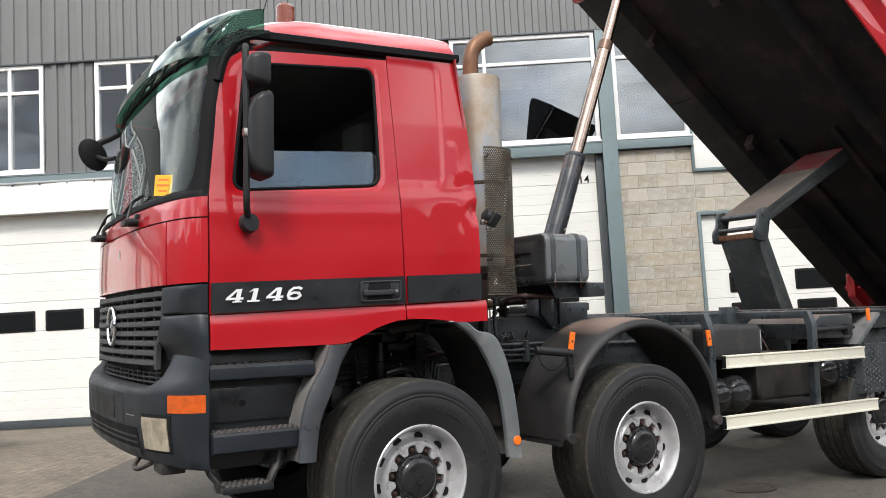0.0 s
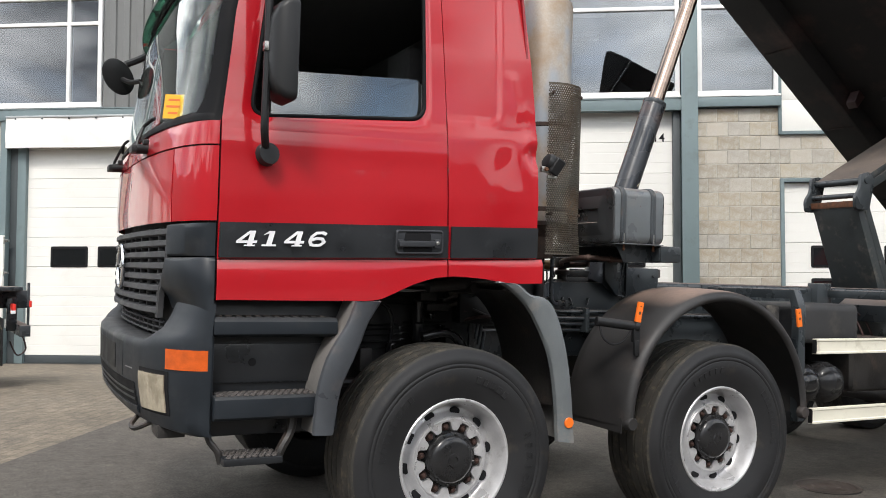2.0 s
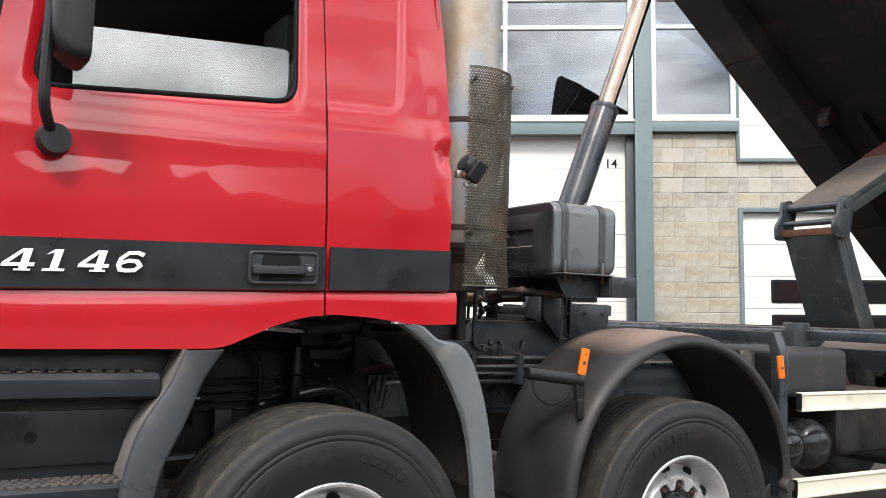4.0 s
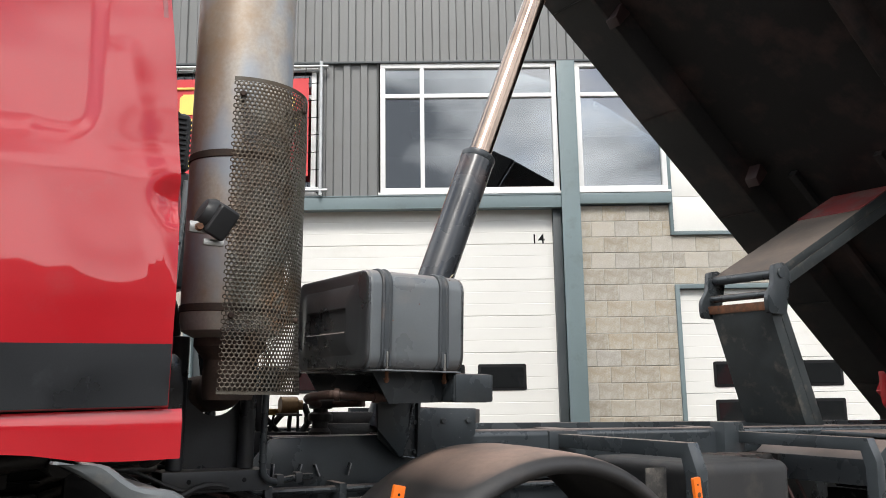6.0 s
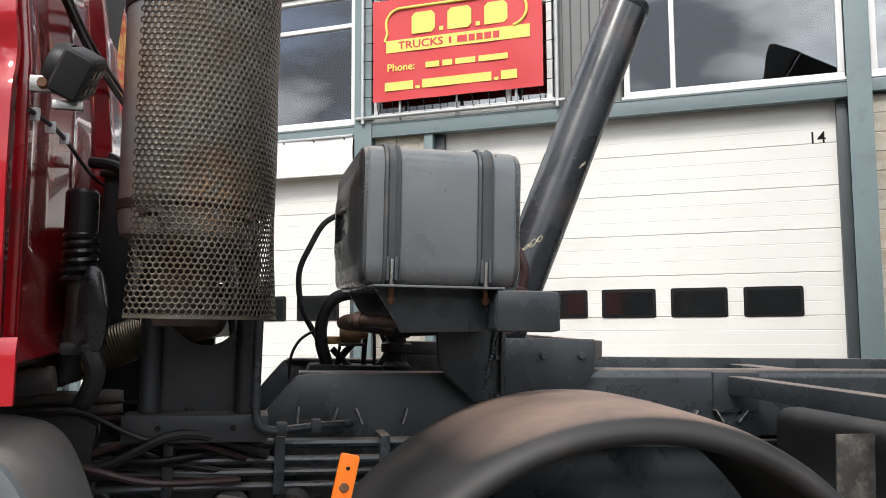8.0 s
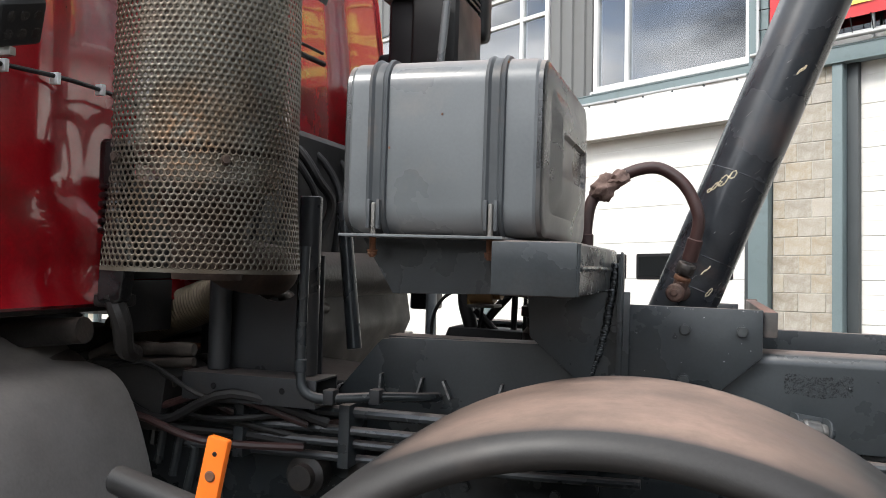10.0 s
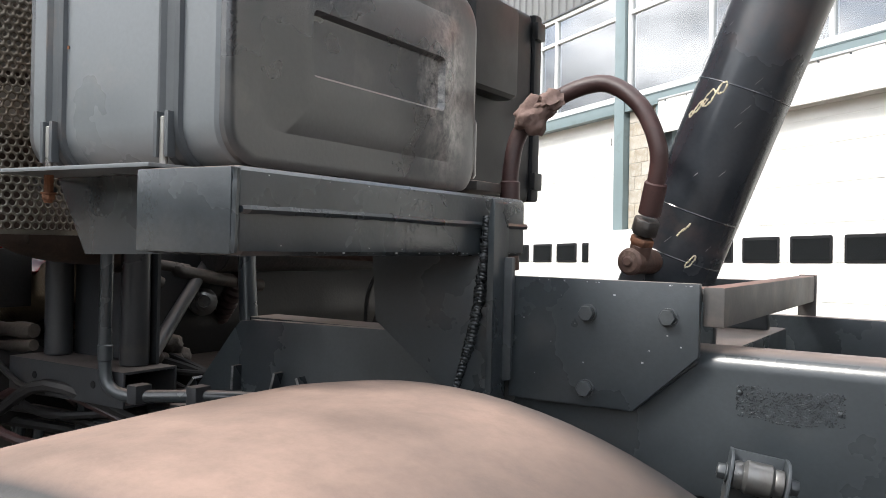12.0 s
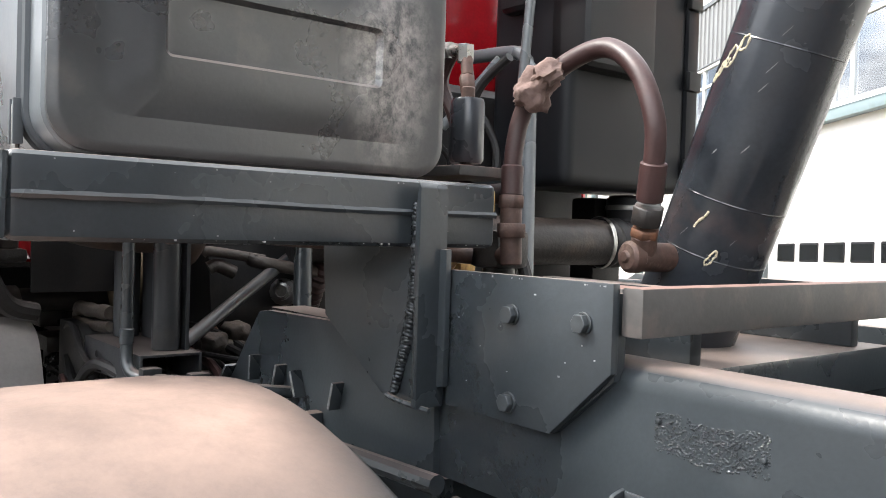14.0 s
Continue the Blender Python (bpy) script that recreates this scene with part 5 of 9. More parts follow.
    middle = [(0.720, -1.115, 0.20), (0.735, -1.128, 0.235), (0.78, -1.130, 0.262), (0.92, -1.130, 0.292), (1.065, -1.130, 0.297), (1.090, -1.130, 0.294), (1.104, -1.130, 0.282), (1.110, -1.128, 0.25), (1.112, -1.125, 0.20), (1.10, -1.11, 0.16)]

    def shelf(u):
        k = min(1, max(0, (0.80 - abs(u)) / 0.11))
        return k * k * (3 - 2 * k)
    rows = [[plan(u, f[0] + (m[0] - f[0]) * shelf(u), f[1] + (m[1] - f[1]) * shelf(u), f[2] + (m[2] - f[2]) * shelf(u)) for u in bowed(1, -1, 90)] for f, m in zip(flank, middle)]
    bumper = part("bumper", thick(loft(rows), 0.018), M_BUMPER, truck, "dark blue-grey plastic bumper", 40)
    part("side_closing", box(-1.16, -1.116, 0.004, 0.06, 0.73, 1.27, 0.006), M_BUMPER, bumper)

    def bow(u0, u1, h0, h1, off, n=24, steps=3):
        return loft([[plan(u, h, -1.130, lerp_table([(0.735, 0.235), (0.78, 0.262), (0.92, 0.292), (1.1, 0.295)], h) + off) for u in bowed(u0, u1, n)] for h in [h0 + (h1 - h0) * k / steps for k in range(steps + 1)]])
    # Black sheet over the bumper skin drawn as the slot's dark inside.
    part("air_slot", thick(bow(0.625, -0.625, 0.80, 0.905, 0.004), 0.004), M_INKSHADE, bumper, "black sheet laid on the bumper as the shaded air slot")
    for h in (0.822, 0.852):
        part("slot_bar", thick(bow(0.615, -0.615, h, h + 0.010, 0.007), 0.003), M_BUMPER, bumper)
    part("bumper_lip", thick(bow(0.64, -0.64, 0.765, 0.797, 0.012), 0.006), M_BUMPER, bumper)
    part("plate_holder", thick(bow(0.30, -0.30, 0.93, 1.05, 0.004), 0.006), M_PLASTIC, bumper, "black plate holder")
    part("bumper_cap", thick(bow(0.46, 0.315, 0.915, 1.075, 0.003), 0.004), M_BUMPER, bumper)
    part("scuff", thick(bow(0.60, 0.50, 0.962, 0.967, 0.002), 0.001), M_SILVERSCR, bumper, "pale scrape")
    part("indicator", thick(bow(0.9995, 0.89, 0.996, 1.082, 0.014), 0.016), M_AMBER, bumper, "amber turn indicator", 40)
    part("headlight_surround", thick(bow(0.90, 0.69, 0.795, 0.985, 0.006), 0.004), M_INKSHADE, bumper)
    part("headlight", thick(bow(0.885, 0.705, 0.808, 0.968, 0.018, 14, 6), 0.008), M_HEADLAMP, bumper, "cloudy cream headlight", 40)
    part("tow_hook", tube([(-1.33, 0.55, 0.74), (-1.37, 0.52, 0.70), (-1.36, 0.46, 0.69), (-1.30, 0.42, 0.72)], 0.012, 8), M_GRIME, truck)
    part("under_bracket", box(-1.30, -1.18, 0.22, 0.40, 0.68, 0.74, 0.01), M_GRIME, truck)


cab_front()


def visor():
    """A smoked green sunshade across the top of the screen, on dark clips."""
    prof = [(-0.84, 3.060, 0.02), (-0.91, 3.045, 0.06), (-0.98, 2.995, 0.10), (-1.03, 2.92, 0.14), (-1.055, 2.85, 0.17), (-1.062, 2.785, 0.185)]

    def crown(u, h):
        return (1 - abs(u) ** 3.0) * lerp_table([(2.785, 0.07), (3.06, 0.125)], h)
    rows = []
    for xd, h, d in prof:
        row = []
        for k in range(61):
            u = 1 - 2 * k / 60
            u = math.copysign(1 - (1 - abs(u)) ** 1.4, u)
            row.append((xd - d * max(0, 1 - abs(u) ** 2.8) ** 0.5, MID - (MID - 0.02) * u, h + crown(u, h)))
        low = lerp_table([(2.785, 2.935), (3.06, 3.062)], h)
        wing = [(xd + (-0.82 - xd) * k / 6, 0.016, h + (low - h) * (k / 6) ** 0.6) for k in range(6, 0, -1)]
        rows.append(wing + row + [(x, 2 * MID - y, z) for x, y, z in wing[::-1]])
    shade = part("sun_visor", nod(thick(loft(rows), 0.005)), M_GREENACRYL, truck, "smoked green acrylic sun visor", 60)
    shade.visible_shadow = False
    for k in range(9):
        u = 0.9 - 1.8 * k / 8
        a = [(xd - (d - 0.03) * max(0, 1 - abs(u) ** 2.8) ** 0.5 + 0.02, MID - (MID - 0.05) * u + 0.06 * (i % 2), h + crown(u, h) - 0.025) for i, (xd, h, d) in enumerate(prof[2:])]
        part("visor_rib", nod(tube(a, 0.007, 6)), M_PLASTIC, shade)
    for u in (0.93, 0.6, 0.2, -0.2, -0.6):
        xd, h, d = prof[3]
        p = (xd - d * max(0, 1 - abs(u) ** 2.8) ** 0.5, MID - (MID - 0.02) * u, h + crown(u, h))
        part("clip", nod(box(p[0] - 0.010, p[0] + 0.018, p[1] - 0.014, p[1] + 0.014, p[2] - 0.014, p[2] + 0.014, 0.004)), M_PLASTIC, shade)
    beacon = part("beacon", lathe([(0, 0.16), (0.04, 0.158), (0.056, 0.14), (0.058, 0.02), (0.066, 0.015), (0.066, 0.0), (0, 0)], (-0.47, 0.62, 3.20), (0, 0, 1), 28), surface("brown_amber_dome", (0.20, 0.045, 0.018), rough=0.25, var=0.15, bump=0.0, coat=0.3), truck, "dark amber roof beacon")
    part("antenna", tube([(-0.74, 0.30, 3.10), (-0.70, 0.32, 3.24), (-0.62, 0.34, 3.46)], 0.005, 6), M_PLASTIC, truck, "thin black aerial")


visor()


def mirrors():
    m = sub("mirror", truck, label="black wide-angle and main mirrors on a tube arm")
    part("mirror_arm", tube([(-0.93, 0.02, 2.835), (-0.962, -0.10, 2.815), (-0.972, -0.13, 2.72), (-0.972, -0.14, 2.36), (-0.975, -0.14, 2.08), (-0.968, -0.12, 2.00), (-0.945, -0.06, 1.955)], 0.017, 10), M_PLASTIC, m)
    part("mirror_foot", bevelled(lathe([(0, -0.03), (0.04, -0.022), (0.052, 0.0), (0.046, 0.035), (0.0, 0.04)], (-0.935, -0.035, 1.925), (0.2, -1, 0.1), 20), 0), M_PLASTIC, m)
    part("mirror_bracket", box(-0.975, -0.90, -0.16, -0.11, 2.33, 2.40, 0.008), M_PLASTIC, m)
    part("clamp", box(-0.992, -0.955, -0.163, -0.125, 2.345, 2.385, 0.004), M_STEEL, m, "bright steel clamp")

    def housing(x0, x1, z0, z1, bulge, name, turn):
        rows = []
        for j, (t, s) in enumerate(((0.0, 0.97), (0.012, 1.0), (0.05, 0.96), (0.08, 0.85), (0.10, 0.6), (0.108, 0.0))):
            o = round_rect((x1 - x0) * max(s, 0.02), (z1 - z0) * max(s, 0.02) if s < 0.9 else (z1 - z0) * s, 0.035 * max(s, 0.05), 5)
            rows.append([(px, t, pz) for px, pz in o])
        bm = loft(rows, True)
        bm.verts.ensure_lookup_table()
        bmesh.ops.holes_fill(bm, edges=[e for e in bm.edges if e.is_boundary])
        bmesh.ops.recalc_face_normals(bm, faces=bm.faces)
        ob = part(name, bm, M_PLASTIC, m, "", 40)
        ob.matrix_local = pose((x0 + x1) / 2, -0.14, (z0 + z1) / 2, 0, 0, turn)
        gl = part("mirror_glass", prism(round_rect(x1 - x0 - 0.03, z1 - z0 - 0.03, 0.025), -0.003, 0.0005, "y"), M_MIRROR, m)
        gl.matrix_local = ob.matrix_local
    housing(-0.965, -0.775, 2.135, 2.575, 0.1, "main_mirror", 93)
    housing(-0.955, -0.80, 2.60, 2.775, 0.1, "wide_mirror", 96)
    f = sub("mirror", truck, label="black far-side mirror on a short arm")
    part("mirror_arm", tube([(-1.20, 2.02, 2.60), (-1.25, 2.10, 2.60), (-1.29, 2.18, 2.63)], 0.016, 8), M_PLASTIC, f)
    part("mirror_arm", tube([(-1.06, 2.16, 2.86), (-1.18, 2.24, 2.79), (-1.27, 2.24, 2.74)], 0.024, 8), M_PLASTIC, f)
    shell = lathe([(0, 0.0), (0.075, 0.005), (0.105, 0.03), (0.11, 0.055), (0.102, 0.06), (0, 0.06)], (0, 0, 0), (1, 0, 0), 28)
    for v in shell.verts:
        v.co.y, v.co.z = v.co.y * 0.80, v.co.z * 1.12
    h = part("far_mirror", shell, M_PLASTIC, f, "", 40)
    h.matrix_local = pose(-1.32, 2.23, 2.655, 0, 0, -88) @ pose(0, 0, 0, 35, 14, 0)
    g = lathe([(0, 0.0615), (0.094, 0.0615), (0.094, 0.0605)], (0, 0, 0), (1, 0, 0), 28)
    for v in g.verts:
        v.co.y, v.co.z = v.co.y * 0.80, v.co.z * 1.12
    gl = part("mirror_glass", g, M_MIRROR, f)
    gl.matrix_local = h.matrix_local


M_MIRROR = surface("mirror_silver", (0.75, 0.76, 0.78), rough=0.03, metal=1.0, var=0.03, bump=0.0, rough_var=0.01)
mirrors()


def cab_inside():
    part("cab_lining", nod(box(-0.92, 0.40, 0.10, 2.2, 2.86, 2.90, 0.01)), M_DARKIN, truck, "dark roof lining")
    part("cab_lining", nod(box(0.36, 0.40, 0.09, 2.2, 1.46, 2.86, 0.01)), M_DARKIN, truck, "dark rear lining")
    part("cab_lining", nod(box(-1.05, 0.36, 2.17, 2.21, 1.46, 2.86, 0.01)), M_DARKIN, truck, "dark far door lining")
    part("cab_lining", nod(box(-1.05, -0.10, 0.06, 0.09, 1.46, 2.07, 0.01)), M_DARKIN, truck, "dark door lining")
    part("cab_lining", nod(box(-0.03, 0.40, 0.075, 0.10, 1.46, 2.86, 0.01)), M_DARKIN, truck, "dark side lining")
    part("dashboard", nod(prism([(-1.24, 1.6), (-1.22, 2.04), (-1.05, 2.08), (-0.85, 2.03), (-0.80, 1.85), (-0.9, 1.6)], 0.12, 2.15, "y", 0.02)), M_DARKIN, truck, "dark dashboard")
    for y in (0.32, 1.45):
        part("seat_back", nod(bevelled(prism([(-0.25, 1.65), (-0.12, 1.65), (0.02, 2.35), (-0.06, 2.40)], y, y + 0.5, "y"), 0.03, 3)), M_DARKIN, truck, "dark cab seat")
        part("headrest", nod(box(-0.07, 0.03, y + 0.11, y + 0.39, 2.41, 2.60, 0.03, 3)), M_DARKIN, truck)
    wheel = lathe([(0.22 + 0.014 * math.cos(t), 0.014 * math.sin(t)) for t in (2 * math.pi * k / 8 for k in range(8))], (-0.78, 0.57, 2.03), (0.5, 0, 0.85), 32, True)
    part("steering_wheel", nod(wheel), M_DARKIN, truck)


cab_inside()


def steps_and_fenders():
    # boarding steps
    part("step_well", joined(box(-1.12, -0.52, 0.10, 0.13, 0.70, 1.29, 0.004), box(-1.12, -0.60, 0.088, 0.10, 0.93, 1.10, 0.004)), M_STRIPE, truck, "dark step well")
    # Black disc on the well, standing for a shaded hole.
    part("well_hole_shade", rod((-0.93, 0.086, 1.02), (-0.93, 0.10, 1.02), 0.018), M_INKSHADE, truck)
    up = part("upper_step", prism([(-0.02, 1.15), (0.02, 1.135), (0.10, 1.14), (0.10, 1.222), (0.0, 1.222), (-0.02, 1.205)], -1.125, -0.575, "x", 0.006), M_BUMPER, truck, "dark plastic upper step")
    part("step_tread", joined(*[box(-1.11 + 0.042 * k, -1.085 + 0.042 * k, 0.015, 0.10, 1.2225, 1.228, 0.001) for k in range(12)]), M_GRIME, up)
    lo = part("lower_step", prism([(-0.05, 0.80), (-0.03, 0.785), (0.10, 0.785), (0.10, 0.890), (-0.035, 0.890), (-0.05, 0.878)], -1.118, -0.655, "x", 0.006), M_BUMPER, truck, "dark plastic boarding step with a punched tread")
    studs = []
    for i in range(15):
        for j in range(4):
            x, y = -1.095 + 0.029 * i + (0.014 if j % 2 else 0), -0.02 + 0.032 * j
            studs.append(lathe([(0.012, 0), (0.012, 0.006), (0.007, 0.007), (0.007, 0.001)], (x, y, 0.890), (0, 0, 1), 10))
    part("step_tread", joined(*studs), M_TREADPLATE, lo, "punched grey tread")
    st = sub("folding_step", truck, label="hanging lower step on rubber straps")
    part("tread_plate", box(-1.075, -0.82, -0.06, 0.11, 0.600, 0.632, 0.006), M_STRIPE, st)
    part("step_tread", joined(*[lathe([(0.012, 0), (0.012, 0.006), (0.007, 0.007), (0.007, 0.001)], (-1.05 + 0.028 * i + (0.014 if j % 2 else 0), -0.04 + 0.033 * j, 0.632), (0, 0, 1), 10) for i in range(8) for j in range(5)]), M_TREADPLATE, st)
    part("strap", tube([(-1.13, 0.03, 0.73), (-1.115, 0.03, 0.69), (-1.085, 0.02, 0.65), (-1.07, 0.02, 0.60)], 0.014, 8), M_GRIME, st)
    part("strap", tube([(-0.755, 0.03, 0.79), (-0.765, 0.03, 0.72), (-0.80, 0.02, 0.66), (-0.825, 0.02, 0.61)], 0.022, 8), M_GRIME, st)

    def fender(outer, inner, name, mat, label, deep, soft=8):
        rows = []
        n = (len(outer) - 1) * soft
        po, pi = spline([(x, 0, z) for x, z in outer], soft), spline([(x, 0, z) for x, z in inner], soft)

        def at(pts, t):
            f = t * (len(pts) - 1)
            k = min(int(f), len(pts) - 2)
            return pts[k].lerp(pts[k + 1], f - k)
        for k in range(n + 1):
            o, i = at(po, k / n), at(pi, k / n)
            d = (o - i).normalized()
            rows.append([(i.x, -0.055, i.z), (i.x + d.x * 0.004, -0.078, i.z + d.z * 0.004), (i.x + d.x * 0.014, -0.086, i.z + d.z * 0.014), (o.x - d.x * 0.02, -0.092, o.z - d.z * 0.02), (o.x - d.x * 0.005, -0.086, o.z - d.z * 0.005), (o.x, -0.070, o.z), (o.x - d.x * 0.012, deep, o.z - d.z * 0.012)])
        liner = []
        for k in range(n + 1):
            o, i = at(po, k / n), at(pi, k / n)
            d = (o - i).normalized() * 0.012
            liner.append([(o.x - d.x, -0.06, o.z - d.z), (o.x - d.x * 0.5, 0.1, o.z - d.z * 0.5), (o.x - d.x, deep * 0.75, o.z - d.z), (o.x - d.x * 2, deep, o.z - d.z * 2)])
        part("fender_liner", thick(loft(liner), 0.005), M_LINER, truck, "dusty brown fender liner", 60)
        return part(name, thick(loft([row[:6] for row in rows]), 0.007), mat, truck, label, 40)
    fender([(0.30, 1.40), (0.346, 1.391), (0.412, 1.345), (0.497, 1.330), (0.553, 1.280), (0.604, 1.168), (0.646, 1.013), (0.675, 0.82), (0.697, 0.594)],
           [(0.22, 1.40), (0.262, 1.386), (0.350, 1.328), (0.415, 1.260), (0.450, 1.205), (0.483, 1.149), (0.54, 1.02), (0.575, 0.84), (0.595, 0.607)], "front_fender", M_GREYPLASTIC, "grey plastic fender behind the front wheel", 0.48, 3)
    fender([(-0.517, 1.300), (-0.555, 1.199), (-0.602, 1.126), (-0.644, 1.050), (-0.675, 0.95), (-0.69, 0.86), (-0.698, 0.715)],
           [(-0.388, 1.300), (-0.448, 1.206), (-0.476, 1.129), (-0.508, 1.051), (-0.555, 0.95), (-0.58, 0.86), (-0.598, 0.71)], "front_fender", M_FENDER, "dusty dark grey fender ahead of the front wheel", 0.12, 2)
    part("reflector", rod((0.653, -0.098, 0.700), (0.653, -0.088, 0.700), 0.027, seg=24), M_ORANGE, truck, "round orange reflector")
    part("wheel_well", thick(loft([[(0.30 + 0.33 * math.sin(radians(a)), y, 0.75 + 0.62 * math.cos(radians(a))) for y in (0.0, 0.25, 0.48)] for a in range(0, 96, 8)]), 0.008), M_GRIME, truck)


M_LINER = surface("dusty_fender_liner", (0.15, 0.145, 0.14), rough=0.6, var=0.25, scale=5, bump=0.12, dirt=(0.07, 0.06, 0.052), dirt_amount=0.15, dirt_scale=6, dust=(0.22, 0.19, 0.17), dust_amount=0.85, dust_from=0.05)
M_FENDER = surface("dusty_dark_grey_plastic", (0.055, 0.060, 0.068), rough=0.38, var=0.15, fine=260, bump=0.1, dirt=(0.12, 0.10, 0.09), dirt_amount=0.25, dirt_scale=7, dust=(0.20, 0.165, 0.15), dust_amount=0.3, dust_from=0.5)
M_TREADPLATE = surface("dusty_grip", (0.085, 0.075, 0.07), rough=0.8, var=0.3, scale=30, bump=0.2)
steps_and_fenders()


# ---- wheels ----
def wheel_meshes():
    out = {}
    R = 0.546
    W = 0.19
    prof = [(0.285, -0.13), (0.292, -0.155), (0.315, -0.163), (0.345, -0.172), (0.385, -0.184), (0.440, -0.1925), (0.446, -0.189), (0.452, -0.1925), (0.460, -0.1925), (0.466, -0.189), (0.472, -0.1915), (0.496, -0.188), (0.500, -0.184), (0.520, -0.180), (0.533, -0.172)]
    out["sidewall"] = mesh_of("tyre", lathe(prof + [(0.526, -0.168), (0.526, 0.168)] + [(r, -a) for r, a in prof[::-1]], (0, 0, 0), (0, 1, 0), 72), M_RUBBER, 50)
    tread = [(0.530, -0.171), (0.541, -0.162)]
    for c in (-0.125, -0.062, 0.0, 0.062, 0.125):
        rr = R - 0.006 * (c / 0.16) ** 2
        tread += [(rr - 0.001, c - 0.006), (rr - 0.014, c - 0.004), (rr - 0.014, c + 0.004), (rr - 0.001, c + 0.006)]
    tread += [(0.541, 0.162), (0.530, 0.171)]
    out["tread"] = mesh_of("tread", lathe(tread, (0, 0, 0), (0, 1, 0), 72), M_TREAD, 40)
    rim = [(0.268, -0.06), (0.272, -0.120), (0.280, -0.140), (0.2885, -0.150), (0.2965, -0.149), (0.298, -0.158), (0.2925, -0.163), (0.284, -0.161), (0.276, -0.148), (0.268, -0.125), (0.262, -0.095), (0.256, -0.075), (0.246, -0.066), (0.232, -0.066), (0.218, -0.076), (0.207, -0.092), (0.199, -0.100), (0.19, -0.100), (0.18, -0.06), (0.24, -0.04)]
    bm = lathe(rim, (0, 0, 0), (0, 1, 0), 72)
    out["rim"] = mesh_of("rim", bm, M_RIM, 40)
    # Black ovals laid on the rim stand for shade inside the vents.
    hole = rod((0.229, -0.058, 0), (0.2265, -0.0775, 0), 0.0195, seg=18, edge=0.001)
    for v in hole.verts:
        v.co.z *= 1.35
    out["vent"] = mesh_of("vent_hole_shade", hole, M_INKSHADE)
    # disc face with pockets scalloped round the nuts
    n = 200
    bm = bmesh.new()
    rings = [[], [], [], []]
    for k in range(n):
        a = 2 * math.pi * k / n
        lobe = 0.5 + 0.5 * math.tanh(3.0 * math.cos(10 * a) + 0.5)
        inner = 0.132 + 0.043 * lobe
        for ring, r, yy in zip(rings, (inner, inner + 0.005, 0.190, 0.198), (-0.080, -0.104, -0.106, -0.096)):
            ring.append(bm.verts.new((r * math.cos(a), yy, r * math.sin(a))))
    for p, q in zip(rings, rings[1:]):
        for k in range(n):
            j = (k + 1) % n
            bm.faces.new((p[k], p[j], q[j], q[k]))
    bmesh.ops.recalc_face_normals(bm, faces=bm.faces)
    out["ring"] = mesh_of("wheel_disc", bm, M_RIM, 40)
    out["hub"] = mesh_of("hub_cap", joined(lathe([(0.182, -0.070), (0.182, -0.080), (0.12, -0.082)], (0, 0, 0), (0, 1, 0), 48), lathe([(0.128, -0.08), (0.132, -0.108), (0.128, -0.116), (0.116, -0.119), (0.113, -0.126), (0.104, -0.135), (0.085, -0.141), (0.05, -0.145), (0.035, -0.146), (0.032, -0.152), (0.018, -0.153), (0.016, -0.148), (0, -0.147)], (0, 0, 0), (0, 1, 0), 48),
                                          *[rod((0.122 * math.cos(a), -0.112, 0.122 * math.sin(a)), (0.122 * math.cos(a), -0.126, 0.122 * math.sin(a)), 0.007, seg=8) for a in (2 * math.pi * k / 12 for k in range(12))]), M_HUB, 40)
    out["nut"] = mesh_of("wheel_nut", joined(rod((0, -0.080, 0), (0, -0.088, 0), 0.020, seg=18), bevelled(lathe([(0, -0.087), (0.0150, -0.087), (0.0150, -0.103), (0, -0.103)], (0, 0, 0), (0, 1, 0), 6), 0.002, 1), rod((0, -0.102, 0), (0, -0.109, 0), 0.0085, seg=12)), M_NUT)
    out["letter"] = mesh_of("raised_mark", box(-0.012, 0.012, -0.003, 0.0, -0.017, 0.017, 0.001, 1), M_RUBBER)
    return out


WM = wheel_meshes()


def wheel(x, y, z, turn=0.0, spin=0.0, flip=False, plain=False, text="", start_at=0.0):
    w = sub("wheel", truck, pose(x, y, z, 0, 0, turn + (180 if flip else 0)) @ pose(0, 0, 0, 0, spin, 0), "black tyre on a silver ten-stud rim with a black hub")
    for key, name in (("sidewall", "tyre"), ("tread", "tread"), ("rim", "rim"), ("ring", "wheel_disc"), ("hub", "hub_cap")):
        ob = new(name, WM[key])
        ob.parent = w
    for k in range(10):
        ob = new("vent_hole_shade", WM["vent"])
        ob.parent = w
        ob.matrix_local = pose(0, 0, 0, 0, 36 * k + 18, 0)
    if plain:
        return w
    for k in range(10):
        a = 2 * math.pi * k / 10
        ob = new("wheel_nut", WM["nut"])
        ob.parent = w
        ob.matrix_local = Matrix.Translation((0.154 * math.cos(a), 0, 0.154 * math.sin(a)))
    if text:
        for k, ch in enumerate(text):
            a = radians(start_at - k * 7.4)
            words(ch, 0.055, pose(0.402 * math.cos(a), -0.1885, 0.402 * math.sin(a), 0, 90 - math.degrees(a), 0) @ pose(0, 0, 0, 98, 0, 0), M_RUBBER, w, "raised_letter", 0.004, "", 0.001)
    for start, count, r in ((140, 8, 0.402), (60, 5, 0.395)) if text else ((20, 8, 0.402), (200, 8, 0.402), (118, 6, 0.395), (298, 6, 0.395)):
        for k in range(count):
            a = radians(start + k * 6.2)
            ob = new("raised_mark", WM["letter"])
            ob.parent = w
            ob.matrix_local = pose(r * math.cos(a), -0.1868, r * math.sin(a), 0, 90 - math.degrees(a), 0) @ pose(0, 0, 0, 8, 0, 0)
    return w


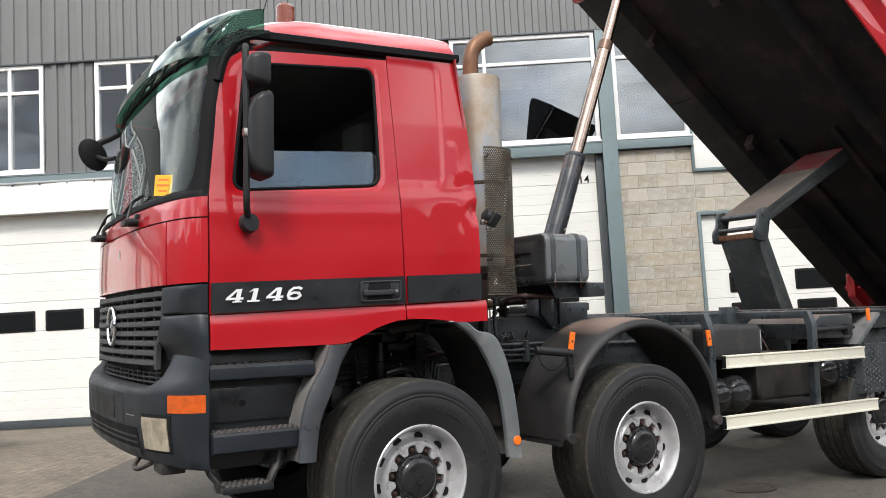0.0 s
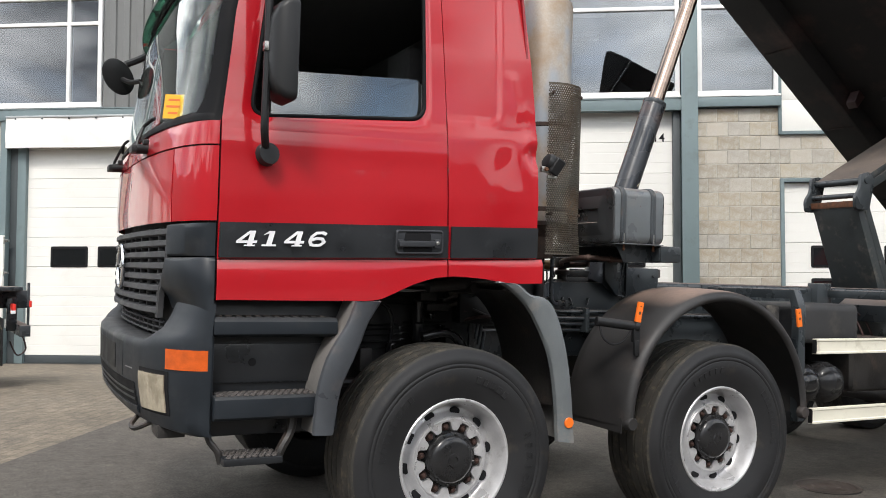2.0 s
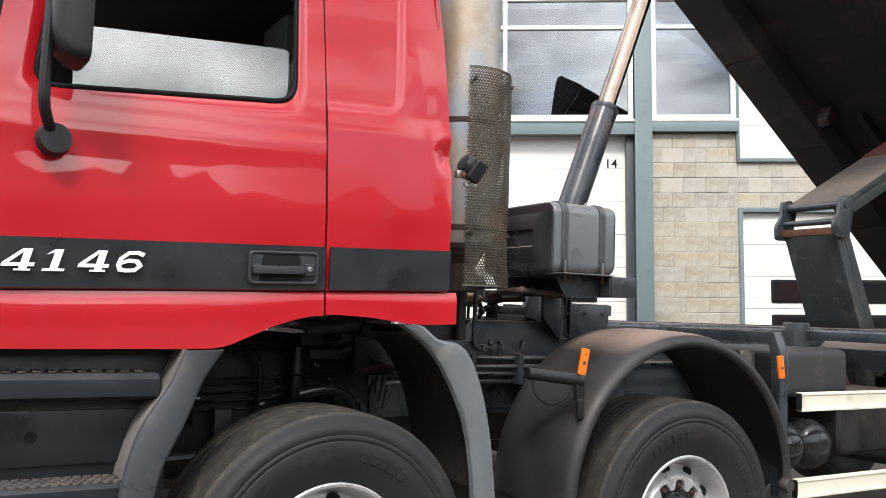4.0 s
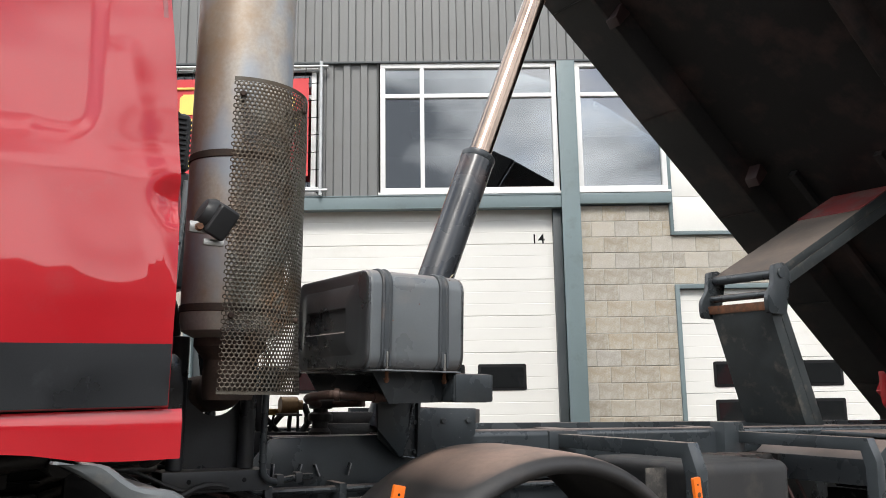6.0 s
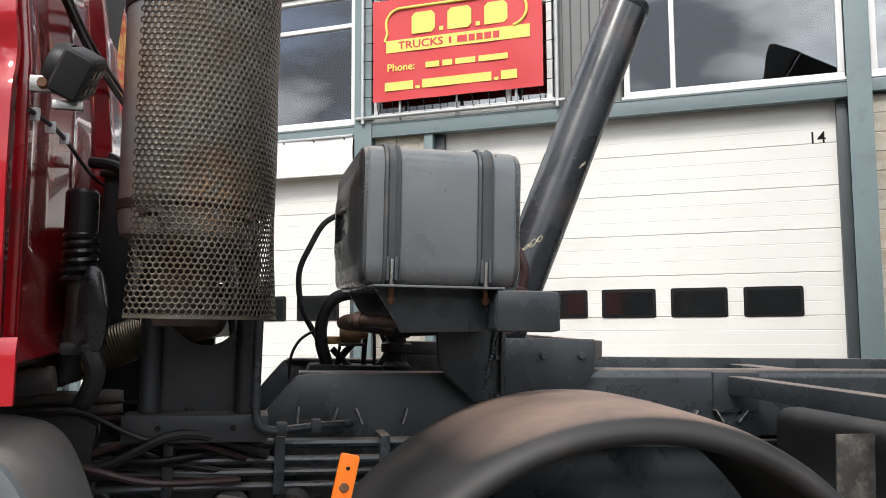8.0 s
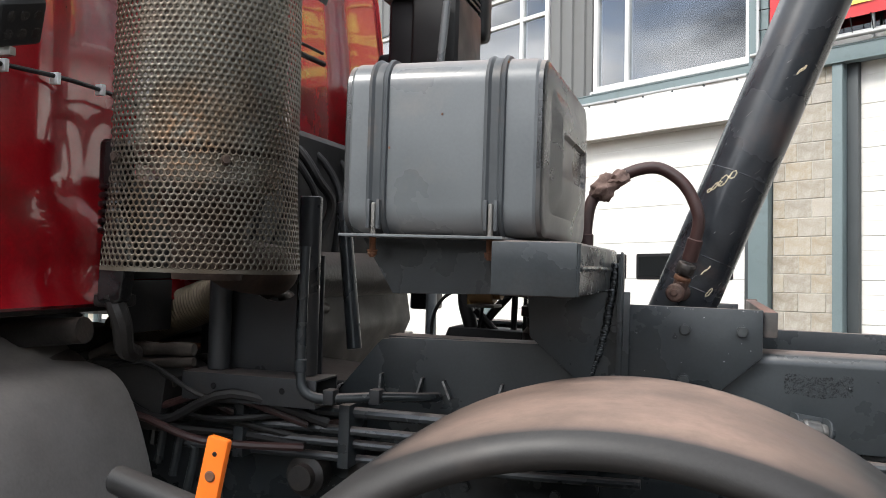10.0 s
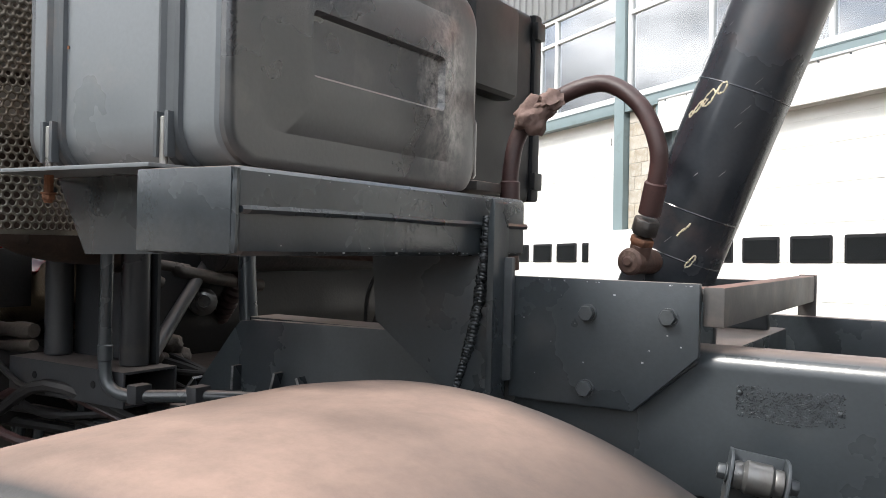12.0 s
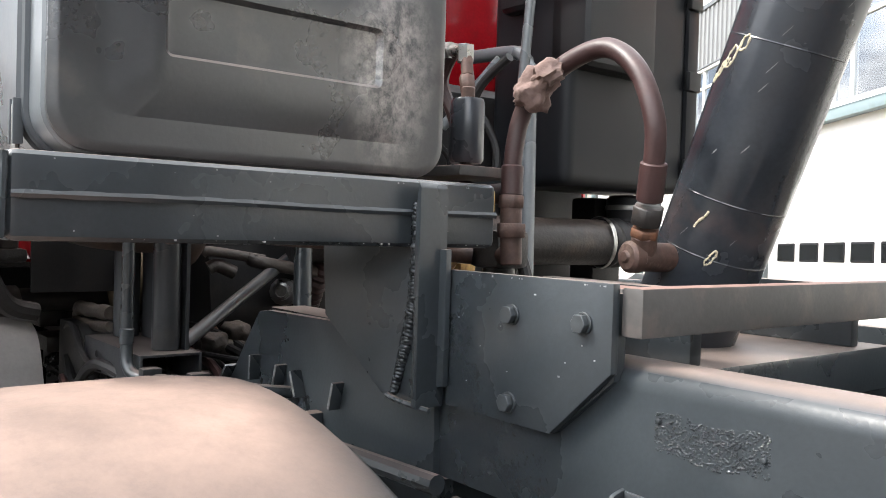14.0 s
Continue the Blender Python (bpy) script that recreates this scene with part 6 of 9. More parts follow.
wheel(0.022, 0.10, 0.546, 1.5, 9, text="REGIONAL", start_at=24)
wheel(1.722, 0.10, 0.546, 0.8, 25)
wheel(4.60, 0.22, 0.546, 0, 3)
wheel(5.95, 0.22, 0.546, 0, 40, plain=True)
for xx in (0.022, 1.722, 4.60, 5.95):
    wheel(xx, 2.20, 0.546, 0, 0, flip=True, plain=True)
for xx in (0.022, 1.722, 4.60, 5.95):
    part("axle", rod((xx, 0.2, 0.546), (xx, 2.1, 0.546), 0.07), M_GRIME, truck)

# ---- chassis, hoist and body ----
M_CUT = surface("bright_cut_steel", (0.30, 0.30, 0.30), rough=0.4, metal=0.5, var=0.5, scale=60, bump=0.3)
M_SPATTER = surface("weld_spatter", (0.035, 0.040, 0.044), rough=0.25, metal=0.3, var=0.5, scale=90, bump=0.2)


def rails():
    for y0, y1 in ((0.80, 0.87), (1.43, 1.50)):
        out = y0 if y0 < MID else y1
        inn = y1 if y0 < MID else y0
        sgn = 1 if inn > out else -1
        prof = [(out, 0.94), (inn, 0.94), (inn, 0.955), (out + sgn * 0.012, 0.955), (out + sgn * 0.012, 1.195), (inn, 1.195), (inn, 1.21), (out, 1.21)]
        part("chassis_rail", prism(prof, -1.0, 7.9, "x", 0.004), M_CHASSIS, truck, "charcoal painted main chassis rail")
    for y0, y1 in ((0.755, 0.815), (1.485, 1.545)):
        o, i = (y0, y1) if y0 < MID else (y1, y0)
        s = 1 if i > o else -1
        arc = [(o + s * 0.030 - s * 0.030 * math.cos(radians(a)), 1.393 + 0.030 * math.sin(radians(a))) for a in range(0, 91, 15)]
        prof = [(o, 1.215), (i, 1.215), (i, 1.423)] + arc[::-1]
        part("subframe_rail", prism(prof, 1.62, 7.7, "x", 0.003), M_CHASSIS, truck, "charcoal box rail of the tipping subframe")
        nose = [(0.925, 1.235), (0.985, 1.306), (1.052, 1.386), (1.066, 1.400), (1.10, 1.405), (1.62, 1.412), (1.62, 1.10), (0.925, 1.10)]
        part("subframe_nose", prism(nose, o - s * 0.010, o + s * 0.006, "y", 0.003), M_CHASSIS, truck, "charcoal side plate with a sloped nose")
        part("top_flange", box(1.075, 1.62, min(o + s * 0.007, o + s * 0.085), max(o + s * 0.007, o + s * 0.085), 1.398, 1.409, 0.004), M_CHASSIS, truck)
    for x in (-0.7, 0.55, 1.3, 2.6, 3.4, 5.2, 6.6):
        part("cross_member", box(x - 0.05, x + 0.05, 0.81, 1.49, 0.98, 1.18, 0.01), M_CHASSIS, truck)
    for x in (2.9, 4.0, 5.4, 7.0):
        part("cross_member", box(x - 0.05, x + 0.05, 0.815, 1.485, 1.24, 1.40, 0.01), M_CHASSIS, truck)
    # weld runs
    def weld(points, r=0.006, name="weld_seam", mat=M_CHASSIS):
        rnd = random.Random(len(points) + int(points[0][0] * 100))
        part(name, tube(points, r, 6, 14, wave=lambda k: 0.82 + 0.22 * abs(math.sin(k * 0.8)) + 0.14 * rnd.random()), mat, truck, "rough welded seam")
    weld([(1.6235, 0.190, 1.590), (1.624, 0.4, 1.591), (1.6235, 0.6, 1.589), (1.624, 0.845, 1.590)], 0.0048)
    weld([(1.621, 0.183, 1.545), (1.622, 0.184, 1.632)], 0.004)
    # a heavy hand-laid bead down the bracket, ripple upon ripple
    rnd = random.Random(31)
    bead = spline([Vector(q) for q in ((1.634, 0.694, 1.600), (1.628, 0.700, 1.545), (1.616, 0.706, 1.47), (1.600, 0.706, 1.40), (1.577, 0.702, 1.332))], 16)
    blobs = []
    for k, q in enumerate(bead):
        r = 0.0072 + 0.0030 * math.sin(math.pi * k / len(bead)) + rnd.uniform(-0.0012, 0.0014)
        bm = bmesh.new()
        bmesh.ops.create_icosphere(bm, subdivisions=2, radius=r)
        for v in bm.verts:
            v.co.z *= 0.55
            v.co += v.co.normalized() * 0.12 * r * noise.noise(v.co * 260 + Vector((k, 0, 0)))
        blobs.append(xform(bm, pose(q.x + rnd.uniform(-0.0015, 0.0015), q.y, q.z, rnd.uniform(-25, 5), rnd.uniform(-14, 18), 0)))
    tagged(part("weld_bead", joined(*blobs), M_SPATTER, truck, "heavy rippled weld bead", 60), kind="stuff")
    weld([(1.577, 0.690, 1.330), (1.61, 0.692, 1.326), (1.665, 0.70, 1.321)], 0.004)
    # rough patch of old weld on the rail
    rnd = random.Random(8)
    tagged(part("weld_patch", joined(*[lathe([(w, 0), (w * 0.6, w * 0.6), (0, w * 0.8)], (1.995 + 0.135 * u, 0.755, 1.331 + 0.044 * rnd.random() + 0.003 * math.sin(u * 9)), (rnd.uniform(-0.5, 0.5), -1, rnd.uniform(-0.5, 0.5)), 5) for u, w in ((rnd.random(), 0.0009 + 0.0009 * rnd.random() ** 2) for _ in range(1050))] + [lathe([(0.0045, 0), (0.003, 0.003), (0, 0.004)], (x, 0.755, z), (0, -1, 0.2), 7) for x, z in ((1.999, 1.366), (2.124, 1.352))]), M_SPATTER, truck, "rough patch of ground-off weld"), kind="stuff")
    # cut bracket stubs along the lower edge
    for x, z, a in ((0.95, 1.265, 42), (1.071, 1.293, 2), (1.172, 1.290, 16), (1.241, 1.288, -24), (1.370, 1.288, 15), (2.27, 1.28, 40), (2.36, 1.28, -35), (2.44, 1.28, 40)):
        st = part("bracket_stub", box(-0.003, 0.003, -0.02, 0.004, -0.024, 0.024, 0.001), M_CHASSIS, truck)
        st.matrix_local = pose(x, 0.744, z, 0, a, 0)
        part("cut_edge", box(-0.0026, 0.0026, -0.0215, -0.0195, -0.022, 0.023, 0.0005), M_CUT, st, "bright cut edge")


rails()


def tank_mount():
    br = sub("tank_bracket", truck, label="welded charcoal bracket carrying the tank")
    beam = box(1.472, 1.622, 0.186, 0.85, 1.541, 1.636, 0.012, 3)
    part("square_tube", beam, M_CHASSIS, br)
    part("end_cap", box(1.474, 1.620, 0.179, 0.1865, 1.543, 1.634, 0.003), M_CHASSIS, br)
    part("tank_plate", box(1.190, 1.492, 0.180, 0.80, 1.6365, 1.6415, 0.001), M_TANK, br)
    for y in (0.262, 0.77):
        part("gusset", prism([(1.205, 1.636), (1.268, 1.534), (1.472, 1.540), (1.472, 1.636)], y, y + 0.006, "y", 0.001), M_CHASSIS, br)
    part("post_plate", prism([(1.485, 1.540), (1.665, 1.540), (1.665, 1.352), (1.60, 1.336), (1.56, 1.336), (1.485, 1.40)], 0.722, 0.732, "y", 0.002), M_CHASSIS, br)
    part("angle_web", prism([(1.579, 1.332), (1.648, 1.326), (1.648, 1.604), (1.6225, 1.604), (1.6225, 1.54)], 0.708, 0.716, "y", 0.001), M_CHASSIS, br)
    part("angle_flange", prism([(1.640, 1.324), (1.651, 1.322), (1.651, 1.622), (1.646, 1.630), (1.640, 1.594)], 0.687, 0.7345, "y", 0.0015), M_CHASSIS, br)
    part("slant_plate", xform(prism([(-0.190, 1.541), (0.0, 1.541), (-0.050, 1.334), (-0.064, 1.330), (-0.182, 1.434)], 0.0, 0.008, "y", 0.001), pose(1.628, 0.706, 0, 0, 0, 14)), M_CHASSIS, br)
    part("bolted_plate", prism([(1.655, 1.512), (1.947, 1.512), (1.947, 1.41), (1.855, 1.325), (1.655, 1.325)], 0.735, 0.747, "y", 0.002), M_CHASSIS, br)
    part("filler_plate", prism([(1.668, 1.50), (1.942, 1.50), (1.942, 1.40), (1.85, 1.322), (1.668, 1.32)], 0.747, 0.765, "y", 0.001), M_CHASSIS, br)
    for x, z in ((1.785, 1.462), (1.905, 1.463), (1.784, 1.351)):
        part("bolt", hexbolt((x, 0.735, z), (0, -1, 0), 0.012, 0.012), M_BOLT, br)
    for x, z in ((1.634, 1.457), (1.634, 1.347)):
        part("bolt", hexbolt((x, 0.708, z), (0, -1, 0), 0.009, 0.012), M_BOLT, br)
    for x in (1.238, 1.459):
        part("bolt", joined(rod((x, 0.228, 1.60), (x, 0.228, 1.638), 0.006, seg=10), hexbolt((x, 0.228, 1.614), (0, 0, -1), 0.009, 0.01)), M_RUST, br)
    # cross tube between the rails behind the cylinder foot
    part("cross_tube", joined(box(1.948, 1.978, 0.748, 1.53, 1.452, 1.508, 0.004), box(1.945, 1.982, 1.53, 1.542, 1.40, 1.510, 0.004)), M_DUSTYSTEEL, truck, "dusty square cross tube")
    part("cylinder_cradle", joined(box(1.66, 1.94, 0.86, 1.44, 1.33, 1.40, 0.006), box(1.68, 1.92, 0.92, 0.945, 1.40, 1.50, 0.004), box(1.68, 1.92, 1.345, 1.37, 1.40, 1.50, 0.004)), M_CHASSIS, truck, "charcoal cradle of the hoist foot")
    part("ledge", box(1.655, 1.945, 0.766, 0.82, 1.485, 1.505, 0.003), M_DUSTYSTEEL, truck)


def chips():
    rnd = random.Random(17)
    bms = []
    for _ in range(45):
        y = 0.22 + 0.62 * rnd.random()
        z = rnd.choice((1.545, 1.628, 1.545 + 0.08 * rnd.random()))
        r = 0.0003 + 0.0008 * rnd.random() ** 3
        bms.append(box(1.6215, 1.6228, y - r * rnd.uniform(1, 2.5), y + r, z - r, z + r, 0))
    for _ in range(24):
        x, z = 1.66 + 0.28 * rnd.random(), rnd.choice((1.508, 1.35 + 0.15 * rnd.random()))
        r = 0.0004 + 0.0008 * rnd.random() ** 2
        bms.append(box(x - r, x + r * rnd.uniform(1, 2.5), 0.7342, 0.7352, z - r, z + r, 0))
    tagged(part("paint_fleck", joined(*bms), M_SILVERSCR, truck, "pale paint chips on the bracket"), kind="stuff")


chips()
M_DUSTYSTEEL = surface("dusty_brown_steel", (0.055, 0.052, 0.050), rough=0.55, var=0.25, scale=8, bump=0.12, dirt=(0.13, 0.10, 0.085), dirt_amount=0.3, dirt_scale=9, dust=(0.25, 0.135, 0.105), dust_amount=0.7)
tank_mount()


def tank():
    x0, x1, y0, y1, z0, z1 = 1.168, 1.548, 0.238, 0.808, 1.642, 1.968
    cy, cz, w, h = (y0 + y1) / 2, (z0 + z1) / 2, y1 - y0, z1 - z0

    def ring(x, s, r):
        return [(x, cy + p, cz + q) for p, q in round_rect(w - 2 * s, h - 2 * s, r, 8)]
    t = sub("oil_tank", truck, label="grey painted steel oil tank held by two straps")
    shell = [ring(x0 + 0.012, 0.004, 0.050), ring(x0 + 0.018, 0.0, 0.052), ring(1.36, -0.001, 0.053), ring(x1 - 0.018, 0.0, 0.052), ring(x1 - 0.012, 0.004, 0.050)]
    part("shell", loft(shell, True), M_TANK, t, "", 30)
    for end, s in ((x0, 1), (x1, -1)):
        rows = [ring(end + s * 0.013, 0.003, 0.05), ring(end + s * 0.005, 0.003, 0.05), ring(end + s * 0.001, 0.008, 0.047), ring(end, 0.016, 0.042), ring(end - s * 0.001, 0.048, 0.03)]
        # a raised field with broad slopes round a narrow sunken one
        for ww, hh, rr, out in ((0.430, 0.232, 0.03, 0.001), (0.345, 0.150, 0.02, 0.014), (0.312, 0.084, 0.010, 0.0145), (0.300, 0.074, 0.008, 0.005), (0.292, 0.066, 0.006, 0.0045)):
            rows.append([(end - s * out, cy + p, cz + q) for p, q in round_rect(ww, hh, rr, 8)])
        bm = loft(rows, True)
        bmesh.ops.holes_fill(bm, edges=[e for e in bm.edges if e.is_boundary and abs(e.verts[0].co.x - (end - s * 0.0045)) < 1e-5])
        bmesh.ops.recalc_face_normals(bm, faces=bm.faces)
        part("tank_end", bm, M_TANKEND, t, "pressed tank end darker than the shell, with dust and a worn patch", 40)
    for x in (1.238, 1.459):
        st = sub("tank_strap", t)
        rows = []
        for dx, g in ((-0.020, 0.0005), (-0.018, 0.006), (-0.012, 0.008), (-0.007, 0.003), (0.007, 0.003), (0.012, 0.008), (0.018, 0.006), (0.020, 0.0005)):
            rows.append(ring(x + dx, -g, 0.053 + g))
        part("band", loft(rows, True), M_STRAP, st, "", 30)
        part("stud", rod((x, 0.228, 1.600), (x, 0.228, 1.70), 0.005, seg=10), M_STEEL, st)
        part("sleeve", joined(box(x - 0.013, x - 0.006, 0.222, 0.234, 1.652, 1.706, 0.002), box(x + 0.006, x + 0.013, 0.222, 0.234, 1.652, 1.706, 0.002)), M_STRAP, st)
    for dx, z in ((0.0, 1.86), (0.12, 1.95), (-0.1, 1.80)):
        part("chip", box(1.36 + dx, 1.363 + dx, 0.2355, 0.237, z, z + 0.004, 0), M_RUST, t)


M_STRAP = surface("dark_grey_strap", (0.045, 0.052, 0.058), rough=0.5, var=0.15, scale=9, bump=0.08, dirt=(0.12, 0.09, 0.07), dirt_amount=0.2, dirt_scale=12)
tank()


def hoist():
    h = sub("hoist_cylinder", truck, label="telescopic hydraulic tipping cylinder, extended")
    foot, way = Vector((1.749, MID, 1.44)), Vector((0.386, 0.0, 1.0)).normalized()

    def p(z):
        return foot + way * ((z - foot.z) / way.z)

    def seg(z0, z1, r, name, mat, label="", s=40):
        a, b = p(z0), p(z1)
        ln = (b - a).length
        part(name, lathe([(r - 0.004, 0), (r, 0.004), (r, ln - 0.004), (r - 0.004, ln), (0, ln)], a, way, s), mat, h, label)
    seg(1.40, 2.735, 0.0836, "barrel", M_BARREL, "scuffed dark barrel")
    for z in (1.55, 1.63, 1.845):
        part("barrel_seam", lathe([(0.0836, -0.0015), (0.0842, 0.0), (0.0836, 0.0015)], p(z), way, 40), M_BARREL, h)
    part("gland", lathe([(0.0836, 0), (0.086, 0.004), (0.086, 0.028), (0.081, 0.034), (0.058, 0.036)], p(2.70), way, 40), M_CHASSIS, h)
    seg(2.72, 3.70, 0.056, "rod_stage", M_CHROME, "bronzed chrome stage")
    part("gland", lathe([(0.056, 0), (0.060, 0.004), (0.060, 0.09), (0.056, 0.095), (0.044, 0.097)], p(3.66), way, 40), M_RUSTCHROME, h, "brown collar")
    seg(3.74, 4.72, 0.044, "rod_stage", M_CHROME, "bronzed chrome stage")
    top = p(4.75)
    part("head_eye", joined(rod(top + Vector((0, -0.12, 0)), top + Vector((0, 0.12, 0)), 0.06), box(top.x - 0.05, top.x + 0.5, MID - 0.16, MID - 0.12, top.z - 0.1, top.z + 0.2, 0.01), box(top.x - 0.05, top.x + 0.5, MID + 0.12, MID + 0.16, top.z - 0.1, top.z + 0.2, 0.01)), M_CHASSIS, h)
    # flaked paint showing cream primer, on the barrel's near side
    def fleck(z, ang, ln, wd, seed, mat=M_CREAM):
        rnd = random.Random(seed)
        c = p(z)
        w_, s_, u_ = frame_of(way)
        rows = []
        for k in range(9):
            t = k / 8 - 0.5
            wide = wd * (0.35 + rnd.random()) * (1 - (2 * t) ** 2 * 0.6)
            a = radians(ang) + t * ln * 0.55 / 0.08
            row = []
            for q in (-1, 0, 1):
                aa = a + q * wide / 0.16
                row.append(c + way * (t * ln + 0.0006 * math.sin(k * 2.1 + seed)) + (s_ * math.cos(aa) + u_ * math.sin(aa)) * 0.0842)
            rows.append(row)
        part("paint_flake", loft(rows), mat, h, "flaked paint showing cream primer")
    w_, s_, u_ = frame_of(way)

    def loop(z, ang, ln, wd, seed, r=0.0016):
        """A ragged ring of bare primer round an island of paint."""
        rnd = random.Random(seed)
        pts = []
        for k in range(25):
            t = 2 * math.pi * k / 24
            j = 1 + 0.35 * math.sin(2 * t + seed) + rnd.uniform(-0.15, 0.15) * (0 < k < 24)
            along, turn = ln / 2 * math.sin(t) * j, radians(ang) + (wd / 2 * math.cos(t) * j + 0.25 * ln * math.sin(t)) / 0.079
            pts.append(p(z) + way * along + (s_ * math.cos(turn) + u_ * math.sin(turn)) * 0.0834)
        pts[-1] = pts[0]
        part("paint_flake", tube(pts, r, 6, 2, wave=lambda k: 0.5 + rnd.random()), M_CREAM, h, "flaked paint showing cream primer")
    for z, a, ln, wd, sd in FLECKS:
        loop(z, a, ln, wd, sd)
    rnd = random.Random(5)
    for _ in range(34):
        fleck(1.5 + 1.15 * rnd.random(), ANG0 + rnd.uniform(-80, 80), 0.006 + 0.014 * rnd.random(), 0.001 + 0.0012 * rnd.random(), rnd.randint(0, 999), M_SCUFF)
    # hose and fittings
    ho = sub("hydraulic_hose", truck, Matrix.Translation((-0.002, 0.018, 0.012)), label="dusty red-brown hydraulic hose looped to the hoist foot")
    pts = [(1.535, 0.945, 1.575), (1.534, 0.945, 1.62), (1.534, 0.948, 1.69), (1.547, 0.955, 1.755), (1.595, 0.957, 1.800), (1.655, 0.968, 1.832), (1.715, 0.972, 1.835), (1.775, 0.965, 1.79), (1.808, 0.962, 1.715), (1.800, 0.972, 1.65), (1.779, 0.988, 1.595)]
    part("hose", tube(pts[1:10], 0.0155, 14, 8), M_HOSE, ho)
    part("ferrule", rod((1.5345, 0.945, 1.615), (1.534, 0.946, 1.665), 0.0185), M_HOSE, ho)
    part("ferrule", rod((1.788, 0.981, 1.605), (1.8025, 0.970, 1.66), 0.0195), M_HOSE, ho)
    part("hex_nut", bevelled(lathe([(0, 0), (0.024, 0), (0.024, 0.028), (0, 0.028)], (1.775, 0.991, 1.572), (0.35, -0.2, 1), 6), 0.002, 1), M_GRIME, ho)
    part("hex_nut", bevelled(lathe([(0, 0), (0.022, 0), (0.022, 0.014), (0, 0.014)], (1.770, 0.994, 1.553), (0.35, -0.2, 1), 6), 0.002, 1), M_RUST, ho)
    part("elbow", joined(rod((1.757, 0.985, 1.523), (1.775, 1.07, 1.523), 0.022, seg=22), lathe([(0, -0.013), (0.007, -0.013), (0.010, -0.009), (0.019, -0.008), (0.024, -0.003), (0.0245, 0.012), (0.0225, 0.014)], (1.756, 0.982, 1.523), (0.2, 1, 0), 24), rod((1.763, 1.003, 1.525), (1.772, 0.993, 1.556), 0.019)), M_BROWNSTEEL, ho)
    part("hex_nut", bevelled(lathe([(0, 0), (0.022, 0), (0.022, 0.022), (0, 0.022)], (1.534, 0.945, 1.594), (0, 0, 1), 6), 0.002, 1), M_BROWNSTEEL, ho)
    part("elbow", joined(rod((1.534, 0.945, 1.60), (1.537, 0.946, 1.50), 0.018), bevelled(lathe([(0, 0), (0.025, 0), (0.025, 0.024), (0, 0.024)], (1.536, 0.945, 1.545), (0, 0, 1), 6), 0.002, 1), rod((1.537, 0.946, 1.518), (1.44, 1.02, 1.512), 0.018)), M_BROWNSTEEL, ho)
    part("fitting_block", box(1.520, 1.545, 0.86, 0.90, 1.585, 1.62, 0.003), M_BRASS, ho, "brass fitting")
    # rag knotted round the hose
    bm = bmesh.new()
    bmesh.ops.create_icosphere(bm, subdivisions=4, radius=1)
    for v in bm.verts:
        n = v.co.normalized()
        k = 1 + 0.45 * noise.noise(n * 1.9 + Vector((3, 1, 7))) + 0.22 * abs(noise.noise(n * 5.1))
        v.co = Vector((n.x * 0.040 * k, n.y * 0.030 * k, n.z * 0.027 * k))
    rag = part("rag", xform(bm, pose(1.578, 0.950, 1.785, 0, -38, 0)), M_RAG, ho, "dusty rag knotted round the hose", 60)
    bm = bmesh.new()
    bmesh.ops.create_icosphere(bm, subdivisions=3, radius=1)
    for v in bm.verts:
        n = v.co.normalized()
        k = 1 + 0.5 * noise.noise(n * 2.3 + Vector((9, 2, 1))) + 0.2 * abs(noise.noise(n * 6.1))
        v.co = Vector((n.x * 0.026 * k, n.y * 0.022 * k, n.z * 0.020 * k))
    part("rag", xform(bm, pose(1.612, 0.945, 1.808, 10, -30, 20)), M_RAG, ho, "dusty rag knotted round the hose", 60)


M_RUSTCHROME = surface("brown_collar_steel", (0.16, 0.10, 0.075), rough=0.4, metal=0.6, var=0.25, scale=14, bump=0.08)
M_BROWNSTEEL = surface("grimy_brown_steel", (0.085, 0.050, 0.040), rough=0.6, metal=0.3, var=0.4, scale=30, bump=0.25, dirt=(0.30, 0.24, 0.19), dirt_amount=0.15, dirt_scale=40)
M_SCUFF = surface("grey_scuff", (0.16, 0.16, 0.16), rough=0.6, var=0.3, scale=60, bump=0.1)
ANG0 = 30
FLECKS = [(1.836, -10, 0.020, 0.010, 3), (1.815, -22, 0.030, 0.012, 9), (1.806, -27, 0.016, 0.005, 14), (1.796, -33, 0.028, 0.005, 27), (1.782, -41, 0.012, 0.006, 21), (1.553, 34, 0.018, 0.009, 4), (1.60, 12, 0.024, 0.002, 6), (2.12, 26, 0.024, 0.006, 12)]
hoist()


M_RUSTDARK = surface("dark_rust", (0.045, 0.028, 0.020), rough=0.8, var=0.5, scale=15, bump=0.3)


